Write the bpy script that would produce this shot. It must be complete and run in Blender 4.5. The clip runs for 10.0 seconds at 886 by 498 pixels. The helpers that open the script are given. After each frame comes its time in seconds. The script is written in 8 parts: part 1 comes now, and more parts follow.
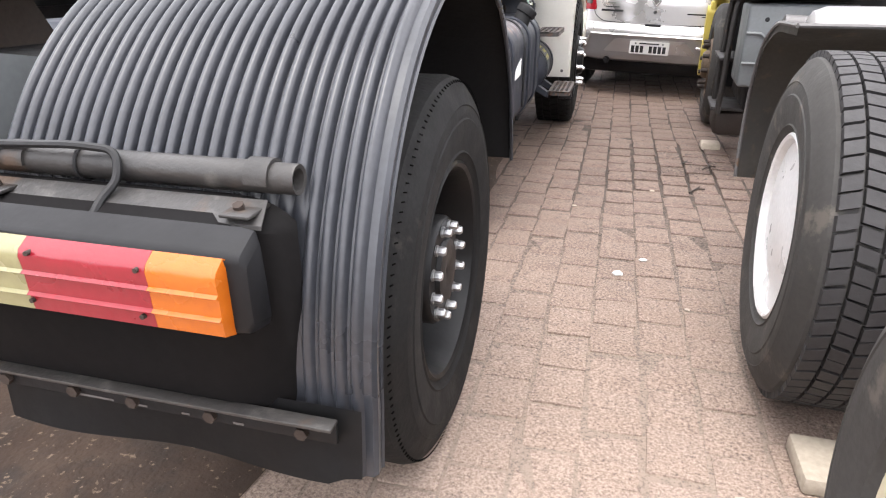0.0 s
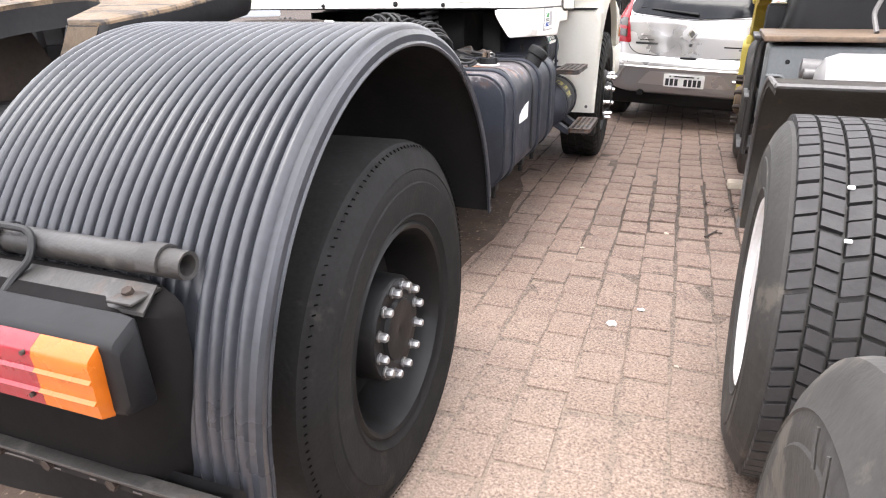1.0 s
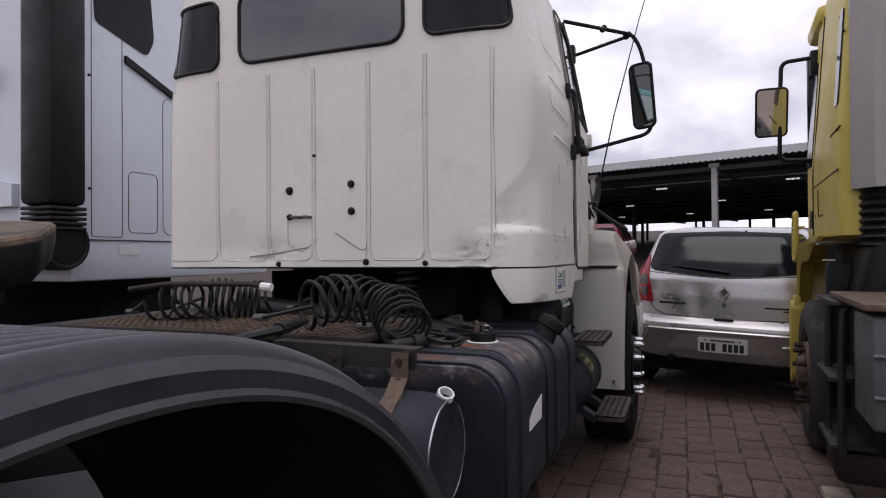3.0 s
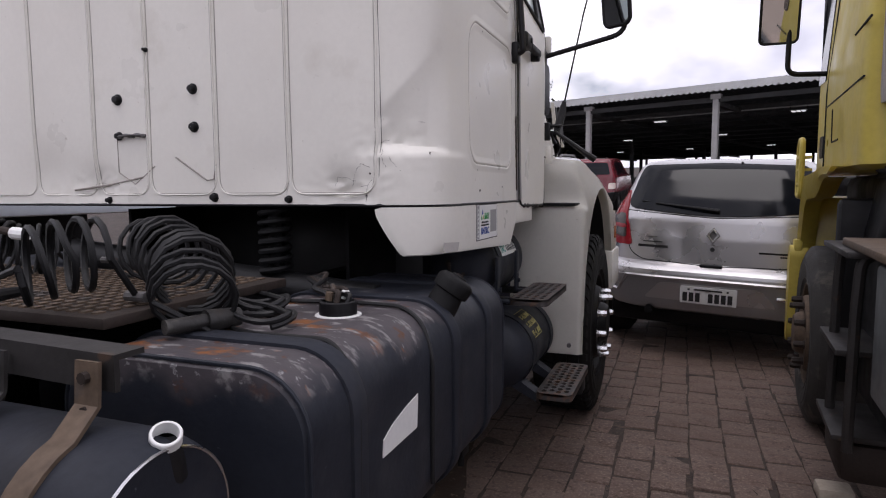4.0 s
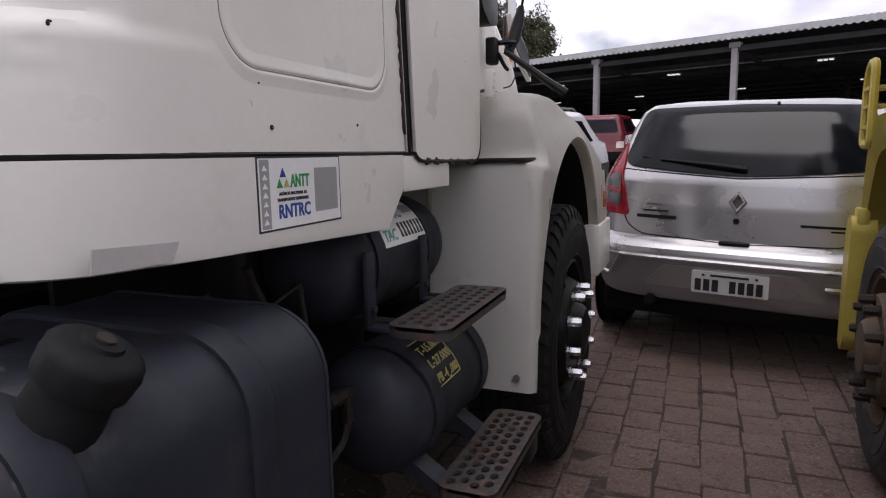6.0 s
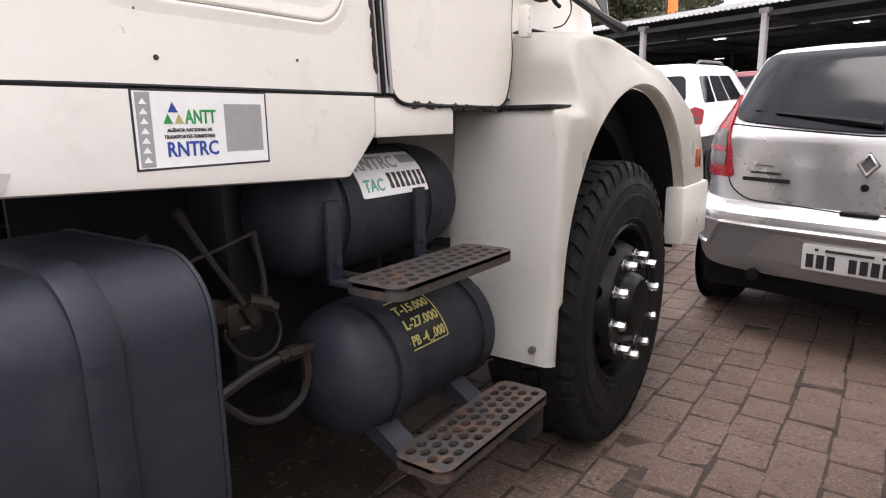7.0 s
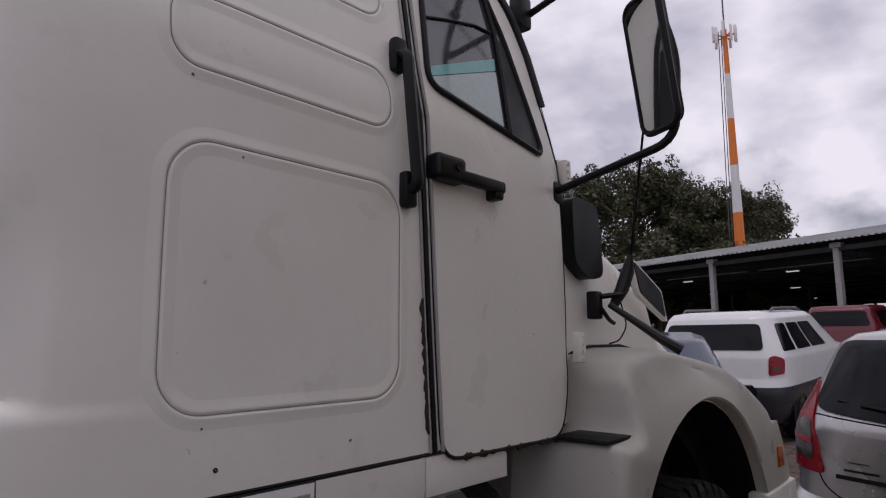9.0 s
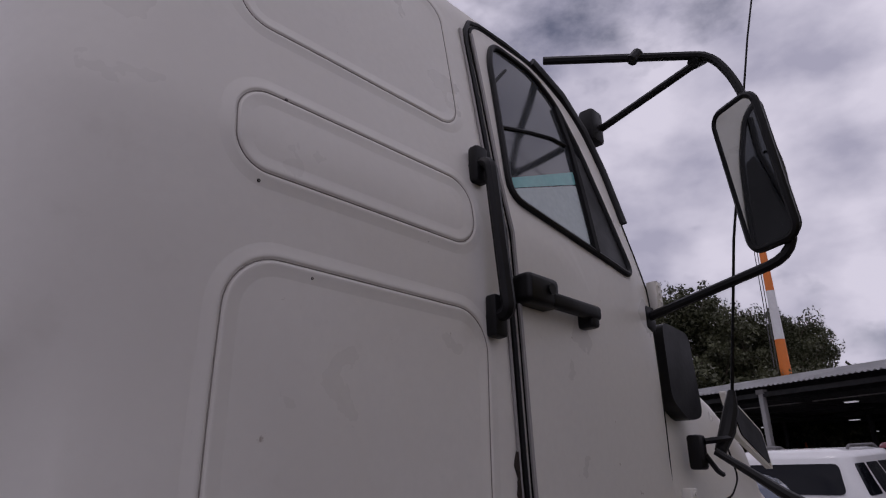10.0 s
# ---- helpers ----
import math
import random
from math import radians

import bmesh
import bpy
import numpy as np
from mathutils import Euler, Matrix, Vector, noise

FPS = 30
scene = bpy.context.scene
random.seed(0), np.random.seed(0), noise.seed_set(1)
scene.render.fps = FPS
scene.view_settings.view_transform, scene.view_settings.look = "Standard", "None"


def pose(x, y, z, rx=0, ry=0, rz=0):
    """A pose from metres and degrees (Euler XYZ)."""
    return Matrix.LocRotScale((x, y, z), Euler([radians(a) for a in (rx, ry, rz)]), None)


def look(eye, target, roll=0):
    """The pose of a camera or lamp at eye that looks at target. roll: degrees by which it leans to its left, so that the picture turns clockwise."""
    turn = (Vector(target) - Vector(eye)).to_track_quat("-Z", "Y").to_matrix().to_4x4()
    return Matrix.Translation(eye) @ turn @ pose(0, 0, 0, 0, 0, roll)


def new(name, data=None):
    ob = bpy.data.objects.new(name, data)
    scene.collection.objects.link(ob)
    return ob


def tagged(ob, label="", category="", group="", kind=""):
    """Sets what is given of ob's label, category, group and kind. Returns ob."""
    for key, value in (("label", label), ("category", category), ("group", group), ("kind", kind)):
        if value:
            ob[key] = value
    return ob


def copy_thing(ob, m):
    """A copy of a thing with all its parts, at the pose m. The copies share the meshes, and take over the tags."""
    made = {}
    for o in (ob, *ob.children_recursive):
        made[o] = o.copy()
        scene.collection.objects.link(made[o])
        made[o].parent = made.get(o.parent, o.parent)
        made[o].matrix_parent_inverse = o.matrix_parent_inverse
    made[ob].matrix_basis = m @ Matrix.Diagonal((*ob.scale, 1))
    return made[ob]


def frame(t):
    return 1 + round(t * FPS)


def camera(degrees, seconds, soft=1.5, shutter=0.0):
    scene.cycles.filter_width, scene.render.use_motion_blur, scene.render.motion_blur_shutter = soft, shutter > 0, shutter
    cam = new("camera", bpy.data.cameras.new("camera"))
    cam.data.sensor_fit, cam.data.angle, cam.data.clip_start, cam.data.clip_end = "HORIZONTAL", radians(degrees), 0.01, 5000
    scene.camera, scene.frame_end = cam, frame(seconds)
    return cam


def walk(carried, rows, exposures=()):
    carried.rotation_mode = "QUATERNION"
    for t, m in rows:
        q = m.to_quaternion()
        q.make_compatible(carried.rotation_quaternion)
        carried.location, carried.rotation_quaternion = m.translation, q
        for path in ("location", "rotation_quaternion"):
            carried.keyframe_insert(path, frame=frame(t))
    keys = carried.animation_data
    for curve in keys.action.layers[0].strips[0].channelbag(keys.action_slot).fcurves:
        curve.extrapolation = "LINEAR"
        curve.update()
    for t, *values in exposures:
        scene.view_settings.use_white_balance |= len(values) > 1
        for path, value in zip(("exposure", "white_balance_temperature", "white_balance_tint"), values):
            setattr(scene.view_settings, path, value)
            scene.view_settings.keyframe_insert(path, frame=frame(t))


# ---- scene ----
cam = camera(70.8, 10.0, 1.15)

PATH = [
    (0, (-0.096, 0.062, 1.241), (-0.573, 1.831, 0.439), -0.2),
    (0.5, (0.132, 0.116, 1.28), (-0.466, 1.85, 0.48), -0.1),
    (1, (0.15, 0.171, 1.346), (-0.491, 1.914, 0.604), -0.6),
    (1.5, (-0.016, 0.333, 1.414), (-0.681, 2.14, 0.871), 0.0),
    (2, (-0.058, 0.572, 1.437), (-0.759, 2.438, 1.282), -0.2),
    (2.2, (-0.112, 0.735, 1.423), (-0.812, 2.608, 1.441), 0.6),
    (3.3, (-0.067, 1.482, 1.345), (-0.79, 3.346, 1.362), -0.7),
    (3.5, (-0.033, 1.678, 1.363), (-0.75, 3.544, 1.291), -0.9),
    (4, (0.02, 2.157, 1.341), (-0.694, 4.016, 1.158), -0.3),
    (4.5, (0.05, 2.459, 1.485), (-0.667, 4.318, 1.311), -0.2),
    (5, (-0.004, 2.847, 1.471), (-0.737, 4.703, 1.34), -0.2),
    (5.5, (-0.086, 3.219, 1.314), (-0.821, 5.075, 1.195), -0.6),
    (6, (0.023, 3.447, 1.291), (-0.722, 5.279, 0.992), -1.0),
    (6.2, (0.066, 3.522, 1.235), (-0.770, 5.327, 0.925), -1.1),
    (7.3, (0.391, 3.815, 1.24), (-0.791, 5.37, 0.807), -0.8),
    (7.5, (0.397, 3.797, 1.276), (-0.792, 5.346, 0.844), -0.9),
    (8, (0.381, 3.8, 1.393), (-0.847, 5.332, 1.009), -0.7),
    (8.5, (0.364, 3.803, 1.509), (-0.907, 5.338, 1.342), -0.3),
    (9, (0.39, 3.802, 1.576), (-0.934, 5.274, 1.861), -0.3),
    (9.5, (0.298, 3.835, 1.587), (-1.014, 5.206, 2.219), -0.5),
    (10, (0.127, 3.888, 1.628), (-1.189, 5.226, 2.317), -0.5),
]
EXPOSURES = [(0, 1.52, 6550, 10), (0.6, 1.68, 6550, 10), (1.2, 1.73, 6550, 10), (1.6, 1.0, 6550, 11), (2.0, -0.32, 6550, 12), (3.4, -0.83, 6300, 19), (4.0, -0.58, 6300, 18), (5.0, -0.83, 6250, 19), (5.6, -0.92, 6250, 19), (6.2, -0.15, 6400, 17), (7.4, 0.92, 6700, 15), (8.0, 0.45, 6750, 16), (8.5, -0.18, 6750, 17), (9.0, -1.32, 6300, 21), (9.5, -1.62, 6150, 25), (10, -1.68, 6100, 25)]
walk(cam, [(t, look(eye, target, roll)) for t, eye, target, roll in PATH], EXPOSURES)
# ==== place ====

# ---------------------------------------------------------------- light
SUN_EL, SUN_ROT = radians(76), radians(188)
world = bpy.data.worlds.new("sky")
scene.world = world
world.use_nodes = True
wn, wl = world.node_tree.nodes, world.node_tree.links
wn.clear()
w_out = wn.new("ShaderNodeOutputWorld")
w_bg = wn.new("ShaderNodeBackground")
w_sky = wn.new("ShaderNodeTexSky")
w_sky.sky_type = "NISHITA"
w_sky.sun_disc = False
w_sky.sun_elevation, w_sky.sun_rotation = SUN_EL, SUN_ROT
w_sky.air_density, w_sky.dust_density = 1.0, 2.0
w_tc = wn.new("ShaderNodeTexCoord")
w_map = wn.new("ShaderNodeMapping")
w_map.inputs["Scale"].default_value = (1.0, 1.0, 1.7)
w_n1 = wn.new("ShaderNodeTexNoise")
w_n1.inputs["Scale"].default_value, w_n1.inputs["Detail"].default_value, w_n1.inputs["Roughness"].default_value = 3.2, 7, 0.55
w_r1 = wn.new("ShaderNodeValToRGB")
w_r1.color_ramp.elements[0].position, w_r1.color_ramp.elements[1].position = 0.24, 0.42
w_n2 = wn.new("ShaderNodeTexNoise")
w_n2.inputs["Scale"].default_value, w_n2.inputs["Detail"].default_value = 5.5, 8
w_r2 = wn.new("ShaderNodeValToRGB")
w_r2.color_ramp.elements[0].position, w_r2.color_ramp.elements[1].position = 0.34, 0.62
w_r2.color_ramp.elements[0].color, w_r2.color_ramp.elements[1].color = (11.6, 11.7, 13.2, 1), (20.5, 20.3, 20.8, 1)
w_mix = wn.new("ShaderNodeMixRGB")
wl.new(w_tc.outputs["Generated"], w_map.inputs["Vector"])
wl.new(w_map.outputs["Vector"], w_n1.inputs["Vector"])
wl.new(w_map.outputs["Vector"], w_n2.inputs["Vector"])
wl.new(w_n1.outputs["Fac"], w_r1.inputs["Fac"])
wl.new(w_n2.outputs["Fac"], w_r2.inputs["Fac"])
wl.new(w_r1.outputs["Color"], w_mix.inputs["Fac"])
wl.new(w_sky.outputs["Color"], w_mix.inputs["Color1"])
wl.new(w_r2.outputs["Color"], w_mix.inputs["Color2"])
wl.new(w_mix.outputs["Color"], w_bg.inputs["Color"])
w_bg.inputs["Strength"].default_value = 0.10
wl.new(w_bg.outputs["Background"], w_out.inputs["Surface"])
sun = new("sun", bpy.data.lights.new("sun", "SUN"))
sun.data.energy, sun.data.angle, sun.data.color = 1.25, radians(25), (1.0, 0.96, 0.9)
sun.matrix_world = look((0, 0, 0), (-math.sin(SUN_ROT) * math.cos(SUN_EL), -math.cos(SUN_ROT) * math.cos(SUN_EL), -math.sin(SUN_EL)))


# ---------------------------------------------------------------- materials
def mat(name, base, rough=0.6, metal=0.0, vary=0.12, scale=6.0, fine=60.0, bump=0.15, stain=None, stain_amt=0.5, stain_scale=3.0, rvar=0.15, piece=0.0, spec=0.5, coat=0.0):
    """Grain and blotches on a base colour; stain: a second colour in patches; piece: variation from object to object."""
    m = bpy.data.materials.new(name)
    m.use_nodes = True
    n, l = m.node_tree.nodes, m.node_tree.links
    b = n["Principled BSDF"]
    b.inputs["Metallic"].default_value = metal
    b.inputs["Specular IOR Level"].default_value = spec
    b.inputs["Coat Weight"].default_value = coat
    tc = n.new("ShaderNodeTexCoord")
    big, small = n.new("ShaderNodeTexNoise"), n.new("ShaderNodeTexNoise")
    big.inputs["Scale"].default_value, big.inputs["Detail"].default_value = scale, 5
    small.inputs["Scale"].default_value, small.inputs["Detail"].default_value = fine, 4
    for t in (big, small):
        l.new(tc.outputs["Object"], t.inputs["Vector"])
    add = n.new("ShaderNodeMath")
    add.operation = "ADD"
    l.new(big.outputs["Fac"], add.inputs[0])
    l.new(small.outputs["Fac"], add.inputs[1])
    last = add.outputs[0]
    if piece:
        info = n.new("ShaderNodeObjectInfo")
        k = n.new("ShaderNodeMath")
        k.operation = "MULTIPLY_ADD"
        k.inputs[1].default_value, k.inputs[2].default_value = piece, -piece / 2
        l.new(info.outputs["Random"], k.inputs[0])
        s = n.new("ShaderNodeMath")
        s.operation = "ADD"
        l.new(last, s.inputs[0])
        l.new(k.outputs[0], s.inputs[1])
        last = s.outputs[0]
    mr = n.new("ShaderNodeMapRange")
    mr.inputs["From Min"].default_value, mr.inputs["From Max"].default_value = 0.6, 1.4
    mr.inputs["To Min"].default_value, mr.inputs["To Max"].default_value = 1 - vary, 1 + vary
    l.new(last, mr.inputs["Value"])
    mul = n.new("ShaderNodeVectorMath")
    mul.operation = "SCALE"
    mul.inputs[0].default_value = base
    l.new(mr.outputs["Result"], mul.inputs["Scale"])
    col = mul.outputs["Vector"]
    if stain:
        sn = n.new("ShaderNodeTexNoise")
        sn.inputs["Scale"].default_value, sn.inputs["Detail"].default_value, sn.inputs["Roughness"].default_value = stain_scale, 8, 0.65
        l.new(tc.outputs["Object"], sn.inputs["Vector"])
        r = n.new("ShaderNodeValToRGB")
        c = 0.72 - 0.3 * stain_amt
        r.color_ramp.elements[0].position, r.color_ramp.elements[1].position = c, c + 0.07
        l.new(sn.outputs["Fac"], r.inputs["Fac"])
        mx = n.new("ShaderNodeMixRGB")
        l.new(r.outputs["Color"], mx.inputs["Fac"])
        l.new(col, mx.inputs["Color1"])
        mx.inputs["Color2"].default_value = (*stain, 1)
        col = mx.outputs["Color"]
    l.new(col, b.inputs["Base Color"])
    rr = n.new("ShaderNodeMapRange")
    rr.inputs["From Min"].default_value, rr.inputs["From Max"].default_value = 0.3, 0.7
    rr.inputs["To Min"].default_value, rr.inputs["To Max"].default_value = max(rough - rvar, 0.02), min(rough + rvar, 1)
    l.new(big.outputs["Fac"], rr.inputs["Value"])
    l.new(rr.outputs["Result"], b.inputs["Roughness"])
    if bump:
        bp = n.new("ShaderNodeBump")
        bp.inputs["Strength"].default_value, bp.inputs["Distance"].default_value = bump, 0.004
        l.new(last, bp.inputs["Height"])
        l.new(bp.outputs["Normal"], b.inputs["Normal"])
    return m


def worn(name, base, layers, rough=0.55, bump=0.35, piece=0.0, world_space=False, vary=0.18):
    """Flaked, rusted or speckled surface; layers: colour, scale, threshold, stretch of each patchwork."""
    m = mat(name, base, rough, vary=vary, scale=5, fine=60, bump=bump, piece=piece)
    n, l = m.node_tree.nodes, m.node_tree.links
    b = n["Principled BSDF"]
    col = b.inputs["Base Color"].links[0].from_socket
    if world_space:
        src = n.new("ShaderNodeNewGeometry").outputs["Position"]
    else:
        src = n.new("ShaderNodeTexCoord").outputs["Object"]
    for k, (c, scale, cut, stretch, *soft) in enumerate(layers):
        mp = n.new("ShaderNodeMapping")
        mp.inputs["Scale"].default_value = (1.0, stretch, 1.0)
        mp.inputs["Location"].default_value = (3.1 * k, 1.7 * k, 0.4 * k)
        t = n.new("ShaderNodeTexNoise")
        t.inputs["Scale"].default_value, t.inputs["Detail"].default_value, t.inputs["Roughness"].default_value = scale, 7, 0.6
        r = n.new("ShaderNodeValToRGB")
        r.color_ramp.elements[0].position, r.color_ramp.elements[1].position = cut, cut + (soft[0] if soft else 0.06)
        mx = n.new("ShaderNodeMixRGB")
        mx.inputs["Color2"].default_value = (*c, 1)
        l.new(src, mp.inputs["Vector"])
        l.new(mp.outputs["Vector"], t.inputs["Vector"])
        l.new(t.outputs["Fac"], r.inputs["Fac"])
        l.new(r.outputs["Color"], mx.inputs["Fac"])
        l.new(col, mx.inputs["Color1"])
        col = mx.outputs["Color"]
    l.new(col, b.inputs["Base Color"])
    return m


WHITE = worn("aged_white_paint", (0.72, 0.70, 0.65), [((0.665, 0.64, 0.59), 1.3, 0.48, 1.0, 0.3), ((0.57, 0.54, 0.48), 4.0, 0.62, 1.0, 0.25), ((0.36, 0.31, 0.26), 30.0, 0.71, 1.0, 0.04), ((0.45, 0.41, 0.35), 11.0, 0.72, 0.4, 0.05)], rough=0.40, bump=0.03, vary=0.035)
WHITE2 = mat("cool_white_paint", (0.62, 0.66, 0.72), 0.4, vary=0.05, scale=2, fine=20, bump=0.05)
FENDER = mat("black_fender_plastic", (0.026, 0.028, 0.034), 0.34, vary=0.3, scale=5, fine=70, bump=0.12, rvar=0.10, stain=(0.05, 0.045, 0.04), stain_amt=0.22, stain_scale=4)
PANEL = mat("dusty_black_sheet", (0.0052, 0.0047, 0.0049), 0.75, vary=0.3, scale=4, fine=60, bump=0.12, stain=(0.022, 0.018, 0.015), stain_amt=0.18, stain_scale=5, spec=0.09)
RUBBER = mat("tyre_rubber", (0.0095, 0.0092, 0.0092), 0.8, vary=0.35, scale=9, fine=90, bump=0.3, stain=(0.024, 0.022, 0.020), stain_amt=0.35, stain_scale=7, spec=0.2)
RUBBER_G = mat("dusty_tyre_rubber", (0.030, 0.028, 0.026), 0.8, vary=0.25, scale=8, fine=80, bump=0.3, stain=(0.075, 0.066, 0.056), stain_amt=0.5, stain_scale=6)
TREAD = mat("tyre_tread_rubber", (0.021, 0.0195, 0.0205), 0.7, vary=0.25, scale=9, fine=70, bump=0.3)
GREY_METAL = worn("blue_grey_tank_paint", (0.0165, 0.019, 0.027), [((0.029, 0.030, 0.037), 6.0, 0.55, 1.0, 0.16), ((0.012, 0.012, 0.015), 3.0, 0.56, 0.5, 0.14), ((0.13, 0.13, 0.14), 30.0, 0.715, 1.0, 0.03)], rough=0.58, bump=0.2)
GREY_METAL.node_tree.nodes["Principled BSDF"].inputs["Specular IOR Level"].default_value = 0.28
TANK_TOP = worn("flaked_tank_paint", (0.0165, 0.019, 0.027), [((0.029, 0.030, 0.037), 6.0, 0.55, 1.0, 0.16), ((0.012, 0.012, 0.015), 3.0, 0.56, 0.5, 0.14), ((0.13, 0.13, 0.14), 30.0, 0.715, 1.0, 0.03)], rough=0.58, bump=0.25)


def flaked(m, layers):
    """Layers of scraped and rusted paint that cover the tank's trodden top and thin out over its shoulder."""
    n, l = m.node_tree.nodes, m.node_tree.links
    b = n["Principled BSDF"]
    b.inputs["Specular IOR Level"].default_value = 0.3
    col = b.inputs["Base Color"].links[0].from_socket
    pos = n.new("ShaderNodeNewGeometry").outputs["Position"]
    sep = n.new("ShaderNodeSeparateXYZ")
    l.new(pos, sep.inputs[0])
    rag = n.new("ShaderNodeTexNoise")
    rag.inputs["Scale"].default_value, rag.inputs["Detail"].default_value = 9.0, 8
    l.new(pos, rag.inputs["Vector"])
    edge = n.new("ShaderNodeMath")
    edge.operation = "MULTIPLY_ADD"
    edge.inputs[1].default_value = 0.16
    l.new(rag.outputs["Fac"], edge.inputs[0])
    l.new(sep.outputs["Z"], edge.inputs[2])
    top = n.new("ShaderNodeMapRange")
    top.inputs["From Min"].default_value, top.inputs["From Max"].default_value = 1.022, 1.07
    l.new(edge.outputs[0], top.inputs["Value"])
    run = n.new("ShaderNodeMath")
    run.operation = "MULTIPLY_ADD"
    run.inputs[1].default_value = 0.5
    l.new(rag.outputs["Fac"], run.inputs[0])
    l.new(sep.outputs["Y"], run.inputs[2])
    ahead = n.new("ShaderNodeMapRange")
    ahead.inputs["From Min"].default_value, ahead.inputs["From Max"].default_value = 4.25, 4.05
    l.new(run.outputs[0], ahead.inputs["Value"])
    mask = n.new("ShaderNodeMath")
    mask.operation = "MULTIPLY"
    l.new(top.outputs["Result"], mask.inputs[0])
    l.new(ahead.outputs["Result"], mask.inputs[1])
    for k, (c, scale, cut, stretch, soft) in enumerate(layers):
        mp = n.new("ShaderNodeMapping")
        mp.inputs["Scale"].default_value = (1.0, stretch, 1.0)
        mp.inputs["Location"].default_value = (2.3 * k, 1.1 * k, 0.7 * k)
        t = n.new("ShaderNodeTexNoise")
        t.inputs["Scale"].default_value, t.inputs["Detail"].default_value, t.inputs["Roughness"].default_value = scale, 8, 0.62
        r = n.new("ShaderNodeValToRGB")
        r.color_ramp.elements[0].position, r.color_ramp.elements[1].position = cut, cut + soft
        fac = n.new("ShaderNodeMath")
        fac.operation = "MULTIPLY"
        mx = n.new("ShaderNodeMixRGB")
        mx.inputs["Color2"].default_value = (*c, 1)
        l.new(pos, mp.inputs["Vector"])
        l.new(mp.outputs["Vector"], t.inputs["Vector"])
        l.new(t.outputs["Fac"], r.inputs["Fac"])
        l.new(r.outputs["Color"], fac.inputs[0])
        l.new(mask.outputs[0], fac.inputs[1])
        l.new(fac.outputs[0], mx.inputs["Fac"])
        l.new(col, mx.inputs["Color1"])
        col = mx.outputs["Color"]
    l.new(col, b.inputs["Base Color"])


flaked(TANK_TOP, [((0.066, 0.058, 0.064), 2.5, 0.30, 1.0, 0.1), ((0.21, 0.20, 0.20), 10.0, 0.56, 2.6, 0.06), ((0.20, 0.075, 0.024), 4.6, 0.585, 1.6, 0.05), ((0.095, 0.042, 0.024), 10.0, 0.60, 1.0, 0.06), ((0.24, 0.235, 0.24), 26.0, 0.63, 1.5, 0.03)])
DARK_METAL = mat("dark_chassis_metal", (0.007, 0.007, 0.008), 0.62, vary=0.3, bump=0.2, stain=(0.022, 0.016, 0.012), stain_amt=0.3, spec=0.22)
STEEL = mat("grey_steel", (0.105, 0.10, 0.10), 0.5, 0.3, vary=0.25, bump=0.2, stain=(0.13, 0.08, 0.05), stain_amt=0.4, stain_scale=14)
NUT_STEEL = mat("bright_nut_steel", (0.40, 0.40, 0.41), 0.36, 0.9, vary=0.2, bump=0.1, stain=(0.12, 0.09, 0.07), stain_amt=0.3, stain_scale=30)
CHROME = mat("chrome", (0.62, 0.62, 0.63), 0.22, 1.0, vary=0.1, bump=0.05)
RUST_TOP = worn("worn_coupling_iron", (0.115, 0.078, 0.046), [((0.036, 0.024, 0.015), 3.5, 0.46, 4.0, 0.14), ((0.19, 0.14, 0.088), 5.0, 0.57, 2.5, 0.14), ((0.022, 0.016, 0.012), 4.5, 0.57, 7.0, 0.08), ((0.030, 0.022, 0.017), 16.0, 0.60, 2.0, 0.08)], rough=0.72, bump=1.0)
RUST = mat("rusty_greased_iron", (0.105, 0.072, 0.048), 0.72, 0.1, vary=0.45, scale=3, fine=45, bump=0.4, stain=(0.06, 0.05, 0.045), stain_amt=0.5, stain_scale=4)
RUST_DARK = mat("dark_rusted_iron", (0.027, 0.018, 0.014), 0.75, 0.2, vary=0.35, bump=0.4)
BLACK = mat("black_plastic", (0.006, 0.006, 0.007), 0.45, vary=0.25, bump=0.1, spec=0.24)
BLACK_MATT = mat("black_rubber_hose", (0.009, 0.009, 0.010), 0.55, vary=0.25, bump=0.1, spec=0.35)
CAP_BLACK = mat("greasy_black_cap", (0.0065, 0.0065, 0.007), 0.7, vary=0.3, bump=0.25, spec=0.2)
HOSE = mat("dusty_grey_hose", (0.021, 0.019, 0.018), 0.6, vary=0.3, scale=20, bump=0.1, spec=0.3)
PIPE = worn("weathered_pipe_steel", (0.024, 0.022, 0.021), [((0.060, 0.056, 0.052), 14.0, 0.55, 1.0, 0.10), ((0.045, 0.027, 0.017), 7.0, 0.57, 1.0, 0.1), ((0.012, 0.011, 0.011), 5.0, 0.54, 1.0, 0.1)], rough=0.5, bump=0.5)
DUSTY = worn("dusty_metal_sheet", (0.062, 0.055, 0.047), [((0.045, 0.042, 0.04), 4.0, 0.50, 1.0, 0.2), ((0.16, 0.11, 0.07), 6.0, 0.58, 1.0, 0.15)], rough=0.75)
BOX_GREY = mat("grey_green_box_paint", (0.10, 0.108, 0.112), 0.45, vary=0.15, bump=0.08, stain=(0.06, 0.06, 0.06), stain_amt=0.3)
RIM_BLACK = mat("black_rim_paint", (0.0055, 0.0055, 0.006), 0.48, vary=0.3, bump=0.15, stain=(0.014, 0.013, 0.012), stain_amt=0.3, stain_scale=8, spec=0.22)
RIM_WHITE = mat("white_rim_paint", (0.7, 0.7, 0.7), 0.35, 0.15, vary=0.12, bump=0.1, stain=(0.25, 0.17, 0.1), stain_amt=0.25, stain_scale=7)
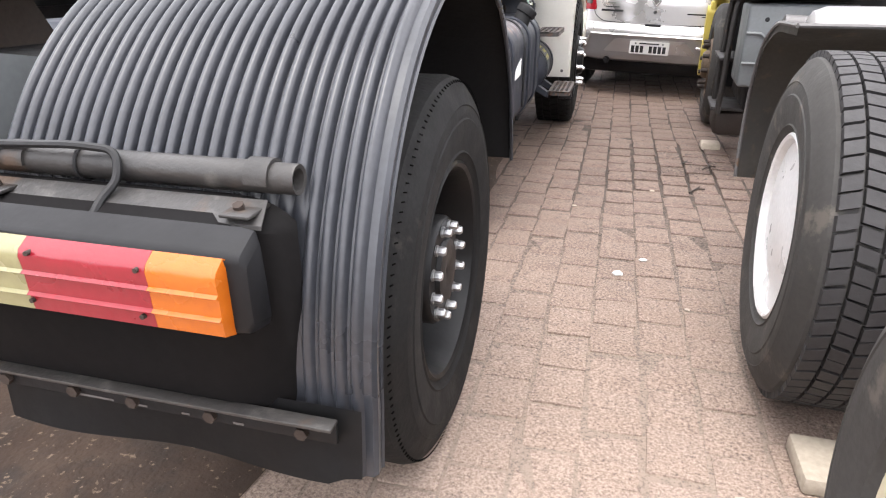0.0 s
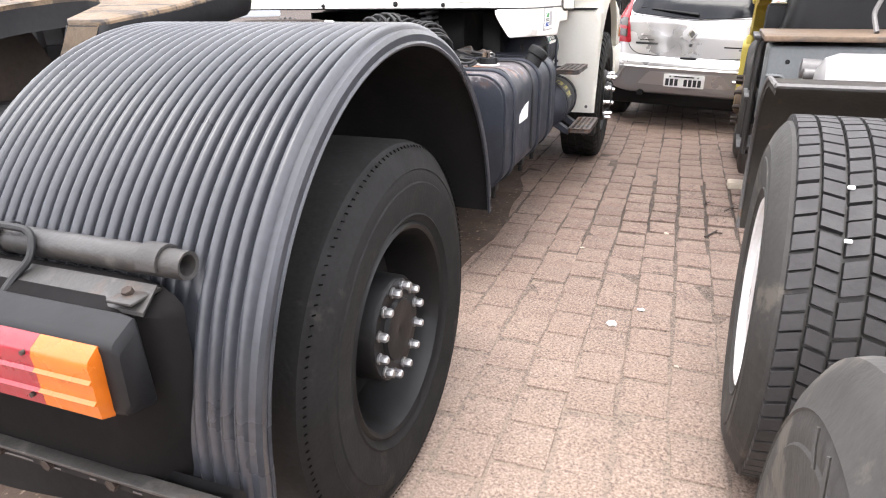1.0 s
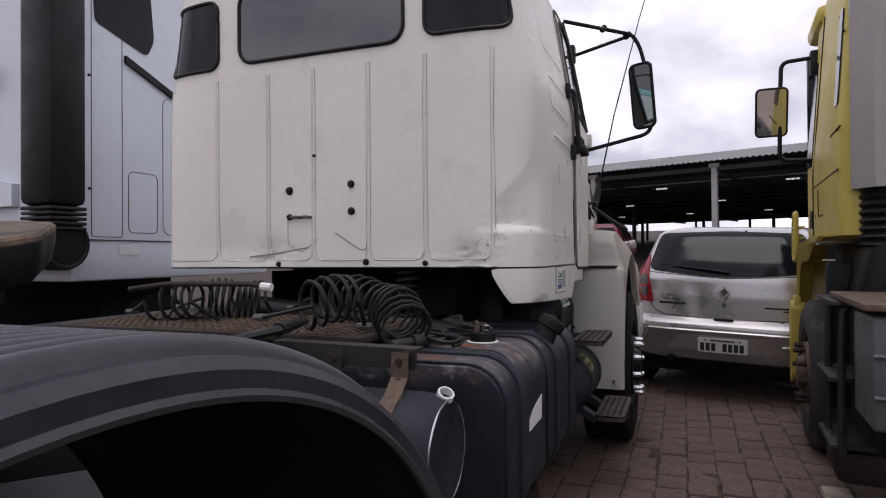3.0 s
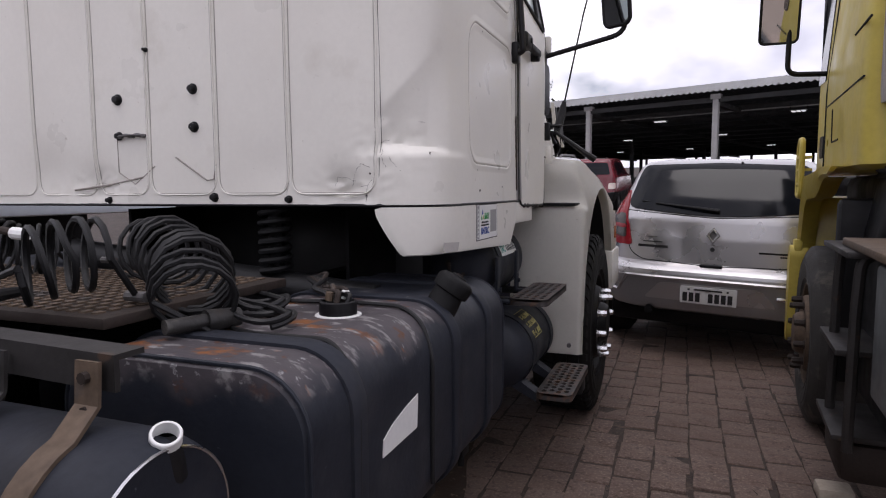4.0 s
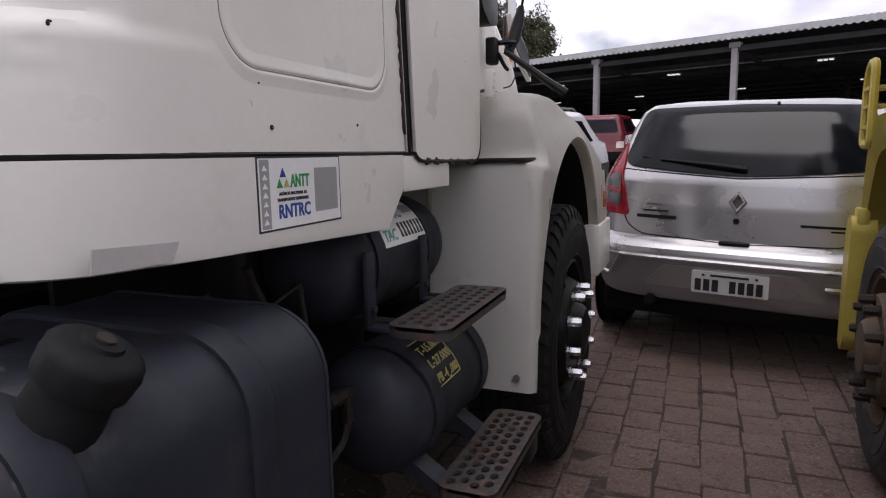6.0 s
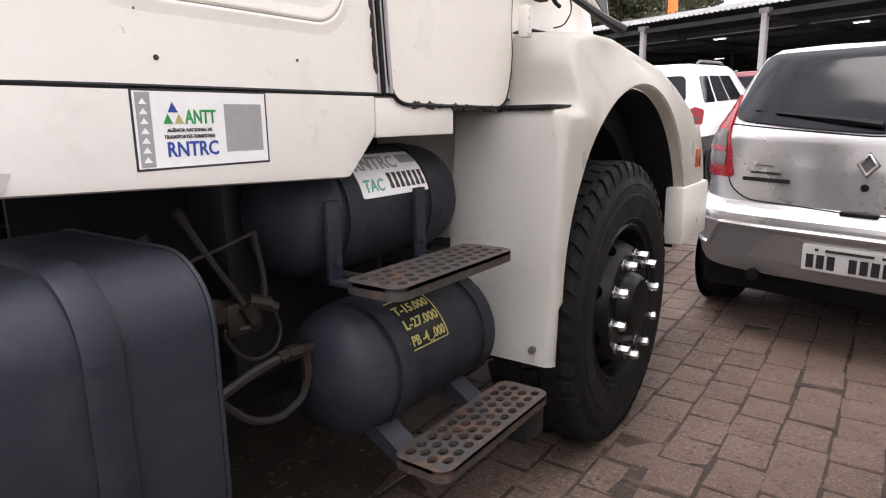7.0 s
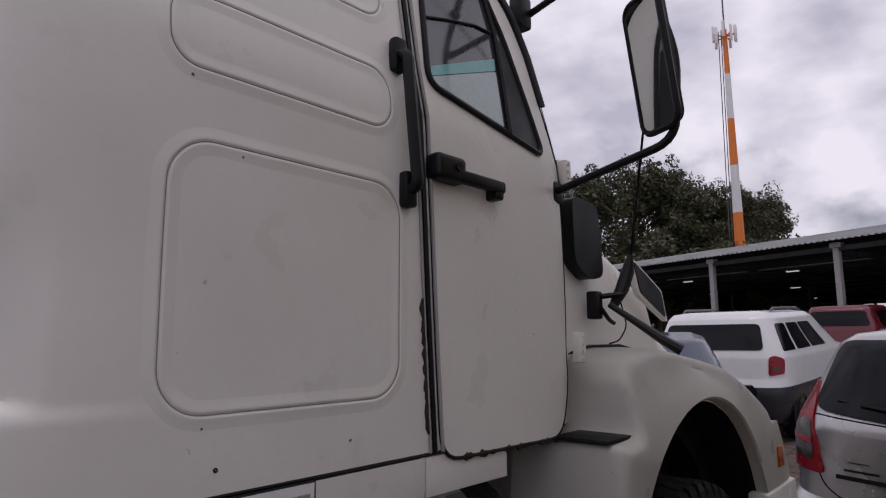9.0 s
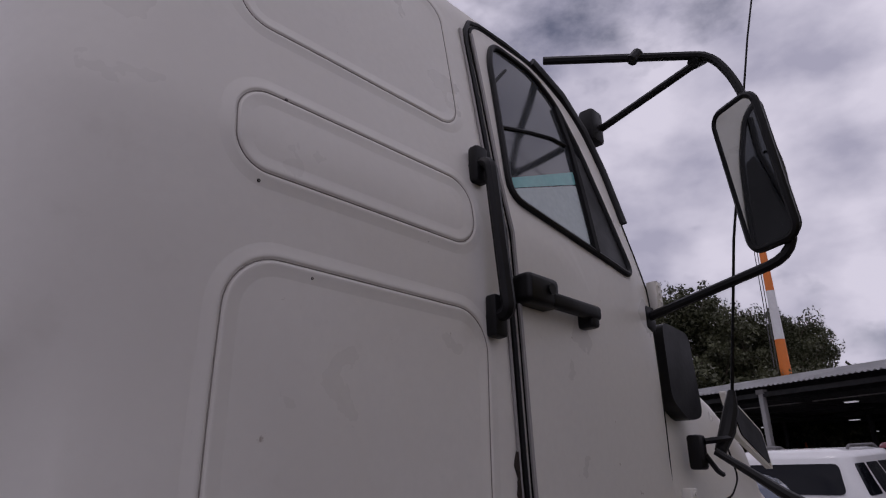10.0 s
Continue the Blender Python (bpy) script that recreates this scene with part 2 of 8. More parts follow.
RIM_BEIGE = mat("beige_rim_paint", (0.42, 0.38, 0.28), 0.5, vary=0.15, bump=0.15, stain=(0.2, 0.12, 0.07), stain_amt=0.3, stain_scale=8)
YELLOW = mat("yellow_truck_paint", (0.48, 0.385, 0.072), 0.42, vary=0.12, scale=3, fine=30, bump=0.06, stain=(0.31, 0.25, 0.07), stain_amt=0.3)
SHROUD = mat("beige_grey_panel", (0.30, 0.285, 0.28), 0.55, vary=0.1, bump=0.08, stain=(0.2, 0.19, 0.18), stain_amt=0.35)
SILVER = mat("silver_car_paint", (0.47, 0.46, 0.465), 0.28, 0.70, vary=0.03, scale=3, fine=120, bump=0.0, coat=0.4, rvar=0.02)
# Silver made darker, partly painting the shade of the bumper's downward face.
BUMPER = mat("silver_bumper_paint", (0.31, 0.305, 0.31), 0.36, 0.40, vary=0.04, bump=0.0, coat=0.3, rvar=0.02)
CAR_WHITE = mat("white_car_paint", (0.72, 0.72, 0.72), 0.25, vary=0.04, bump=0.0, coat=0.4, rvar=0.02)
CAR_RED = mat("red_car_paint", (0.13, 0.010, 0.018), 0.25, vary=0.08, bump=0.0, coat=0.4, rvar=0.02)
CAR_BLUE = mat("dark_blue_car_paint", (0.03, 0.045, 0.08), 0.25, vary=0.08, bump=0.0, coat=0.4, rvar=0.02)
GLASS = mat("dark_window_glass", (0.006, 0.007, 0.010), 0.11, vary=0.1, bump=0.0, rvar=0.03, spec=0.2)
CABGLASS = mat("cab_window_glass", (0.05, 0.055, 0.06), 0.07, vary=0.1, bump=0.0, rvar=0.03, spec=1.0)
TEAL = mat("tinted_band_glass", (0.16, 0.42, 0.42), 0.1, vary=0.1, bump=0.0)
PAINTED_SKY = mat("pale_glass", (0.40, 0.47, 0.48), 0.1, vary=0.1, bump=0.0)
MIRROR = mat("mirror_glass", (0.75, 0.77, 0.78), 0.03, 1.0, vary=0.02, bump=0.0, rvar=0.01)
LENS_RED = mat("red_lens", (0.19, 0.009, 0.017), 0.25, vary=0.1, scale=9, bump=0.25)
LENS_DEEP = mat("deep_red_lens", (0.22, 0.006, 0.012), 0.2, vary=0.15, scale=12, bump=0.2, spec=0.3)
LENS_SMOKE = mat("smoky_clear_lens", (0.042, 0.034, 0.030), 0.15, vary=0.5, scale=14, bump=0.1, spec=0.4)
LENS_AMBER = mat("amber_lens", (0.36, 0.088, 0.007), 0.25, vary=0.1, scale=9, bump=0.25)
LENS_CLEAR = mat("clear_lens", (0.20, 0.185, 0.095), 0.3, vary=0.1, scale=9, bump=0.25)
LENS_PALE = mat("pale_lens", (0.6, 0.5, 0.45), 0.2, vary=0.1, bump=0.1)
LABEL = mat("white_label", (0.74, 0.74, 0.73), 0.5, vary=0.06, bump=0.05)
INK = mat("black_ink", (0.02, 0.02, 0.022), 0.6, vary=0.1, bump=0)
INK_BLUE = mat("blue_ink", (0.02, 0.06, 0.28), 0.6, vary=0.1, bump=0)
INK_GREEN = mat("green_ink", (0.02, 0.25, 0.06), 0.6, vary=0.1, bump=0)
INK_TEAL = mat("teal_ink", (0.12, 0.38, 0.33), 0.6, vary=0.1, bump=0)
INK_GREY = mat("grey_ink", (0.3, 0.3, 0.3), 0.6, vary=0.1, bump=0)
INK_YELLOW = mat("yellow_ink", (0.40, 0.36, 0.13), 0.6, vary=0.1, bump=0)
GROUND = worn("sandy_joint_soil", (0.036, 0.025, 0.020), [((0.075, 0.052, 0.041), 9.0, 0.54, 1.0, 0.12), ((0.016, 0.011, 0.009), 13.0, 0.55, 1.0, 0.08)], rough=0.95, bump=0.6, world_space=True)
SHADED_SOIL = worn("oily_brown_soil", (0.034, 0.020, 0.013), [((0.055, 0.034, 0.022), 3.0, 0.48, 1.0, 0.2), ((0.022, 0.015, 0.011), 6.0, 0.52, 1.0, 0.15), ((0.17, 0.125, 0.09), 40.0, 0.60, 1.0, 0.08)], rough=0.9, bump=1.0, world_space=True)
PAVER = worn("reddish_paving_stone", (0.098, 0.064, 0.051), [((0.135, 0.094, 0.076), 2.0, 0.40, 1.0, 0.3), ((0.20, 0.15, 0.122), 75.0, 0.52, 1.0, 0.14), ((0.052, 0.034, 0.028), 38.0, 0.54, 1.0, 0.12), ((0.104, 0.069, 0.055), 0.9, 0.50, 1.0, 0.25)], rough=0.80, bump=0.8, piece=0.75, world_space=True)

def sand_lightened(m, colour, amount=0.6, lift=0.0):
    """Pale sand trodden over the stones near the truck's tail, thinning out in patches; its fade along y also paints
    the alley's shade.
    """
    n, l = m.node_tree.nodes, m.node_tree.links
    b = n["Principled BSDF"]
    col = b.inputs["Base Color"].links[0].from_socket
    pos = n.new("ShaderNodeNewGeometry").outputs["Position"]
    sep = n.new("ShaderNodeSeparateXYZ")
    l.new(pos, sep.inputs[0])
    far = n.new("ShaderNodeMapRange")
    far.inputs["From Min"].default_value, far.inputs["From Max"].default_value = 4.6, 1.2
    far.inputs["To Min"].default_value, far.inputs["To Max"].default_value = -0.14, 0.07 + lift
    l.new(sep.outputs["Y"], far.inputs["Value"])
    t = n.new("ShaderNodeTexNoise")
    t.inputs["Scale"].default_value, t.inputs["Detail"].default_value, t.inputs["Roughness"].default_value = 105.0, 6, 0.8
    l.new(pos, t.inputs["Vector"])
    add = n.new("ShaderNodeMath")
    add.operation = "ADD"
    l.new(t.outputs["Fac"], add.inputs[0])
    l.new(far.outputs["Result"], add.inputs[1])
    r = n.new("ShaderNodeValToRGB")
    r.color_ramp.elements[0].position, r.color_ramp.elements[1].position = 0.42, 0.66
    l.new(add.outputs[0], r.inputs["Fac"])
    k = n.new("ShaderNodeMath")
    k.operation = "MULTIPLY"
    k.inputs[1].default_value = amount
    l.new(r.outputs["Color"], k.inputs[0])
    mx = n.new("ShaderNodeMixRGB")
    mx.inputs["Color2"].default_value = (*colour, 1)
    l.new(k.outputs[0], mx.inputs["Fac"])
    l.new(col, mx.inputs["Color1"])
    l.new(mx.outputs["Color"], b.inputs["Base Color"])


sand_lightened(PAVER, (0.40, 0.31, 0.25), 0.78)
sand_lightened(GROUND, (0.27, 0.21, 0.17), 0.85, 0.09)
ROOF = mat("fibre_cement_roof", (0.47, 0.47, 0.475), 0.8, vary=0.15, scale=1.0, fine=20, bump=0.1)
SHED_STEEL_SHADE = mat("dark_roof_steel", (0.02, 0.02, 0.021), 0.7, vary=0.2, bump=0.1)
POST = mat("pale_concrete_post", (0.33, 0.325, 0.32), 0.8, vary=0.15, bump=0.2)
LEAF = mat("leaf_green", (0.064, 0.068, 0.030), 0.6, vary=0.5, scale=1.5, fine=9, bump=0)
BARK = mat("grey_bark", (0.16, 0.13, 0.1), 0.9, vary=0.3, bump=0.5)
ORANGE = mat("orange_mast_paint", (0.75, 0.2, 0.03), 0.6, vary=0.1, bump=0.05)
MAST_WHITE = mat("white_mast_paint", (0.75, 0.75, 0.75), 0.6, vary=0.1, bump=0.05)
STEP = worn("worn_step_steel", (0.040, 0.0355, 0.035), [((0.085, 0.05, 0.035), 30.0, 0.52, 1.0), ((0.04, 0.037, 0.037), 6.0, 0.54, 1.0)], rough=0.5, bump=0.3)
LADDER = mat("dark_worn_ladder_steel", (0.026, 0.0235, 0.023), 0.55, 0.2, vary=0.3, bump=0.2, stain=(0.07, 0.042, 0.028), stain_amt=0.4, stain_scale=14)
FITTING = mat("greasy_brass_fitting", (0.020, 0.014, 0.011), 0.6, 0.3, vary=0.4, bump=0.3)
# Near-black that paints the shade inside holes; no holes are cut.
VOID = mat("deep_black_pit", (0.0025, 0.0025, 0.0025), 1.0, vary=0.1, bump=0.0, spec=0.0)
# Grey for thin lines that paint the shade of grooves and creases.
GROOVE = mat("dirt_in_grooves", (0.26, 0.235, 0.21), 0.7, vary=0.4, scale=3, fine=30, bump=0.0)
DENT_SHADE = mat("grey_filler", (0.43, 0.41, 0.395), 0.6, vary=0.1, bump=0.1)
STONE = mat("pale_stone", (0.36, 0.31, 0.25), 0.9, vary=0.2, bump=0.6)
LAMP_GLOW = bpy.data.materials.new("fluorescent_tube")
LAMP_GLOW.use_nodes = True
LAMP_GLOW.node_tree.nodes["Principled BSDF"].inputs["Emission Color"].default_value = (1, 1, 1, 1)
LAMP_GLOW.node_tree.nodes["Principled BSDF"].inputs["Emission Strength"].default_value = 1.0


# ---------------------------------------------------------------- mesh makers
def thing(name, at, label, category, group="", kind=""):
    e = new(name)
    e.empty_display_size = 0.1
    e.matrix_basis = at if isinstance(at, Matrix) else Matrix.Translation(at)
    return tagged(e, label, category, group, kind)


PLACED = set()  # things whose parts are built in the world's space


def placed(name, at, label, category, group="", kind=""):
    e = thing(name, at, label, category, group, kind)
    PLACED.add(e)
    return e


def part(name, bm, material, parent=None, label="", smooth=True):
    """Links a bmesh, built in the parent's own space, as one mesh object."""
    me = bpy.data.meshes.new(name)
    bmesh.ops.recalc_face_normals(bm, faces=bm.faces)
    for f in bm.faces:
        f.smooth = smooth
    if smooth:
        for e in bm.edges:
            if len(e.link_faces) == 2 and e.calc_face_angle(0) > 0.6:
                e.smooth = False
    bm.to_mesh(me)
    bm.free()
    for m in material if isinstance(material, (list, tuple)) else (material,):
        me.materials.append(m)
    ob = new(name, me)
    ob.parent = parent
    if parent in PLACED:
        ob.matrix_parent_inverse = parent.matrix_basis.inverted()
    if label:
        ob["label"] = label
    return ob


def share(ob, m, parent=None):
    """Another object on the same mesh."""
    c = new(ob.name.split(".")[0], ob.data)
    c.parent = parent or ob.parent
    c.matrix_basis = m
    return c


def box(bm, x0, x1, y0, y1, z0, z1, bev=0.0, m=None, seg=2):
    r = bmesh.ops.create_cube(bm, size=1)
    vs = r["verts"]
    bmesh.ops.scale(bm, vec=(x1 - x0, y1 - y0, z1 - z0), verts=vs)
    bmesh.ops.translate(bm, vec=((x0 + x1) / 2, (y0 + y1) / 2, (z0 + z1) / 2), verts=vs)
    if bev:
        es = {e for v in vs for e in v.link_edges}
        out = bmesh.ops.bevel(bm, geom=list(es), offset=bev, segments=seg, affect="EDGES", profile=0.5)
        vs = list({v for f in out["faces"] for v in f.verts} | {v for v in vs if v.is_valid})
    if m is not None:
        bmesh.ops.transform(bm, matrix=m, verts=vs)
    return vs


def frame_of(d):
    d = Vector(d).normalized()
    u = d.cross(Vector((0, 0, 1)) if abs(d.z) < 0.9 else Vector((0, 1, 0))).normalized()
    return u, d.cross(u).normalized()


def loft(bm, rings, closed=True, caps=True):
    """Skin between rings of points of one length."""
    rows = [[bm.verts.new(p) for p in r] for r in rings]
    n = len(rows[0])
    for a, b in zip(rows, rows[1:]):
        for i in range(n if closed else n - 1):
            j = (i + 1) % n
            try:
                bm.faces.new((a[i], a[j], b[j], b[i]))
            except ValueError:
                pass
    if caps and closed:
        bm.faces.new(rows[0][::-1])
        bm.faces.new(rows[-1])
    return rows


def cyl(bm, a, b, r, seg=16, r2=None, bev=0.0):
    a, b = Vector(a), Vector(b)
    r2 = r if r2 is None else r2
    u, v = frame_of(b - a)
    d = (b - a).normalized()
    st = [(0, r), (1, r2)]
    L = (b - a).length
    # ---------------------------------------------------------------- brown soil under the truck, darkened to paint its
    # shade
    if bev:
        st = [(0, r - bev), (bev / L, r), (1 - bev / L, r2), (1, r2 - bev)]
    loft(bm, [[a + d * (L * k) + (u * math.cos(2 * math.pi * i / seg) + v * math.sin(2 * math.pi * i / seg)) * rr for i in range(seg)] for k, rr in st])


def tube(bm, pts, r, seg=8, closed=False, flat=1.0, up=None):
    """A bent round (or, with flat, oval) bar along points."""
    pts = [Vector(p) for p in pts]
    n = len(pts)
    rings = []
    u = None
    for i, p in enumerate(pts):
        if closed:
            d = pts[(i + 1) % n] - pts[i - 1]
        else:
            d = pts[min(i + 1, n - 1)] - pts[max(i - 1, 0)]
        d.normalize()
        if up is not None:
            u = Vector(up)
            u = (u - d * u.dot(d)).normalized()
        elif u is None:
            u = frame_of(d)[0]
        else:
            u = (u - d * u.dot(d)).normalized()
        v = d.cross(u)
        rr = r[i] if isinstance(r, (list, tuple)) else r
        rings.append([p + u * (math.cos(2 * math.pi * k / seg) * rr * flat) + v * (math.sin(2 * math.pi * k / seg) * rr) for k in range(seg)])
    if closed:
        rings.append(rings[0])
    loft(bm, rings, caps=not closed)
    if closed:
        bmesh.ops.remove_doubles(bm, verts=bm.verts, dist=1e-6)


def arc_path(pts, r, k=5):
    """Points with rounded corners of radius r."""
    pts = [Vector(p) for p in pts]
    out = [pts[0]]
    for a, b, c in zip(pts, pts[1:], pts[2:]):
        d1, d2 = (a - b), (c - b)
        q = min(r, d1.length * 0.45, d2.length * 0.45)
        p1, p2 = b + d1.normalized() * q, b + d2.normalized() * q
        for i in range(k + 1):
            t = i / k
            out.append(p1 * (1 - t) ** 2 + b * 2 * t * (1 - t) + p2 * t * t)
    out.append(pts[-1])
    return out


def lathe(bm, prof, c, axis="x", seg=48, cap=False):
    """Turned form: prof rows of (place along the axis, radius) about the centre c."""
    c = Vector(c)
    ax = {"x": (Vector((1, 0, 0)), Vector((0, 1, 0)), Vector((0, 0, 1))), "y": (Vector((0, 1, 0)), Vector((0, 0, 1)), Vector((1, 0, 0))), "z": (Vector((0, 0, 1)), Vector((1, 0, 0)), Vector((0, 1, 0)))}[axis]
    loft(bm, [[c + ax[0] * h + (ax[1] * math.cos(2 * math.pi * i / seg) + ax[2] * math.sin(2 * math.pi * i / seg)) * r for i in range(seg)] for h, r in prof], caps=cap)


def rrect(a0, a1, b0, b1, r, k=5):
    """A rounded rectangle's outline in two coordinates."""
    out = []
    for ca, cb, s in ((a1 - r, b1 - r, 0), (a0 + r, b1 - r, 90), (a0 + r, b0 + r, 180), (a1 - r, b0 + r, 270)):
        for i in range(k + 1):
            t = radians(s + 90 * i / k)
            out.append((ca + r * math.cos(t), cb + r * math.sin(t)))
    return out


def rpoly(pts, r, k=5):
    """A polygon's outline with rounded corners."""
    n = len(pts)
    P = [Vector((*p, 0)) for p in pts]
    out = []
    for i in range(n):
        a, b, c = P[i - 1], P[i], P[(i + 1) % n]
        d1, d2 = a - b, c - b
        q = min(r, d1.length * 0.45, d2.length * 0.45)
        p1, p2 = b + d1.normalized() * q, b + d2.normalized() * q
        for j in range(k + 1):
            t = j / k
            v = p1 * (1 - t) ** 2 + b * 2 * t * (1 - t) + p2 * t * t
            out.append((v.x, v.y))
    return out


def fine(outline, step):
    """The outline with no edge longer than step."""
    out = []
    for i, p in enumerate(outline):
        q = outline[(i + 1) % len(outline)]
        m = max(1, int(math.dist(p, q) / step))
        out += [(p[0] + (q[0] - p[0]) * j / m, p[1] + (q[1] - p[1]) * j / m) for j in range(m)]
    return out


def patch(bm, f, outline, rings=5, thick=0.0):
    """A plate on the surface f(a, b, off) within an outline; thick: how proud it stands."""
    ca = sum(p[0] for p in outline) / len(outline)
    cb = sum(p[1] for p in outline) / len(outline)
    rows = []
    if thick:
        rows.append([bm.verts.new(f(*p, 0.0)) for p in outline])
    for i in range(rings):
        k = 1 - i / rings
        rows.append([bm.verts.new(f(ca + (p[0] - ca) * k, cb + (p[1] - cb) * k, thick)) for p in outline])
    mid = bm.verts.new(f(ca, cb, thick))
    n = len(outline)
    for a, b in zip(rows, rows[1:]):
        for i in range(n):
            bm.faces.new((a[i], a[(i + 1) % n], b[(i + 1) % n], b[i]))
    for i in range(n):
        bm.faces.new((rows[-1][i], rows[-1][(i + 1) % n], mid))


def slab(bm, poly, f0, f1):
    """A plate between two images of one outline."""
    a = [bm.verts.new(f0(*p)) for p in poly]
    b = [bm.verts.new(f1(*p)) for p in poly]
    n = len(poly)
    bm.faces.new(a)
    bm.faces.new(b[::-1])
    for i in range(n):
        bm.faces.new((a[i], b[i], b[(i + 1) % n], a[(i + 1) % n]))


def text(words, size, m, material, parent, name="lettering", width=None, bold=0.02):
    """Raised letters as a mesh; m: pose of the text's lower left corner, its face to local z."""
    cu = bpy.data.curves.new(name, "FONT")
    cu.body, cu.size, cu.extrude, cu.resolution_u, cu.offset = words, size, 0.0006, 2, size * bold
    tmp = bpy.data.objects.new(name, cu)
    scene.collection.objects.link(tmp)
    dg = bpy.context.evaluated_depsgraph_get()
    me = bpy.data.meshes.new_from_object(tmp.evaluated_get(dg))
    bpy.data.objects.remove(tmp)
    if width:
        w = max(v.co.x for v in me.vertices) - min(v.co.x for v in me.vertices)
        me.transform(Matrix.Diagonal((width / w, 1, 1, 1)))
    me.materials.clear()
    me.materials.append(material)
    ob = new(name, me)
    ob.parent = parent
    if parent in PLACED:
        ob.matrix_parent_inverse = parent.matrix_basis.inverted()
    ob.matrix_basis = m
    return ob


def tyre_profile(R, rr, W, s):
    """Half-bulged road tyre, from its outer bead (0) to its inner one; s: the side that its outer face looks to."""
    if R - rr > 0.15:
        mid = (R + rr) / 2
        p = [(-0.012, rr - 0.008), (0.0, rr + 0.012), (0.006, rr + 0.021), (0.0105, rr + 0.024), (0.0075, rr + 0.029), (0.012, rr + 0.05), (0.0175, mid - 0.02), (0.0195, mid), (0.0165, mid + 0.004), (0.0172, mid + 0.022), (0.0135, R - 0.075), (0.0158, R - 0.072), (0.0120, R - 0.066), (0.0, R - 0.035), (-0.008, R - 0.022), (-0.02, R - 0.006), (-0.04, R)]
        return [(s * a, r) for a, r in p + [(-W - a, r) for a, r in p[::-1]]]
    p = [(-0.012, rr - 0.008), (0.0, rr + 0.012), (0.012, rr + 0.05), (0.018, (R + rr) / 2), (0.012, R - 0.07), (0.0, R - 0.035), (-0.008, R - 0.022), (-0.02, R - 0.006), (-0.04, R)]
    q = [(-W - a, r) for a, r in p[::-1]]
    return [(s * a, r) for a, r in p + q]


# ---------------------------------------------------------------- ground
def yard(y):
    """Height of the yard, which rises gently beyond the trucks."""
    return 0.046 * max(0.0, y - 6.9)


bm = bmesh.new()
loft(bm, [[Vector((x, y, yard(y) - 0.004)) for x in (-150, -20, 0, 20, 150)] for y in (-150, -20, 0, 3, 6.9, 12, 30, 150)], closed=False)
ground = tagged(part("ground", bm, GROUND), "sandy reddish soil under and between the paving stones", "ground", kind="structure")


# Unseen wall, added behind the camera to darken low reflections.
bm = bmesh.new()
box(bm, -34, 30, -15.3, -15, 0, 3.4)
tagged(part("wall_south", bm, POST), "plain grey wall added unseen behind the camera to darken reflections", "wall", kind="structure")


# ---------------------------------------------------------------- wheels
def nut(bm, p, s, r=0.017, L=0.035):
    """A hexagon nut with a domed cap, along x."""
    p = Vector(p)
    rings = []
    for h, k in ((0, 1.25), (0.006, 1.25), (0.007, 1.0), (L * 0.8, 1.0), (L, 0.75)):
        rings.append([p + Vector((s * h, math.cos(radians(60 * i)) * r * k, math.sin(radians(60 * i)) * r * k)) for i in range(6)])
    loft(bm, rings)


def rear_wheel(parent, x, y, z, s, R, rr, W, mt, mr, hub=True, hub_out=-0.03, hub_r=0.15, nut_r=0.124, nuts=12, mh=None):
    """A driven wheel with a deep dish; x is its outer rim's plane and s the side it faces."""
    bm = bmesh.new()
    prof = [(0.0, rr + 0.004), (0.006, rr - 0.004), (0.0, rr - 0.014), (-0.02, rr - 0.022), (-0.05, rr - 0.03), (-0.10, rr - 0.045), (-0.15, rr - 0.06), (-0.165, rr - 0.09), (-0.165, hub_r + 0.04), (-0.165, 0.02)]
    lathe(bm, [(s * a, r) for a, r in prof], (x, y, z), seg=64)
    wheel = part("wheel", bm, mr, parent)
    bm = bmesh.new()
    lathe(bm, tyre_profile(R, rr, W, s), (x + s * 0.004, y, z), seg=96)
    part("tyre", bm, mt, wheel)
    if hub:
        bm = bmesh.new()
        lathe(bm, [(s * a, r) for a, r in ((-0.165, hub_r + 0.01), (-0.1, hub_r), (hub_out - 0.012, hub_r), (hub_out, hub_r - 0.008), (hub_out, 0.09), (hub_out + 0.012, 0.085), (hub_out + 0.014, 0.05), (hub_out + 0.006, 0.001))], (x, y, z), seg=48)
        part("hub", bm, mh or mr, wheel)
        bm = bmesh.new()
        nut(bm, (0, 0, 0), s, 0.0125, 0.028)
        first = None
        for i in range(nuts):
            a = 2 * math.pi * (i + 0.4) / nuts
            at = Matrix.Translation((x + s * (hub_out + 0.001), y + nut_r * math.cos(a), z + nut_r * math.sin(a)))
            if first is None:
                first = part("wheel_nut", bm, NUT_STEEL, wheel, "bright steel nut")
                first.matrix_basis = at
            else:
                share(first, at, wheel)
    return wheel


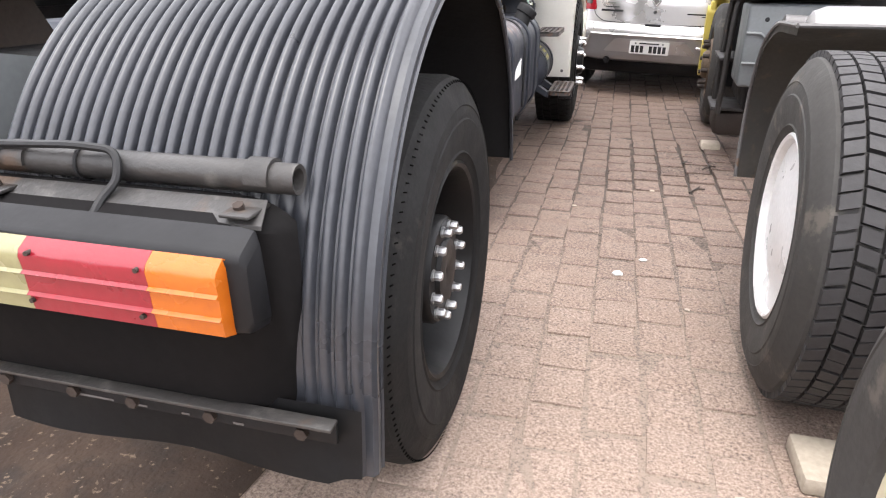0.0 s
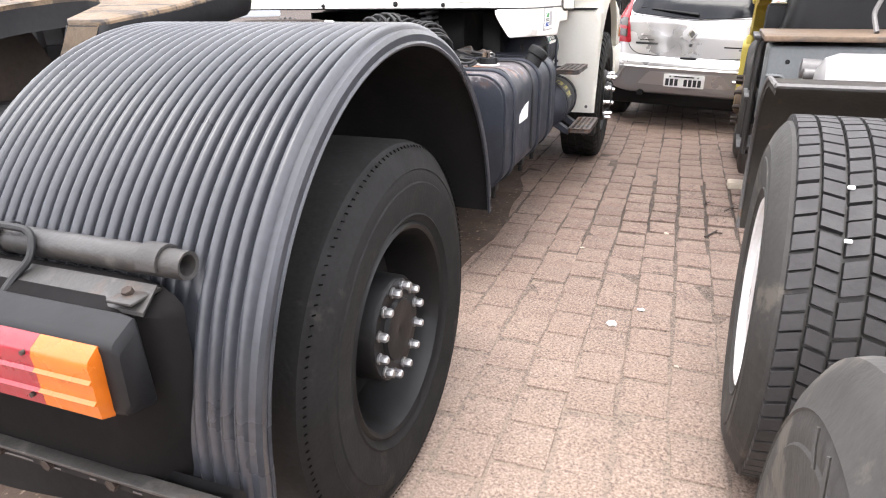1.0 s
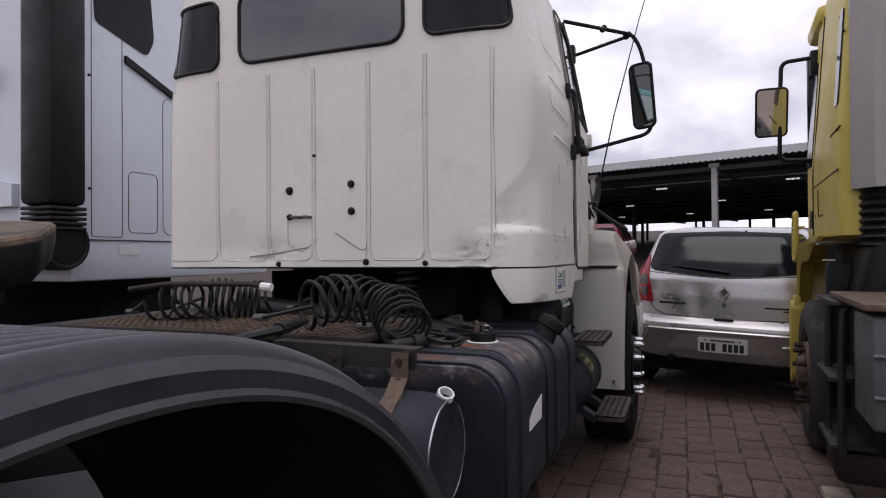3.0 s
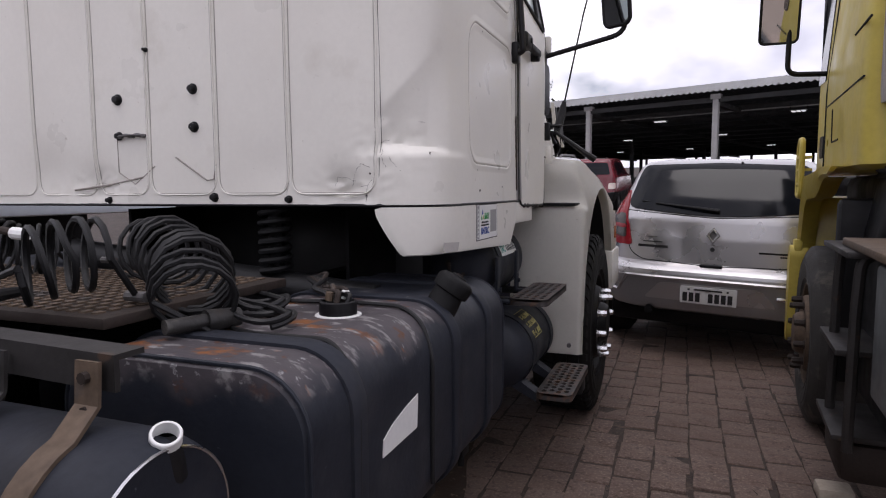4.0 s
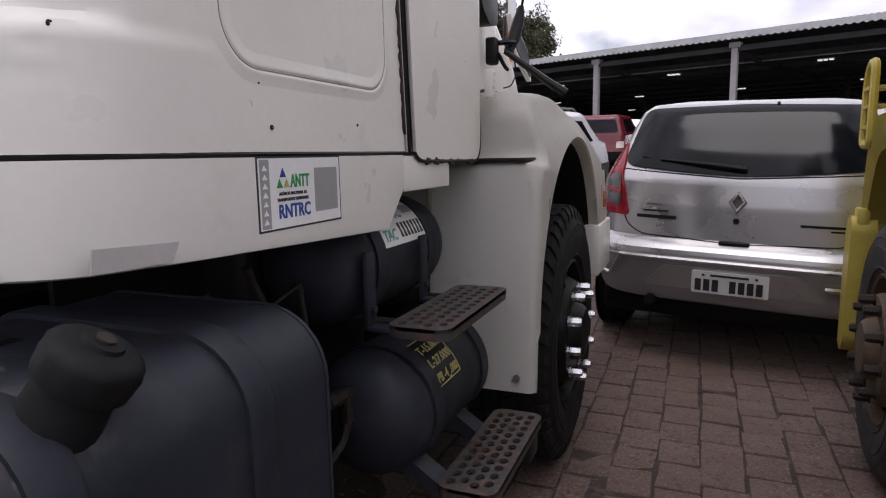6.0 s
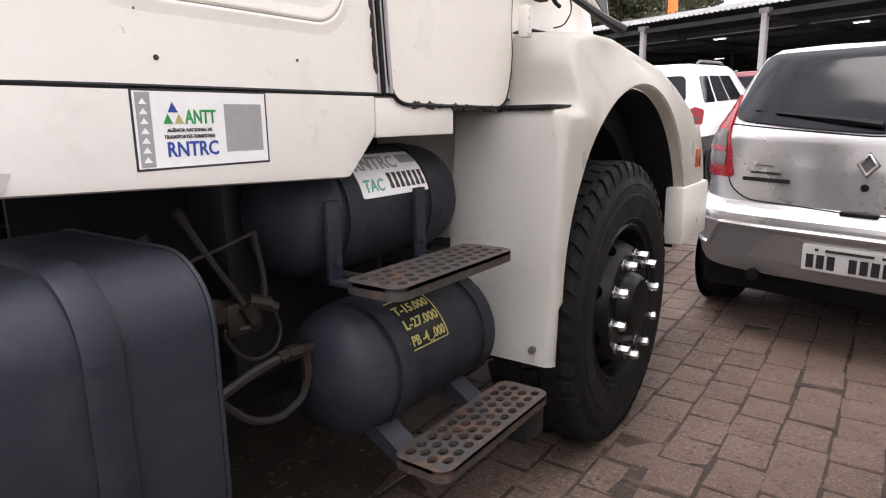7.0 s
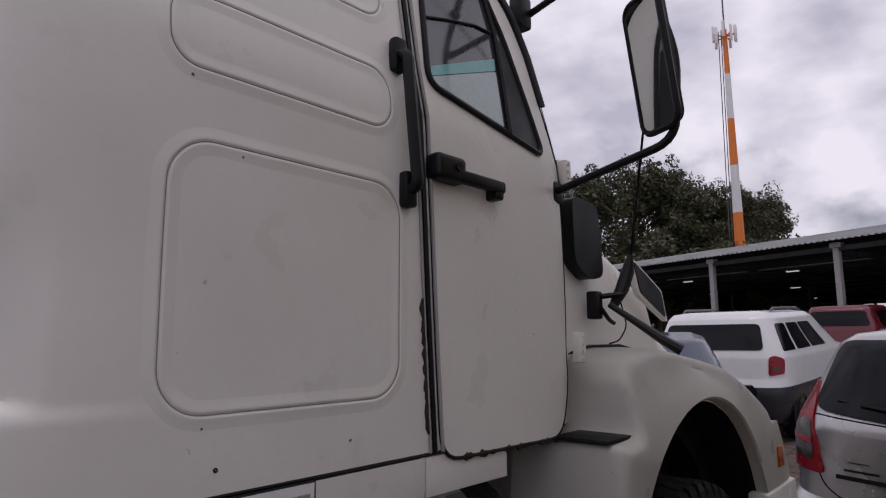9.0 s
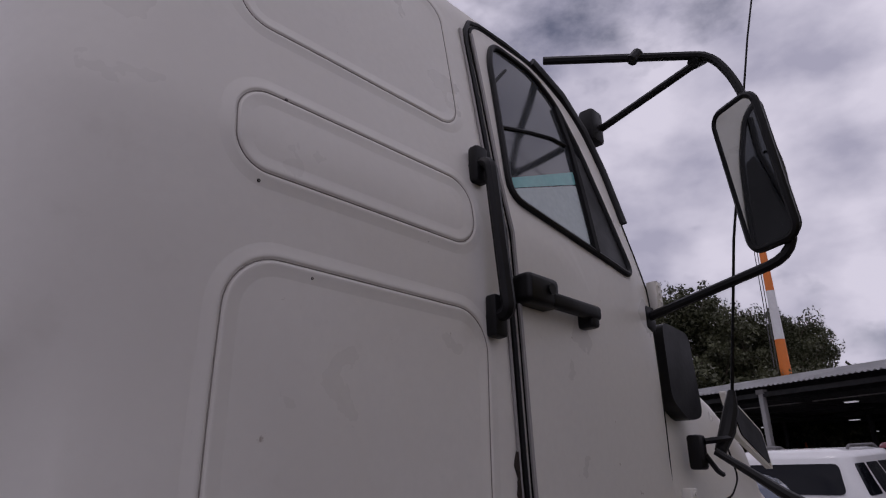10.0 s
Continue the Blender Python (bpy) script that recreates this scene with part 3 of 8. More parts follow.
def lug_rows(bm, x0, W, y, z, R, s, count, cols, deep=0.012, skew=0.25, gap=0.10, jitter=0.1):
    """Tread blocks round a tyre."""
    rng = random.Random(4)
    cw = W / cols
    for c in range(cols):
        for i in range(count):
            a0 = 2 * math.pi * (i + 0.5 * (c % 2) + 0.12 * rng.random()) / count
            da = 2 * math.pi / count * (1 - gap)
            xa, xb = x0 - s * (c * cw + cw * 0.05), x0 - s * ((c + 1) * cw - cw * 0.05)
            vs = []
            for r in (R - 0.004, R + deep):
                k = 1.0 if r < R else 0.93
                for xx, sk in ((xa, 0), (xb, skew)):
                    for e in (0.5 - 0.5 * k, 0.5 + 0.5 * k):
                        ang = a0 + da * (e + sk * (1 if c % 2 else -1))
                        xm = (xa + xb) / 2
                        vs.append(bm.verts.new((xm + (xx - xm) * k, y + r * math.cos(ang), z + r * math.sin(ang))))
            for f in ((0, 1, 3, 2), (4, 6, 7, 5), (0, 4, 5, 1), (2, 3, 7, 6), (0, 2, 6, 4), (1, 5, 7, 3)):
                bm.faces.new([vs[j] for j in f])


# ---------------------------------------------------------------- the white truck
XC = -1.785
truck = placed("white_truck", (XC, 3.9, 0), "old white bonneted tractor truck with dented cab standing on paving stones", "truck")


def seam(z):
    """Where the door's rear edge runs."""
    return 4.905 + 0.062 * max(0.0, 2.3 - z)


def cab_w(z):
    return 1.095 if z < 2.15 else 1.095 - 0.17 * (z - 2.15)


def cab_front(z):
    """The cowl, then the raked windscreen."""
    for z0, y0, z1, y1 in ((0.0, 5.76, 2.09, 5.76), (2.09, 5.76, 2.51, 5.69), (2.51, 5.69, 2.66, 5.63), (2.66, 5.63, 2.79, 5.52), (2.79, 5.52, 2.90, 5.32), (2.90, 5.32, 3.0, 4.9)):
        if z <= z1:
            return y0 + (y1 - y0) * (z - z0) / (z1 - z0)
    return 5.0


REAR, NP = 3.94, 10.0


def dents(x, y, z):
    """How far the sheet is pushed in."""
    d = 0.0
    for px, py, pz, r, h in ((-1.02, 3.94, 1.36, 0.06, 0.012), (-2.1, 3.94, 1.36, 0.10, 0.014), (-2.35, 3.94, 1.40, 0.12, 0.012), (-1.3, 3.94, 1.42, 0.09, 0.006), (-0.69, 4.1, 1.75, 0.2, 0.01), (-1.95, 3.94, 1.9, 0.3, 0.006), (-0.69, 5.2, 1.6, 0.25, 0.004)):
        d += h * math.exp(-((x - px) ** 2 + (y - py) ** 2 + (z - pz) ** 2) / r**2)
    if y < 4.3 and x > -0.98 and z < 1.475:
        d -= 0.010 * min(1.0, (1.475 - z) / 0.02) * max(0.0, min(1.0, (x + 0.98) / 0.1)) * max(0.0, (4.3 - y) / 0.3)
    if y < 4.35 and x > -0.90:
        # folded hollow round the rear corner
        u = (x + 0.885) + max(0.0, y - 3.95) * 1.1
        lo, hi = 1.478 - 0.03 * u, 1.60 + 0.22 * min(1.0, u / 0.3)
        if lo < z < hi:
            w = max(0.0, min(1.0, u / 0.05)) * max(0.0, min(1.0, (0.36 - u) / 0.12))
            d += 0.030 * w * min(1.0, (z - lo) / 0.016) * ((hi - z) / (hi - lo)) ** 0.8
        d += 0.006 * math.exp(-abs(u - 0.003) / 0.010) * max(0.0, min(1.0, (1.95 - z) / 0.2))
    c = math.exp(-(((x + 1.0) / 0.11) ** 2 + ((y - 3.94) / 0.1) ** 2 + ((z - 1.345) / 0.05) ** 2))
    c += 0.8 * math.exp(-(((x + 2.07) / 0.13) ** 2 + ((y - 3.94) / 0.1) ** 2 + ((z - 1.37) / 0.05) ** 2))
    c += 0.5 * math.exp(-(((x + 0.86) / 0.12) ** 2 + ((y - 3.95) / 0.12) ** 2 + ((z - 1.50) / 0.10) ** 2))
    d += c * (0.020 * abs(noise.noise(Vector((x * 20, y * 9, z * 24)))) + 0.006 * abs(noise.noise(Vector((x * 55, y * 20, z * 60 + 3)))))
    return d + 0.003 * noise.noise(Vector((x * 2.5, y * 2.5, z * 2.5)))


def side(y, z, off=0.0):
    """On the cab's right side."""
    a, yc = (cab_front(z) - REAR) / 2, (cab_front(z) + REAR) / 2
    k = max(0.0, 1 - abs((y - yc) / a) ** NP) ** (1 / NP)
    x = XC + cab_w(z) * k
    return Vector((x - dents(x, y, z) + off, y, z))


def back(x, z, off=0.0):
    """On the cab's rear wall."""
    a, yc = (cab_front(z) - REAR) / 2, (cab_front(z) + REAR) / 2
    k = max(0.0, 1 - abs((x - XC) / cab_w(z)) ** NP) ** (1 / NP)
    y = yc - a * k
    return Vector((x, y + dents(x, y, z) - off, z))


def cab_ring(z, grow=0.0, n=400):
    a, yc = (cab_front(z) - REAR) / 2 + grow, (cab_front(z) + REAR) / 2
    w = cab_w(z) + grow
    out = []
    for i in range(n):
        t = 2 * math.pi * i / n
        # even spacing along the outline
        c, s = math.cos(t), math.sin(t)
        m = max(abs(c), abs(s))
        u, v = c / m, s / m
        k = (abs(u) ** NP + abs(v) ** NP) ** (-1 / NP)
        x, y = XC + w * u * k, yc + a * v * k
        nx, ny = (1 if u > 0 else -1) * abs(u * k) ** (NP - 1) / w, (1 if v > 0 else -1) * abs(v * k) ** (NP - 1) / a
        L = math.hypot(nx, ny)
        d = dents(x, y, z)
        out.append((x - nx / L * d, y - ny / L * d, z))
    return out


bm = bmesh.new()
zs = [1.30 + 0.0085 * i for i in range(56)] + [1.776 + 0.044 * i for i in range(25)]
rings = [cab_ring(1.302, -0.03, 1000)] + [cab_ring(z, 0.0, 1000) for z in zs] + [cab_ring(2.86, -0.012, 1000), cab_ring(2.90, -0.04, 1000), cab_ring(2.93, -0.09, 1000), cab_ring(2.95, -0.2, 1000), cab_ring(2.965, -0.45, 1000)]
loft(bm, rings)
cab = part("cab", bm, WHITE, truck)

# sunken and raised lines pressed into the sheet
rear_x = (-2.80, -2.426, -2.10, -1.825, -1.515, -1.216, -0.889)
for a, b in zip(rear_x, rear_x[1:]):
    bm = bmesh.new()
    o = arc_path([(a + 0.006, 2.30, 0), (a + 0.006, 1.335, 0), (b - 0.006, 1.335, 0), (b - 0.006, 2.30, 0)], 0.06, 6)
    o = [p.lerp(q, j / 16) for p, q in zip(o, o[1:]) for j in range(16) if j == 0 or (q - p).length > 0.2] + [o[-1]]
    tube(bm, [back(p.x, p.y, -0.001) for p in o], 0.0055, 8, flat=0.6)
    bead = part("pressed_panel", bm, WHITE, cab)
    bm = bmesh.new()
    mx, hw = (a + b) / 2, (b - a) / 2 - 0.006
    tube(bm, [back(mx + (p.x - mx) * (1 - 0.005 / hw), max(p.y, 1.340), 0.0002) for p in o], 0.0011, 5)
    part("groove_dirt", bm, GROOVE, bead)
for y0, y1, z0, z1, r in ((4.275, 4.845, 1.443, 1.945, 0.085), (4.265, 4.815, 2.083, 2.237, 0.06), (4.265, 4.815, 2.385, 2.78, 0.06)):
    # a groove between two softly raised lips
    bm = bmesh.new()
    o = fine(rrect(y0, y1, z0, z1, r, 9), 0.04)
    rows = []
    for i, (y, z) in enumerate(o):
        dy, dz = o[(i + 1) % len(o)][0] - o[i - 1][0], o[(i + 1) % len(o)][1] - o[i - 1][1]
        L = math.hypot(dy, dz)
        rows.append([side(y + dz / L * w, z - dy / L * w, h) for w, h in ((-0.034, -0.0006), (-0.020, 0.0006), (-0.010, 0.0022), (-0.006, 0.0028), (-0.0042, 0.0024), (-0.0012, 0.0003), (0.0012, 0.0003), (0.0042, 0.0024), (0.006, 0.0028), (0.010, 0.0022), (0.020, 0.0006), (0.034, -0.0006))])
    loft(bm, rows + [rows[0]], closed=False)
    bead = part("pressed_panel", bm, WHITE, cab)
    bm = bmesh.new()
    tube(bm, [side(y, z, 0.0006) for y, z in o], 0.0011, 5, closed=True)
    part("groove_dirt", bm, GROOVE, bead)
bm = bmesh.new()
tube(bm, [back(-0.884 + 0.002 * math.sin(9 * z), z, 0.0005) for z in [1.33 + 0.03 * i for i in range(33)]], 0.0011, 5)
part("split_seam", bm, DARK_METAL, cab)
# bracket outline and crease on the rear wall
bm = bmesh.new()
tube(bm, [back(x, z, 0.001) for x, z in ((-1.70, 1.47), (-1.56, 1.385), (-1.53, 1.39), (-1.52, 1.44))], 0.0028, 6)
tube(bm, [back(x, z, 0.001) for x, z in ((-1.98, 1.56), (-1.98, 1.42), (-1.90, 1.375), (-1.80, 1.44))], 0.002, 6)
tube(bm, [back(x, z, 0.002) for x, z in ((-2.22, 1.355), (-2.05, 1.372), (-1.86, 1.40))], 0.0035, 6)
part("crease", bm, GROOVE, cab)
for x, z, r in ((-1.611, 1.708, 0.013), (-1.61, 1.575, 0.013), (-1.97, 1.69, 0.014), (-1.968, 1.555, 0.011), (-1.82, 1.86, 0.006), (-2.04, 1.315, 0.009), (-1.53, 1.325, 0.011), (-1.22, 1.318, 0.009)):
    bm = bmesh.new()
    p = back(x, z)
    lathe(bm, [(-0.002, r * 1.5), (0.004, r * 1.45), (0.005, r), (0.018, r * 0.9), (0.019, 0.001)], p, "y")
    bmesh.ops.scale(bm, vec=(1, -1, 1), space=Matrix.Translation(-p), verts=bm.verts)
    part("plug", bm, BLACK, cab, "black rubber plug")
for y, z, r in ((4.39, 1.345, 0.005), (4.353, 2.238, 0.003), (4.31, 2.065, 0.003), (4.419, 1.929, 0.0025), (4.02, 1.463, 0.005), (4.70, 1.36, 0.003), (4.36, 1.42, 0.002)):
    bm = bmesh.new()
    p = side(y, z)
    lathe(bm, [(0.0, r), (0.002, r * 0.9), (0.002, 0.001)], p, "x", 10)
    part("rust_spot", bm, RUST_DARK, cab)
bm = bmesh.new()
for k in range(5):
    x = -1.965 + 0.028 * k
    box(bm, x, x + 0.02, 3.925, 3.94, 1.546 + 0.004 * (k % 2), 1.558 + 0.004 * (k % 2), 0.002)
tube(bm, [(-1.97, 3.928, 1.552), (-1.90, 3.920, 1.556), (-1.84, 3.928, 1.554)], 0.004, 6)
part("cable_clip", bm, STEEL, cab, "small rusty cable clip")
# cracked and flaked paint near the rear corner
def crack(pts, seed, r=0.0005):
    rng = random.Random(seed)
    out = []
    for (xa, za), (xb, zb) in zip(pts, pts[1:]):
        for i in range(5):
            k = i / 5
            out.append(back(xa + (xb - xa) * k + rng.uniform(-0.002, 0.002), za + (zb - za) * k + rng.uniform(-0.003, 0.003), 0.0003))
    out.append(back(*pts[-1], 0.0003))
    bm = bmesh.new()
    tube(bm, out, [r * rng.uniform(0.5, 1.4) for _ in out], 5)
    part("paint_crack", bm, RUST_DARK, cab)


for k, pts in enumerate(([(-1.05, 1.36), (-1.04, 1.39), (-1.0, 1.385), (-0.965, 1.372)], [(-0.985, 1.36), (-0.975, 1.40), (-0.945, 1.432), (-0.915, 1.42)], [(-0.965, 1.355), (-0.925, 1.363), (-0.905, 1.385)], [(-0.93, 1.31), (-0.925, 1.36)], [(-0.885, 1.50), (-0.86, 1.507)], [(-0.877, 1.476), (-0.872, 1.44), (-0.86, 1.42)], [(-0.85, 1.45), (-0.82, 1.41), (-0.78, 1.395)], [(-0.775, 1.566), (-0.758, 1.563)], [(-2.2, 1.35), (-2.1, 1.38), (-1.98, 1.375)], [(-1.23, 1.33), (-1.22, 1.38)])):
    crack(pts, k)
for k, (x, z) in enumerate(((-0.93, 1.33), (-0.915, 1.40))):
    bm = bmesh.new()
    rng = random.Random(k)
    patch(bm, back, [(x + rng.uniform(0.002, 0.005) * math.cos(0.7 * i), z + rng.uniform(0.002, 0.005) * math.sin(0.7 * i)) for i in range(9)], 1, 0.001)
    part("rust_chip", bm, RUST_DARK if k else STEEL, cab)
# rear windows
for o, nm in ((rrect(-2.795, -2.415, 2.365, 2.73, 0.06), "left"), (rrect(-2.275, -1.325, 2.375, 2.755, 0.08), "mid"), (rpoly([(-1.215, 2.385), (-1.215, 2.79), (-0.865, 2.79), (-0.80, 2.385)], 0.07), "right")):
    o = fine(o, 0.05)
    bm = bmesh.new()
    patch(bm, back, o, 6, 0.004)
    win = part("rear_window", bm, CABGLASS if nm == "mid" else GLASS, truck, "dark reflecting rear window pane")
    bm = bmesh.new()
    tube(bm, [back(x, z, 0.004) for x, z in o], 0.010, 8, closed=True)
    part("rubber_seal", bm, BLACK, win)
# windscreen, wrapped a little round the corners
bm = bmesh.new()
rows = []
for i in range(15):
    z = 2.16 + 0.044 * i
    row = [Vector(p) for p in cab_ring(z, 0.006, 400) if p[1] > cab_front(z) - 0.075]
    rows.append(sorted(row, key=lambda p: p.x))
m = min(len(r) for r in rows)
loft(bm, [[r[round(i * (len(r) - 1) / (m - 1))] for i in range(m)] for r in rows], closed=False)
bmesh.ops.solidify(bm, geom=bm.faces[:], thickness=0.004)
part("windscreen", bm, GLASS, truck, "dark wrapped windscreen")
# dark rubber line along the cab's foot and the drip rail
bm = bmesh.new()
tube(bm, cab_ring(1.298, -0.004, 160), 0.006, 6, closed=True)
part("foot_seam", bm, BLACK, cab)


# side skirt below the cab, wrapped round its rear corner
def skirt_low(y, x):
    if y < 4.1:
        return 1.135
    return 1.135 - 0.03 * (y - 4.1) / 0.74 if y < 4.84 else 1.105


bm = bmesh.new()
ring = [p for p in cab_ring(1.30, 0.004, 800) if p[0] > -0.885 and p[1] < 4.93]
ring.sort(key=lambda p: (p[1] if p[0] > -0.692 else 3.0 + (p[0] + 1)))
cols = []
for x, y, z in ring:
    u = min(1.0, max(0.0, (x + 0.885) / 0.09)) if y < 4.06 else 1.0
    zl = 1.292 - (1.292 - skirt_low(y, x)) * (u ** 0.8 if y < 4.06 else 1.0)
    if y > 4.84:
        zl = 1.105 + (y - 4.84) * 1.0
    cols.append((x, y, zl))
outer = [[Vector((x, y, 1.292)), Vector((x, y, zl + 0.02)), Vector((x - 0.004, y, zl + 0.004)), Vector((x - 0.02, y, zl)), Vector((x - 0.024, y, zl + 0.02)), Vector((x - 0.024, y, 1.285))] for x, y, zl in cols]
loft(bm, outer, closed=True)
part("side_skirt", bm, WHITE, truck, "white lower side skirt with scratches")
bm = bmesh.new()
box(bm, -0.715, -0.692, 4.94, 5.27, 1.195, 1.29, 0.004)
part("side_skirt", bm, WHITE, truck)
# dark scuffs on the skirt
for y, z, L in ((4.0, 1.23, 0.035), (4.02, 1.22, 0.03), (4.01, 1.26, 0.02), (3.97, 1.18, 0.03), (3.985, 1.17, 0.025), (4.06, 1.17, 0.02)):
    bm = bmesh.new()
    p = side(y, 1.31) + Vector((0.0055, 0, z - 1.31))
    slab(bm, [(0, 0), (0.004, 0.003), (0.012, L), (0.008, L)], lambda a, b: p + Vector((0, a, b)), lambda a, b: p + Vector((0.0006, a, b)))
    part("scratch", bm, STEEL, cab)

# Flat grey slab that paints the shading of a soft dent.
bm = bmesh.new()
slab(bm, [(4.0, 1.147), (4.135, 1.142), (4.15, 1.170), (4.005, 1.179)], lambda a, b: Vector((-0.6868, a, b)), lambda a, b: Vector((-0.6852, a, b)))
part("filler_patch", bm, DENT_SHADE, cab, "dull grey patch painted as the shade of a soft dent")

# door: seams, seal, window, handle, hinges
door_o = fine(rpoly([(4.992, 1.275), (4.93, 2.3), (4.925, 2.803), (5.218, 2.803), (5.403, 2.715), (5.501, 2.561), (5.589, 2.198), (5.692, 1.500), (5.567, 1.268)], 0.07), 0.05)
bm = bmesh.new()
patch(bm, side, door_o, 8, 0.006)
door = part("door", bm, WHITE, truck, "white door with rusty lower edge")
bm = bmesh.new()
tube(bm, [side(seam(z), z, 0.004) for z in [1.30 + 0.05 * i for i in range(29)]] + [side(y, z, 0.004) for y, z in ((4.912, 2.759), (4.935, 2.803), (4.980, 2.819), (5.098, 2.823), (5.218, 2.816), (5.327, 2.775))], 0.0075, 6, flat=0.8)
part("door_seal", bm, BLACK, door)
bm = bmesh.new()
tube(bm, [side(seam(z) + 0.022, z, 0.010) for z in [1.30 + 0.05 * i for i in range(30)]], 0.005, 6)
tube(bm, [side(seam(z) - 0.016, z, 0.004) for z in [1.30 + 0.05 * i for i in range(30)]], 0.004, 6)
part("seal_edge", bm, SHROUD, door, "pale bent sheet edge")
bm = bmesh.new()
tube(bm, [side(y, z, 0.004) for y, z in door_o], 0.0052, 6, closed=True)
part("door_edge", bm, DARK_METAL, door)
for i in range(9):
    rng = random.Random(40 + i)
    z = 1.36 + 0.035 * i + 0.02 * rng.random()
    bm = bmesh.new()
    patch(bm, side, [(seam(z) - 0.019 + 0.009 * math.cos(a) * (0.4 + rng.random()), z + 0.022 * math.sin(a) * (0.5 + rng.random())) for a in [0.8 * k for k in range(8)]], 1, 0.0065)
    part("rust_spot", bm, RUST_DARK, door)
for i in range(16):
    rng = random.Random(i)
    y = 5.03 + 0.52 * rng.random()
    bm = bmesh.new()
    o = [(y + 0.008 * math.cos(a) * (1 + rng.random()), 1.276 - 0.02 * (y - 5) + 0.006 * math.sin(a) * (1 + rng.random())) for a in [0.8 * k for k in range(8)]]
    patch(bm, side, o, 1, 0.0075)
    part("rust_spot", bm, RUST_DARK, door)
win_o = fine(rpoly([(4.957, 2.253), (4.985, 2.693), (5.016, 2.768), (5.185, 2.761), (5.289, 2.693), (5.371, 2.539), (5.436, 2.341), (5.490, 2.160)], 0.05), 0.04)
bm = bmesh.new()
patch(bm, side, win_o, 6, 0.008)
window = part("side_window", bm, CABGLASS, door, "side window pane that mirrors the clouds")
bm = bmesh.new()
tube(bm, [side(y, z, 0.010) for y, z in win_o], 0.009, 8, closed=True)
part("rubber_seal", bm, BLACK, door)
# Pale and teal patches paint the bright view through the cab.
bm = bmesh.new()
patch(bm, side, fine(rpoly([(4.966, 2.267), (4.970, 2.277), (5.292, 2.401), (5.286, 2.212)], 0.008), 0.03), 4, 0.0095)
part("lower_glass", bm, PAINTED_SKY, door, "pale patch painted as the sky seen through the glass")
bm = bmesh.new()
patch(bm, side, fine(rpoly([(4.968, 2.279), (4.970, 2.308), (5.296, 2.449), (5.292, 2.406)], 0.006), 0.03), 4, 0.0095)
part("tinted_strip", bm, TEAL, door, "teal strip painted as the view through the far window")
bm = bmesh.new()
tube(bm, [side(y, z, 0.013) for y, z in ((5.303, 2.192), (5.311, 2.363), (5.311, 2.539), (5.283, 2.671))], 0.010, 6)
tube(bm, [side(y, z, 0.012) for y, z in ((4.975, 2.462), (5.109, 2.506), (5.218, 2.534), (5.294, 2.539))], 0.004, 6)
tube(bm, [side(y, z, 0.012) for y, z in ((4.980, 2.605), (5.054, 2.693))], 0.004, 6)
part("window_bar", bm, BLACK, door)
bm = bmesh.new()
patch(bm, side, fine(rpoly([(5.322, 2.198), (5.327, 2.539), (5.365, 2.517), (5.436, 2.308), (5.480, 2.176)], 0.01), 0.03), 3, 0.0095)
part("quarter_panel", bm, BLACK_MATT, door, "dark rubber-lined quarter light")
# A pillar rubber and gutter
bm = bmesh.new()
tube(bm, [side(y, z, 0.012) for y, z in ((5.218, 2.819), (5.360, 2.764), (5.458, 2.671), (5.518, 2.539), (5.556, 2.363))], 0.018, 8, flat=0.6)
part("pillar_trim", bm, BLACK, truck)
bm = bmesh.new()
p = side(4.98, 2.02)
box(bm, p.x - 0.005, p.x + 0.050, 4.935, 5.050, 1.982, 2.052, 0.014, None, 3)
box(bm, p.x + 0.024, p.x + 0.052, 5.02, 5.222, 1.985, 2.020, 0.009, None, 3)
box(bm, p.x - 0.005, p.x + 0.048, 5.180, 5.216, 1.965, 2.006, 0.008, None, 3)
cyl(bm, (p.x + 0.045, 5.012, 2.022), (p.x + 0.055, 5.012, 2.022), 0.013, 12)
part("door_handle", bm, BLACK, door, "black plastic door handle")
for z in (1.545, 2.13):
    bm = bmesh.new()
    y = 5.69 if z < 1.8 else 5.63
    p = side(min(y, 5.56), z)
    box(bm, p.x - 0.01, p.x + 0.022, y - 0.018, y + 0.02, z - 0.05, z + 0.05, 0.004)
    for k in range(4):
        cyl(bm, (p.x + 0.02, y, z - 0.036 + 0.024 * k), (p.x + 0.026, y, z - 0.036 + 0.024 * k), 0.006, 8)
    part("door_hinge", bm, WHITE, door)
# grab bar behind the door
bm = bmesh.new()
tube(bm, arc_path([side(4.845, 2.292, 0.0), side(4.845, 2.292, 0.05), side(4.860, 1.940, 0.05), side(4.860, 1.940, 0.0)], 0.03), 0.014, 8, flat=1.25)
for y, z in ((4.845, 2.292), (4.860, 1.940)):
    p = side(y, z)
    box(bm, p.x, p.x + 0.03, y - 0.02, y + 0.02, z - 0.045, z + 0.045, 0.008)
part("grab_bar", bm, BLACK, truck, "black vertical grab bar")

# big mirror on its tubular arms
mir = placed("truck_mirror", (-0.74, 5.55, 2.0), "large black mirror on tubular arms at the white cab", "mirror")
bm = bmesh.new()
tube(bm, arc_path([(-0.80, 5.29, 2.865), (-0.39, 5.56, 2.81), (-0.345, 5.57, 2.72), (-0.275, 5.60, 2.42), (-0.28, 5.57, 2.15), (-0.715, 5.585, 2.062)], 0.07), 0.013, 8)
part("arm", bm, BLACK, mir)
bm = bmesh.new()
tube(bm, [(-0.79, 5.56, 2.715), (-0.43, 5.555, 2.80)], 0.012, 8)
cyl(bm, (-0.435, 5.54, 2.795), (-0.415, 5.58, 2.825), 0.02, 10)
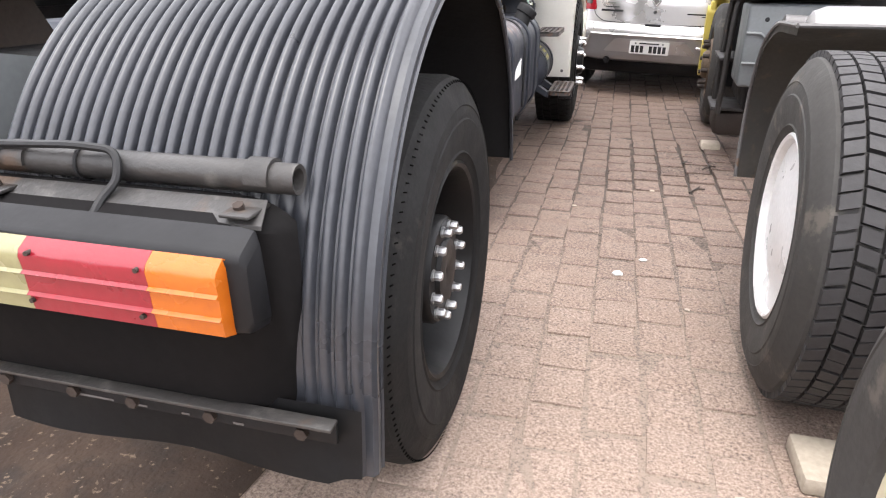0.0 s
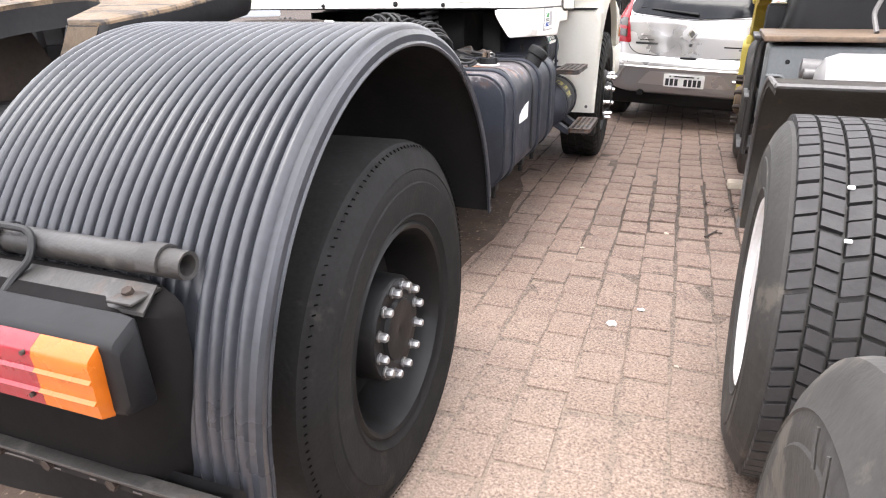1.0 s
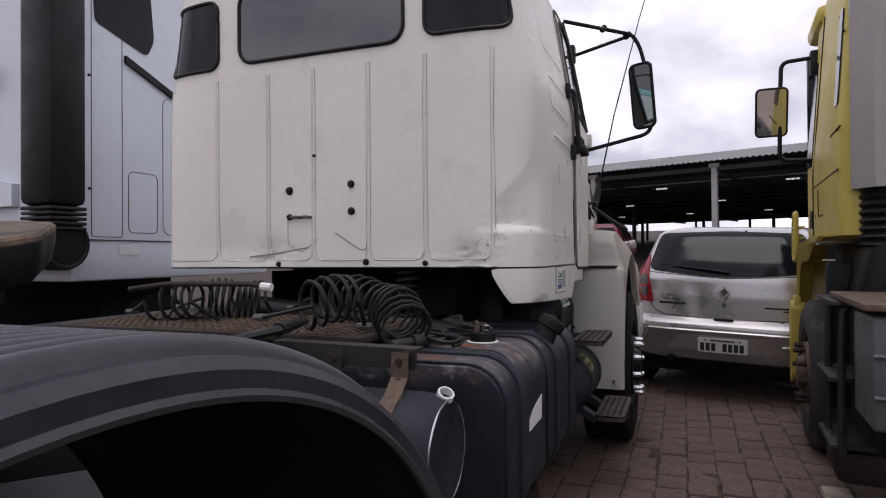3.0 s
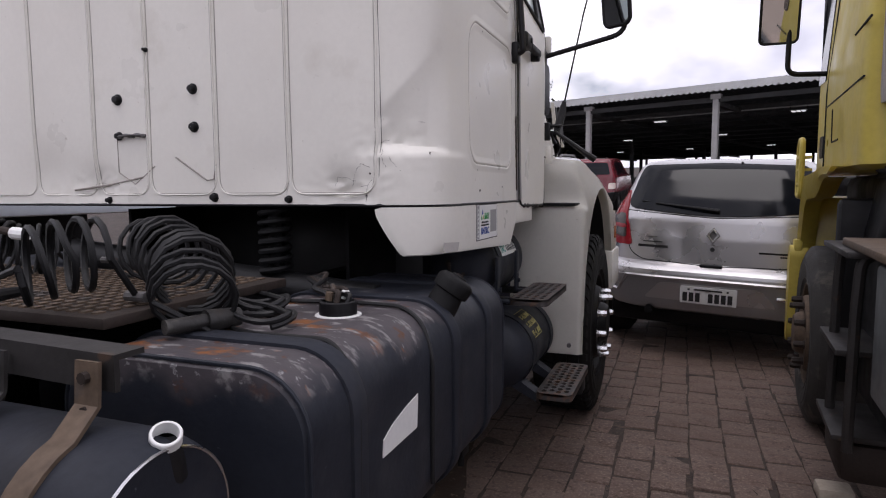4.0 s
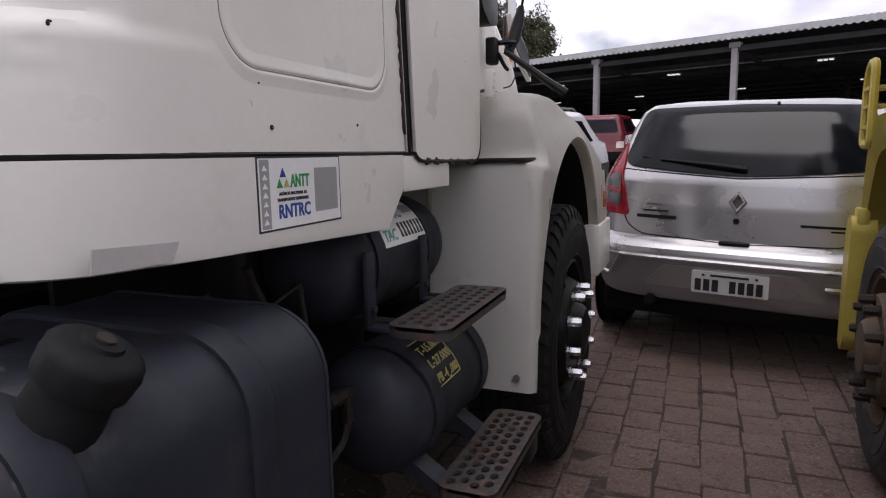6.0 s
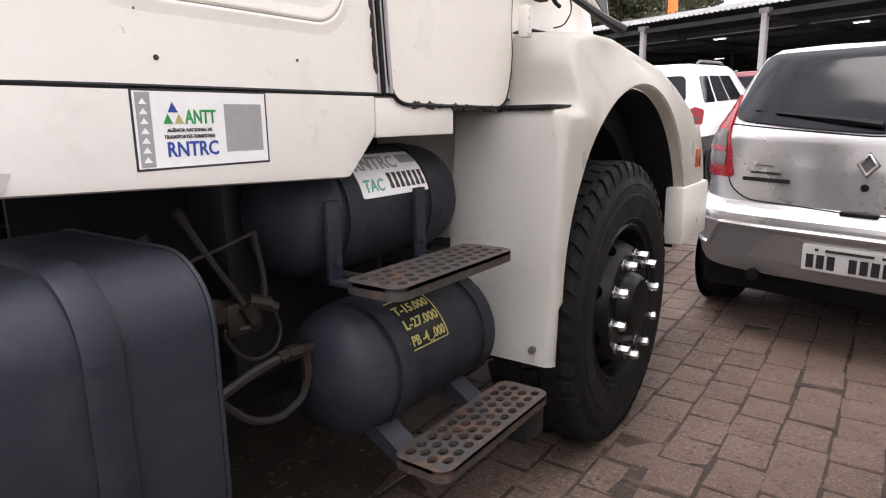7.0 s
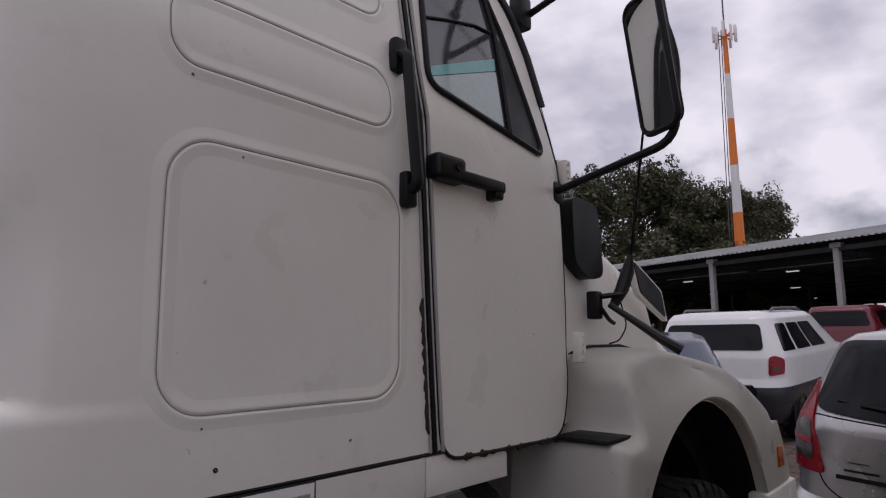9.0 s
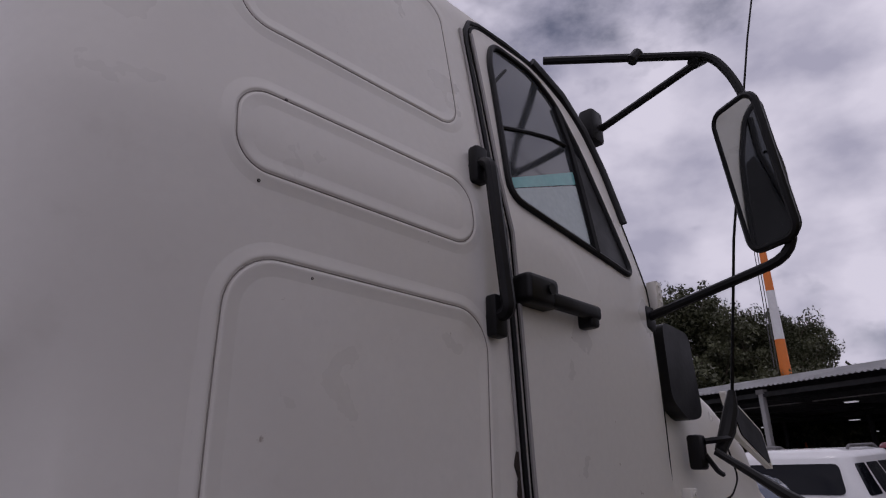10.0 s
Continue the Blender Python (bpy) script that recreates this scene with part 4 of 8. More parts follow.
cyl(bm, (-0.575, 5.43, 2.82), (-0.56, 5.45, 2.85), 0.018, 10)
part("strut", bm, BLACK, mir)
bm = bmesh.new()
box(bm, -0.745, -0.69, 5.55, 5.62, 2.025, 2.10, 0.012)
part("bracket", bm, BLACK, mir)
bm = bmesh.new()
box(bm, -0.82, -0.765, 5.50, 5.57, 2.66, 2.78, 0.012)
part("bracket", bm, BLACK, mir)
MH = look((-0.33, 5.55, 2.395), (-0.78, 4.67, 2.255))
bm = bmesh.new()
o = rrect(-0.075, 0.075, -0.205, 0.205, 0.035)
slab(bm, o, lambda a, b: MH @ Vector((a, b, -0.004)), lambda a, b: MH @ Vector((a * 0.93, b * 0.96, 0.024)))
tube(bm, [MH @ Vector((a, b, -0.006)) for a, b in o], 0.011, 8, closed=True)
head = part("mirror_head", bm, BLACK, mir)
bm = bmesh.new()
slab(bm, rrect(-0.067, 0.067, -0.197, 0.197, 0.03), lambda a, b: MH @ Vector((a, b, -0.012)), lambda a, b: MH @ Vector((a, b, -0.005)))
part("mirror_glass", bm, MIRROR, mir, "mirror glass", smooth=False)
# low mirror pad on the cowl, antenna and hood latch
bm = bmesh.new()
slab(bm, rpoly([(5.775, 2.095), (5.965, 2.08), (6.005, 1.81), (5.90, 1.79), (5.79, 1.85)], 0.04), lambda a, b: Vector((-0.755 + 0.02 * (b - 1.8), a, b)), lambda a, b: Vector((-0.86, a, b)))
part("side_reflector", bm, BLACK, truck, "black upright air inlet cover")
ant = placed("antenna", (-0.70, 6.02, 1.74), "thin black whip antenna on a thick rubber base", "antenna")
bm = bmesh.new()
tube(bm, [(-0.71, 5.99, 1.70), (-0.70, 6.04, 1.76), (-0.69, 6.075, 1.83), (-0.68, 6.085, 1.895)], [0.018, 0.026, 0.025, 0.012], 10)
part("rubber_base", bm, BLACK, ant)
bm = bmesh.new()
tube(bm, [(-0.68, 6.085, 1.885), (-0.56, 6.0, 2.38), (-0.364, 5.9, 3.05), (-0.22, 5.85, 3.5)], [0.006, 0.005, 0.0035, 0.0025], 6)
part("whip", bm, BLACK, ant)
bm = bmesh.new()
tube(bm, [(-0.715, 5.96, 1.70), (-0.62, 5.99, 1.63), (-0.55, 6.015, 1.575), (-0.485, 6.045, 1.53)], [0.011, 0.014, 0.017, 0.020], 8)
part("hood_strap", bm, BLACK_MATT, truck, "black rubber hood strap")
bm = bmesh.new()
box(bm, -0.78, -0.735, 5.90, 5.955, 1.645, 1.75, 0.01)
tube(bm, arc_path([(-0.735, 5.94, 1.73), (-0.70, 5.97, 1.735), (-0.69, 6.02, 1.74)], 0.02), 0.011, 6)
tube(bm, arc_path([(-0.735, 5.93, 1.69), (-0.715, 5.96, 1.64), (-0.71, 5.985, 1.63)], 0.02), 0.008, 6)
tube(bm, arc_path([(-0.70, 6.02, 1.72), (-0.69, 6.05, 1.62), (-0.70, 6.0, 1.565), (-0.72, 5.96, 1.555)], 0.03), 0.003, 6)
part("hood_latch", bm, BLACK, truck)

# bonnet
bm = bmesh.new()
rings = []
for y, zt, w in ((5.66, 2.11, 1.03), (5.9, 2.09, 1.01), (6.07, 2.04, 0.995), (6.34, 1.95, 0.985), (6.62, 1.82, 0.97), (6.69, 1.68, 0.96), (6.95, 1.55, 0.92), (7.12, 1.40, 0.88), (7.18, 1.2, 0.86)):
    o = rpoly([(XC - w + 0.20, 0.8), (XC + w - 0.20, 0.8), (XC + w - 0.17, 1.34), (XC + w, 1.49), (XC + w - 0.06, zt - 0.06), (XC + w - 0.3, zt), (XC - w + 0.3, zt), (XC - w + 0.06, zt - 0.06), (XC - w, 1.49), (XC - w + 0.17, 1.34)], 0.05, 4)
    rings.append([(a, y, b) for a, b in o])
loft(bm, rings)
bonnet = part("bonnet", bm, WHITE, truck)
bm = bmesh.new()
tube(bm, [(-0.772, 5.74, 1.520), (-0.774, 5.90, 1.546), (-0.776, 6.15, 1.546), (-0.785, 6.42, 1.508)], 0.006, 6)
part("bonnet_gap", bm, DARK_METAL, bonnet)
bm = bmesh.new()
vent_o = rpoly([(6.31, 1.93), (6.61, 1.79), (6.645, 1.645), (6.36, 1.76)], 0.02)
slab(bm, vent_o, lambda a, b: Vector((-0.812 + (1.93 - b) * 0.05, a, b)), lambda a, b: Vector((-0.79 + (1.93 - b) * 0.05, a, b)))
part("vent_frame", bm, WHITE, bonnet)
bm = bmesh.new()
vo = rpoly([(6.335, 1.905), (6.595, 1.785), (6.622, 1.665), (6.38, 1.77)], 0.02)
slab(bm, vo, lambda a, b: Vector((-0.80 + (1.93 - b) * 0.05, a, b)), lambda a, b: Vector((-0.786 + (1.93 - b) * 0.05, a, b)))
part("vent", bm, BLACK, bonnet, "black air vent")

# front mudguard
FW = (6.075, 0.53)
AR = (6.225, 0.655)
outl = [(5.455, 0.47), (5.472, 0.66), (5.497, 0.95), (5.53, 1.225), (5.54, 1.258), (5.68, 1.268), (5.70, 1.31), (5.715, 1.43), (5.77, 1.505), (5.92, 1.525), (6.15, 1.525), (6.45, 1.485), (6.68, 1.445), (6.84, 1.37), (6.95, 1.29), (7.07, 1.17), (7.15, 1.05), (7.19, 0.965), (7.20, 0.915)]
ol = arc_path([(0, a, b) for a, b in outl], 0.03, 3)
ol = [a.lerp(b, j / 6) for a, b in zip(ol, ol[1:]) for j in range(6) if j == 0 or (b - a).length > 0.06] + [ol[-1]]
bm = bmesh.new()
rows = []
for p in ol:
    d = Vector((0, p.y - AR[0], p.z - AR[1]))
    if p.z < AR[1] and p.y < AR[0]:
        c = Vector((0, p.y + 0.03, p.z))
    else:
        c = Vector((0, *AR)) + d.normalized() * min(0.69, d.length - 0.05)
    w = p - c
    d = w.normalized() if p.z > 1.2 else Vector((0, -1, 0))
    lean = 0.0 if p.z < 1.26 else min(0.16, (p.z - 1.26) * 0.7)
    rr = min(0.05, w.length * 0.7) if p.z > 1.2 else 0.03
    xo = -0.462 - lean * 0.5
    row = [Vector((-0.515, c.y, c.z)), Vector((-0.49, c.y, c.z)), Vector((-0.468, *(c + d * 0.004).yz)), Vector((-0.460, *(c + d * 0.012).yz)), Vector((-0.459 - lean * 0.2, *c.lerp(p, 0.4).yz))]
    for a in (0, 22, 45, 67, 90):
        q = p - d * rr + d * (rr * math.sin(radians(a)))
        row.append(Vector((xo - rr + rr * math.cos(radians(a)), q.y, q.z)))
    row.append(Vector((-0.70, p.y, p.z + (0.012 if p.z > 1.4 else 0))))
    row.append(Vector((-0.86, p.y, p.z + (0.02 if p.z > 1.4 else 0))))
    rows.append(row)
loft(bm, rows, closed=False)
bmesh.ops.solidify(bm, geom=bm.faces[:], thickness=0.006)
fender = part("front_mudguard", bm, WHITE, truck, "white front mudguard panel")
bm = bmesh.new()
box(bm, -0.70, -0.515, 5.525, 5.685, 1.262, 1.276, 0.003)
part("grip_pad", bm, DARK_METAL, fender, "dark grip pad on the ledge")
for x, y, z in ((-0.53, 5.455, 0.52), (-0.70, 5.455, 0.51)):
    bm = bmesh.new()
    cyl(bm, (x, y + 0.03, z), (x + 0.004, y - 0.012, z), 0.012, 8)
    part("bolt", bm, STEEL, fender)
bm = bmesh.new()
loft(bm, [[Vector((x, AR[0] + r * math.cos(t), AR[1] + r * math.sin(t))) for t in [radians(-5 + 5 * i) for i in range(41)]] for x, r in ((-0.51, 0.684), (-0.685, 0.684), (-0.69, 0.57), (-0.84, 0.565), (-0.85, 0.3))], closed=False)
part("wheel_arch_liner", bm, BLACK_MATT, truck)
bm = bmesh.new()
box(bm, -0.475, -0.450, 7.04, 7.10, 0.985, 1.075, 0.003)
part("marker_lamp", bm, LENS_AMBER, truck, "small amber marker lamp")
bm = bmesh.new()
box(bm, -3.13, -0.445, 7.12, 7.28, 0.625, 0.905, 0.015)
for x0, x1 in ((-0.535, -0.445), (-3.13, -3.04)):
    box(bm, x0, x1, 6.82, 7.14, 0.627, 0.903, 0.012)
part("front_bumper", bm, WHITE, truck)
bm = bmesh.new()
box(bm, -2.7, -0.88, 7.02, 7.22, 0.80, 1.22, 0.03)
part("grille", bm, BLACK, truck)

# front wheel
def front_wheel(parent, x, y, z, s, R, rr, W, mt, mr, nuts=10, nut_r=0.192, mn=None):
    bm = bmesh.new()
    prof = [(0.0, rr + 0.004), (0.006, rr - 0.004), (0.0, rr - 0.014), (-0.03, rr - 0.022), (-0.07, rr - 0.030), (-0.085, rr - 0.045), (-0.06, rr - 0.058), (-0.025, rr - 0.07), (0.008, nut_r + 0.026), (0.020, nut_r + 0.018), (0.023, nut_r), (0.020, nut_r - 0.03), (0.016, 0.125), (0.05, 0.115), (0.066, 0.10), (0.070, 0.001)]
    lathe(bm, [(s * a, r) for a, r in prof], (x, y, z), seg=64)
    wheel = part("wheel", bm, mr, parent)
    bm = bmesh.new()
    lathe(bm, tyre_profile(R, rr, W, s), (x + s * 0.004, y, z), seg=96)
    part("tyre", bm, mt, wheel)
    for i in range(8):
        bm = bmesh.new()
        a = 2 * math.pi * (i + 0.5) / 8
        out = Vector((0, math.cos(a), math.sin(a)))
        c = Vector((x - s * 0.028, y, z)) + out * (rr - 0.066)
        cyl(bm, c - out * 0.012 - Vector((s * 0.012, 0, 0)), c + out * 0.004 + Vector((s * 0.005, 0, 0)), 0.026, 14)
        part("hand_hole", bm, VOID, wheel)
    bm = bmesh.new()
    nut(bm, (0, 0, 0), s, 0.0195, 0.055)
    first = None
    for i in range(nuts):
        a = 2 * math.pi * (i + 0.25) / nuts
        at = Matrix.Translation((x + s * 0.023, y + nut_r * math.cos(a), z + nut_r * math.sin(a)))
        if first is None:
            first = part("wheel_nut", bm, mn or CHROME, wheel, "" if mn else "bright chromed wheel nut")
            first.matrix_basis = at
        else:
            share(first, at, wheel)
    return wheel


w1 = front_wheel(truck, -0.458, *FW, 1, 0.532, 0.305, 0.30, RUBBER, RIM_BLACK)
bm = bmesh.new()
lug_rows(bm, -0.485, 0.27, *FW, 0.532, 1, 46, 4, 0.012, 0.25)
part("tread", bm, RUBBER, w1)
bm = bmesh.new()
for i in range(46):
    a0, da = 2 * math.pi * (i + 0.1) / 46, 2 * math.pi / 46 * 0.62
    rows = []
    for k, slant in ((0.0, 0), (1.0, 0)):
        row = []
        for x, r, lean in ((-0.500, 0.543, -0.5), (-0.470, 0.540, -0.2), (-0.4535, 0.518, 0.1), (-0.4475, 0.484, 0.4), (-0.456, 0.482, 0.4), (-0.470, 0.500, 0.1), (-0.500, 0.520, -0.5)):
            a = a0 + da * (k + lean)
            row.append(Vector((x, FW[0] + r * math.cos(a), FW[1] + r * math.sin(a))))
        rows.append(row)
    loft(bm, rows)
part("shoulder_tread", bm, RUBBER, w1, smooth=False)["kind"] = "stuff"
w2 = front_wheel(truck, -3.11, *FW, -1, 0.53, 0.305, 0.27, RUBBER, RIM_BLACK)
# rear wheels, twin tyres
RW = (1.55, 0.505)
w3 = rear_wheel(truck, -0.475, *RW, 1, 0.515, 0.296, 0.27, RUBBER, RIM_BLACK, hub_out=-0.02)
bm = bmesh.new()
lathe(bm, tyre_profile(0.515, 0.296, 0.27, 1), (-0.80, *RW), seg=72)
part("inner_tyre", bm, RUBBER, w3)
w4 = rear_wheel(truck, -3.09, *RW, -1, 0.515, 0.296, 0.27, RUBBER, RIM_BLACK)
# dotted wear line and a scratch on the visible rear tyre
bm = bmesh.new()
for i in range(150):
    a = 2 * math.pi * i / 150
    r = 0.497
    p = Vector((-0.474, RW[0] + r * math.cos(a), RW[1] + r * math.sin(a)))
    q = Vector((-0.478, RW[0] + (r + 0.006) * math.cos(a + 0.006), RW[1] + (r + 0.006) * math.sin(a + 0.006)))
    tube(bm, [p, q], 0.0018, 5)
part("wear_line", bm, VOID, w3)["kind"] = "stuff"

# chassis
for x in (XC - 0.42, XC + 0.42):
    bm = bmesh.new()
    s = 1 if x > XC else -1
    slab(bm, [(0, 0), (0.075, 0), (0.075, 0.008), (0.008, 0.008), (0.008, 0.252), (0.075, 0.252), (0.075, 0.26), (0, 0.26)], lambda a, b: Vector((x - s * a, 0.75, 0.74 + b)), lambda a, b: Vector((x - s * a, 6.6, 0.74 + b)))
    part("chassis_rail", bm, DARK_METAL, truck, smooth=False)
for y in (0.8, 2.35, 3.1, 4.4, 5.6):
    bm = bmesh.new()
    box(bm, XC - 0.42, XC + 0.42, y - 0.05, y + 0.05, 0.78, 0.95, 0.01)
    part("cross_member", bm, DARK_METAL, truck)
bm = bmesh.new()
cyl(bm, (XC - 0.9, *RW), (XC + 0.9, *RW), 0.10, 20)
lathe(bm, [(-0.2, 0.1), (-0.1, 0.2), (0.1, 0.2), (0.2, 0.1)], (XC, *RW), seg=24)
part("rear_axle", bm, DARK_METAL, truck)
bm = bmesh.new()
box(bm, XC - 0.8, XC + 0.72, 4.75, 5.4, 0.5, 1.28, 0.06)
part("engine", bm, BLACK_MATT, truck)
bm = bmesh.new()
box(bm, -3.0, -2.35, 2.4, 5.2, 0.42, 1.05, 0.1, None, 4)
part("left_tank", bm, GREY_METAL, truck)
for s in (-1, 1):
    bm = bmesh.new()
    for k in range(5):
        L = 0.62 - 0.1 * k
        tube(bm, [(XC + s * 0.52, RW[0] - L, 0.80 - 0.02 * k + 0.05), (XC + s * 0.52, RW[0], 0.72 - 0.02 * k), (XC + s * 0.52, RW[0] + L, 0.80 - 0.02 * k + 0.05)], 0.035, 6, flat=0.25, up=(0, 0, 1))
    part("leaf_spring", bm, DARK_METAL, truck)


# Unseen gearbox, panels and box, added to keep light out under the cab.
bm = bmesh.new()
loft(bm, [[Vector((XC + a, y, b)) for a, b in rrect(-w, w, 0.38, z1, 0.09, 4)] for y, w, z1 in ((3.0, 0.10, 0.62), (3.05, 0.16, 0.75), (3.6, 0.20, 0.80), (3.65, 0.30, 0.90), (4.2, 0.36, 0.95), (4.22, 0.44, 1.0))])
part("gearbox", bm, DARK_METAL, truck)
bm = bmesh.new()
cyl(bm, (XC, 1.7, 0.55), (XC, 3.0, 0.60), 0.05, 14)
part("drive_shaft", bm, DARK_METAL, truck)
for s in (-1, 1):
    bm = bmesh.new()
    slab(bm, [(4.32, 0.40), (5.42, 0.36), (5.52, 0.62), (5.52, 1.27), (4.32, 1.27)], lambda a, b: Vector((XC + s * 0.56, a, b)), lambda a, b: Vector((XC + s * 0.575, a, b)))
    part("splash_shield", bm, DARK_METAL, truck, smooth=False)
bm = bmesh.new()
box(bm, XC - 0.5, XC + 0.5, 4.25, 6.9, 0.30, 0.56, 0.08)
part("oil_pan", bm, DARK_METAL, truck)


# ---------------------------------------------------------------- rear mudguard of the white truck
FC, FR = (1.535, 0.585), 0.70
guard = placed("rear_mudguard", (-0.8, 1.5, 0.5), "black ribbed plastic mudguard over the rear wheels", "mudguard")
X_OUT, X_IN = -0.425, -1.16
RIBS, FLAT = 25, 0.085


def rib_rows(x):
    """Height of the ribs across the guard."""
    if x > X_OUT - 0.012:
        return 0.0
    k = ((X_OUT - 0.012 - x) / 0.0278) % 1.0
    return 0.0160 * math.sqrt(max(0.0, 1 - ((k - 0.5) / 0.37) ** 2))


def guard_path(s):
    """The guard's line from its rear foot (0) over the top to its front foot (1): y, z and the outward way."""
    a0, a1 = radians(180), radians(5)
    low = 0.13
    L = abs(a1 - a0) * FR + low
    d = s * L
    if d < low:
        return FC[0] - FR - 0.012 * (1 - d / low), FC[1] - low + d, -1.0, 0.0
    a = a0 + (a1 - a0) * (d - low) / (L - low)
    return FC[0] + FR * math.cos(a), FC[1] + FR * math.sin(a), math.cos(a), math.sin(a)


bm = bmesh.new()
xs = [X_OUT - 0.00232 * i for i in range(int((X_OUT - X_IN) / 0.00232) + 1)]
rows = []
N = 72
for i in range(N + 1):
    y, z, ny, nz = guard_path(i / N)
    rear = nz < 0.5 and ny < 0
    row = [Vector((X_OUT + 0.004, y - ny * 0.035, z - nz * 0.035)), Vector((X_OUT + 0.006, y - ny * 0.01, z - nz * 0.01))]
    for x in xs:
        h = rib_rows(x)
        if rear and x < -0.552:
            h *= max(0.0, min(1.0, (nz - 0.44) / 0.06))
        elif rear:
            h *= 0.45 + 0.55 * max(0.0, min(1.0, nz / 0.5))
        row.append(Vector((x, y + ny * h, z + nz * h)))
    rows.append(row)
loft(bm, rows, closed=False)
shell = part("shell", bm, FENDER, guard)
# Underside takes a blacker colour that paints the shade inside the arch.
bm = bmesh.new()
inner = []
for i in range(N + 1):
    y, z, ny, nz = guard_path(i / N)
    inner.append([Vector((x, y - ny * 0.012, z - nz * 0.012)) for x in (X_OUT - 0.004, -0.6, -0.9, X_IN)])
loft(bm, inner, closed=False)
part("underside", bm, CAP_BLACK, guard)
bm = bmesh.new()
tube(bm, [(X_OUT + 0.003, y - ny * 0.03, z - nz * 0.03) for y, z, ny, nz in (guard_path(i / N) for i in range(N + 1))], 0.006, 6)
part("rolled_edge", bm, FENDER, guard)
# boxed lamp panel standing proud of the guard's back
bm = bmesh.new()
prof = [(0.875, 0.93), (0.83, 0.918), (0.79, 0.905), (0.788, 0.60), (0.80, 0.575), (0.86, 0.56)]
rings = []
for x, k in ((X_IN, 0), (X_IN + 0.01, 1), (-0.66, 1), (-0.62, 0.92), (-0.585, 0.68), (-0.56, 0.35), (-0.542, 0.0)):
    rings.append([Vector((x, 0.86 - (0.86 - y) * k, z - 0.03 * (1 - k) * (1 if z > 0.8 else 0))) for y, z in prof])
loft(bm, rings, closed=False)
part("lamp_panel", bm, PANEL, guard)
# pipe with its clamps and cable
pipe = placed("lamp_pipe", (-0.85, 0.9, 0.955), "grey dented steel pipe clamped across the mudguard", "pipe")
bm = bmesh.new()
rings = []
for x, r in ((-0.547, 0.018), (-0.545, 0.024), (-0.62, 0.0255), (-0.9, 0.0255), (-1.55, 0.0255)):
    rings.append([Vector((x, 0.888 + r * math.cos(t), 0.957 + r * math.sin(t))) for t in [2 * math.pi * i / 16 for i in range(16)]])
loft(bm, [[p + Vector((-0.1, 0, 0)) for p in rings[0]]] + rings, caps=True)
part("tube", bm, PIPE, pipe)
for x in (-0.605, -1.06):
    bm = bmesh.new()
    rings = []
    for t in [radians(-70 + 20 * i) for i in range(14)]:
        rings.append([Vector((x + dx, 0.888 + r * math.cos(t), 0.957 + r * math.sin(t))) for dx, r in ((-0.02, 0.026), (0.02, 0.026), (0.02, 0.031), (-0.02, 0.031))])
    loft(bm, rings)
    box(bm, x - 0.03, x + 0.02, 0.80, 0.865, 0.918, 0.924, 0.002)
    part("clamp", bm, PIPE, pipe)
    bm = bmesh.new()
    cyl(bm, (x - 0.012, 0.83, 0.922), (x - 0.012, 0.826, 0.932), 0.009, 6)
    part("bolt", bm, RUST_DARK, pipe)
bm = bmesh.new()
slab(bm, [(-1.16, 0.0), (-0.585, 0.0), (-0.57, 0.05), (-1.16, 0.05)], lambda a, b: Vector((a, 0.855 - b, 0.925 - b * 0.45)), lambda a, b: Vector((a, 0.857 - b, 0.931 - b * 0.45)))
part("holding_strip", bm, PIPE, pipe)
bm = bmesh.new()
tube(bm, arc_path([(-1.5, 0.86, 0.99), (-1.1, 0.865, 0.985), (-0.93, 0.86, 0.995), (-0.855, 0.87, 0.988), (-0.845, 0.85, 0.945), (-0.862, 0.825, 0.92), (-0.855, 0.79, 0.90)], 0.03), 0.007, 8)
part("cable", bm, BLACK_MATT, pipe, "black cable tied to the pipe")
bm = bmesh.new()
tube(bm, [(-0.935, 0.888 + 0.029 * math.cos(t), 0.957 + 0.029 * math.sin(t)) for t in [2 * math.pi * i / 14 for i in range(14)]], 0.003, 6, closed=True)
part("cable_tie", bm, BLACK_MATT, pipe)
# tail lamp
lamp = placed("tail_lamp", (-0.85, 0.75, 0.77), "long amber, red and clear tail lamp in a black housing", "tail lamp")
LT = Matrix.Translation((0, 0, 0.0))
bm = bmesh.new()
o = rpoly([(0.735, 0.765), (0.735, 0.890), (0.79, 0.918), (0.80, 0.75)], 0.012, 3)
loft(bm, [[Vector((x, 0.76 + (y - 0.76) * k, 0.83 + (z - 0.83) * k)) for y, z in o] for x, k in ((-1.135, 0.9), (-1.13, 1), (-0.590, 1), (-0.568, 0.96), (-0.56, 0.75))])
part("housing", bm, BLACK, lamp)


def lens(x0, x1, material, label, end=False):
    bm = bmesh.new()
    zs = [0.766, 0.772, 0.796, 0.800, 0.804, 0.832, 0.836, 0.840, 0.862, 0.872, 0.886]
    ds = [0.0, 0.020, 0.022, 0.028, 0.022, 0.022, 0.028, 0.022, 0.024, 0.020, 0.0]
    rings = []
    for x, k in ((x0, 0.0 if end else 1), (x0 + (0.004 if x1 > x0 else -0.004), 1), (x1, 1)):
        rings.append([Vector((x, 0.736 - d * k, z)) for z, d in zip(zs, ds)] + [Vector((x, 0.737, 0.83))])
    loft(bm, rings)
    return part("lens", bm, material, lamp, label)


lens(-0.588, -0.704, LENS_AMBER, "amber indicator lens", True)
lens(-0.7045, -0.925, LENS_RED, "red stop lamp lens")
lens(-0.9255, -1.13, LENS_CLEAR, "yellowed clear reversing lens")
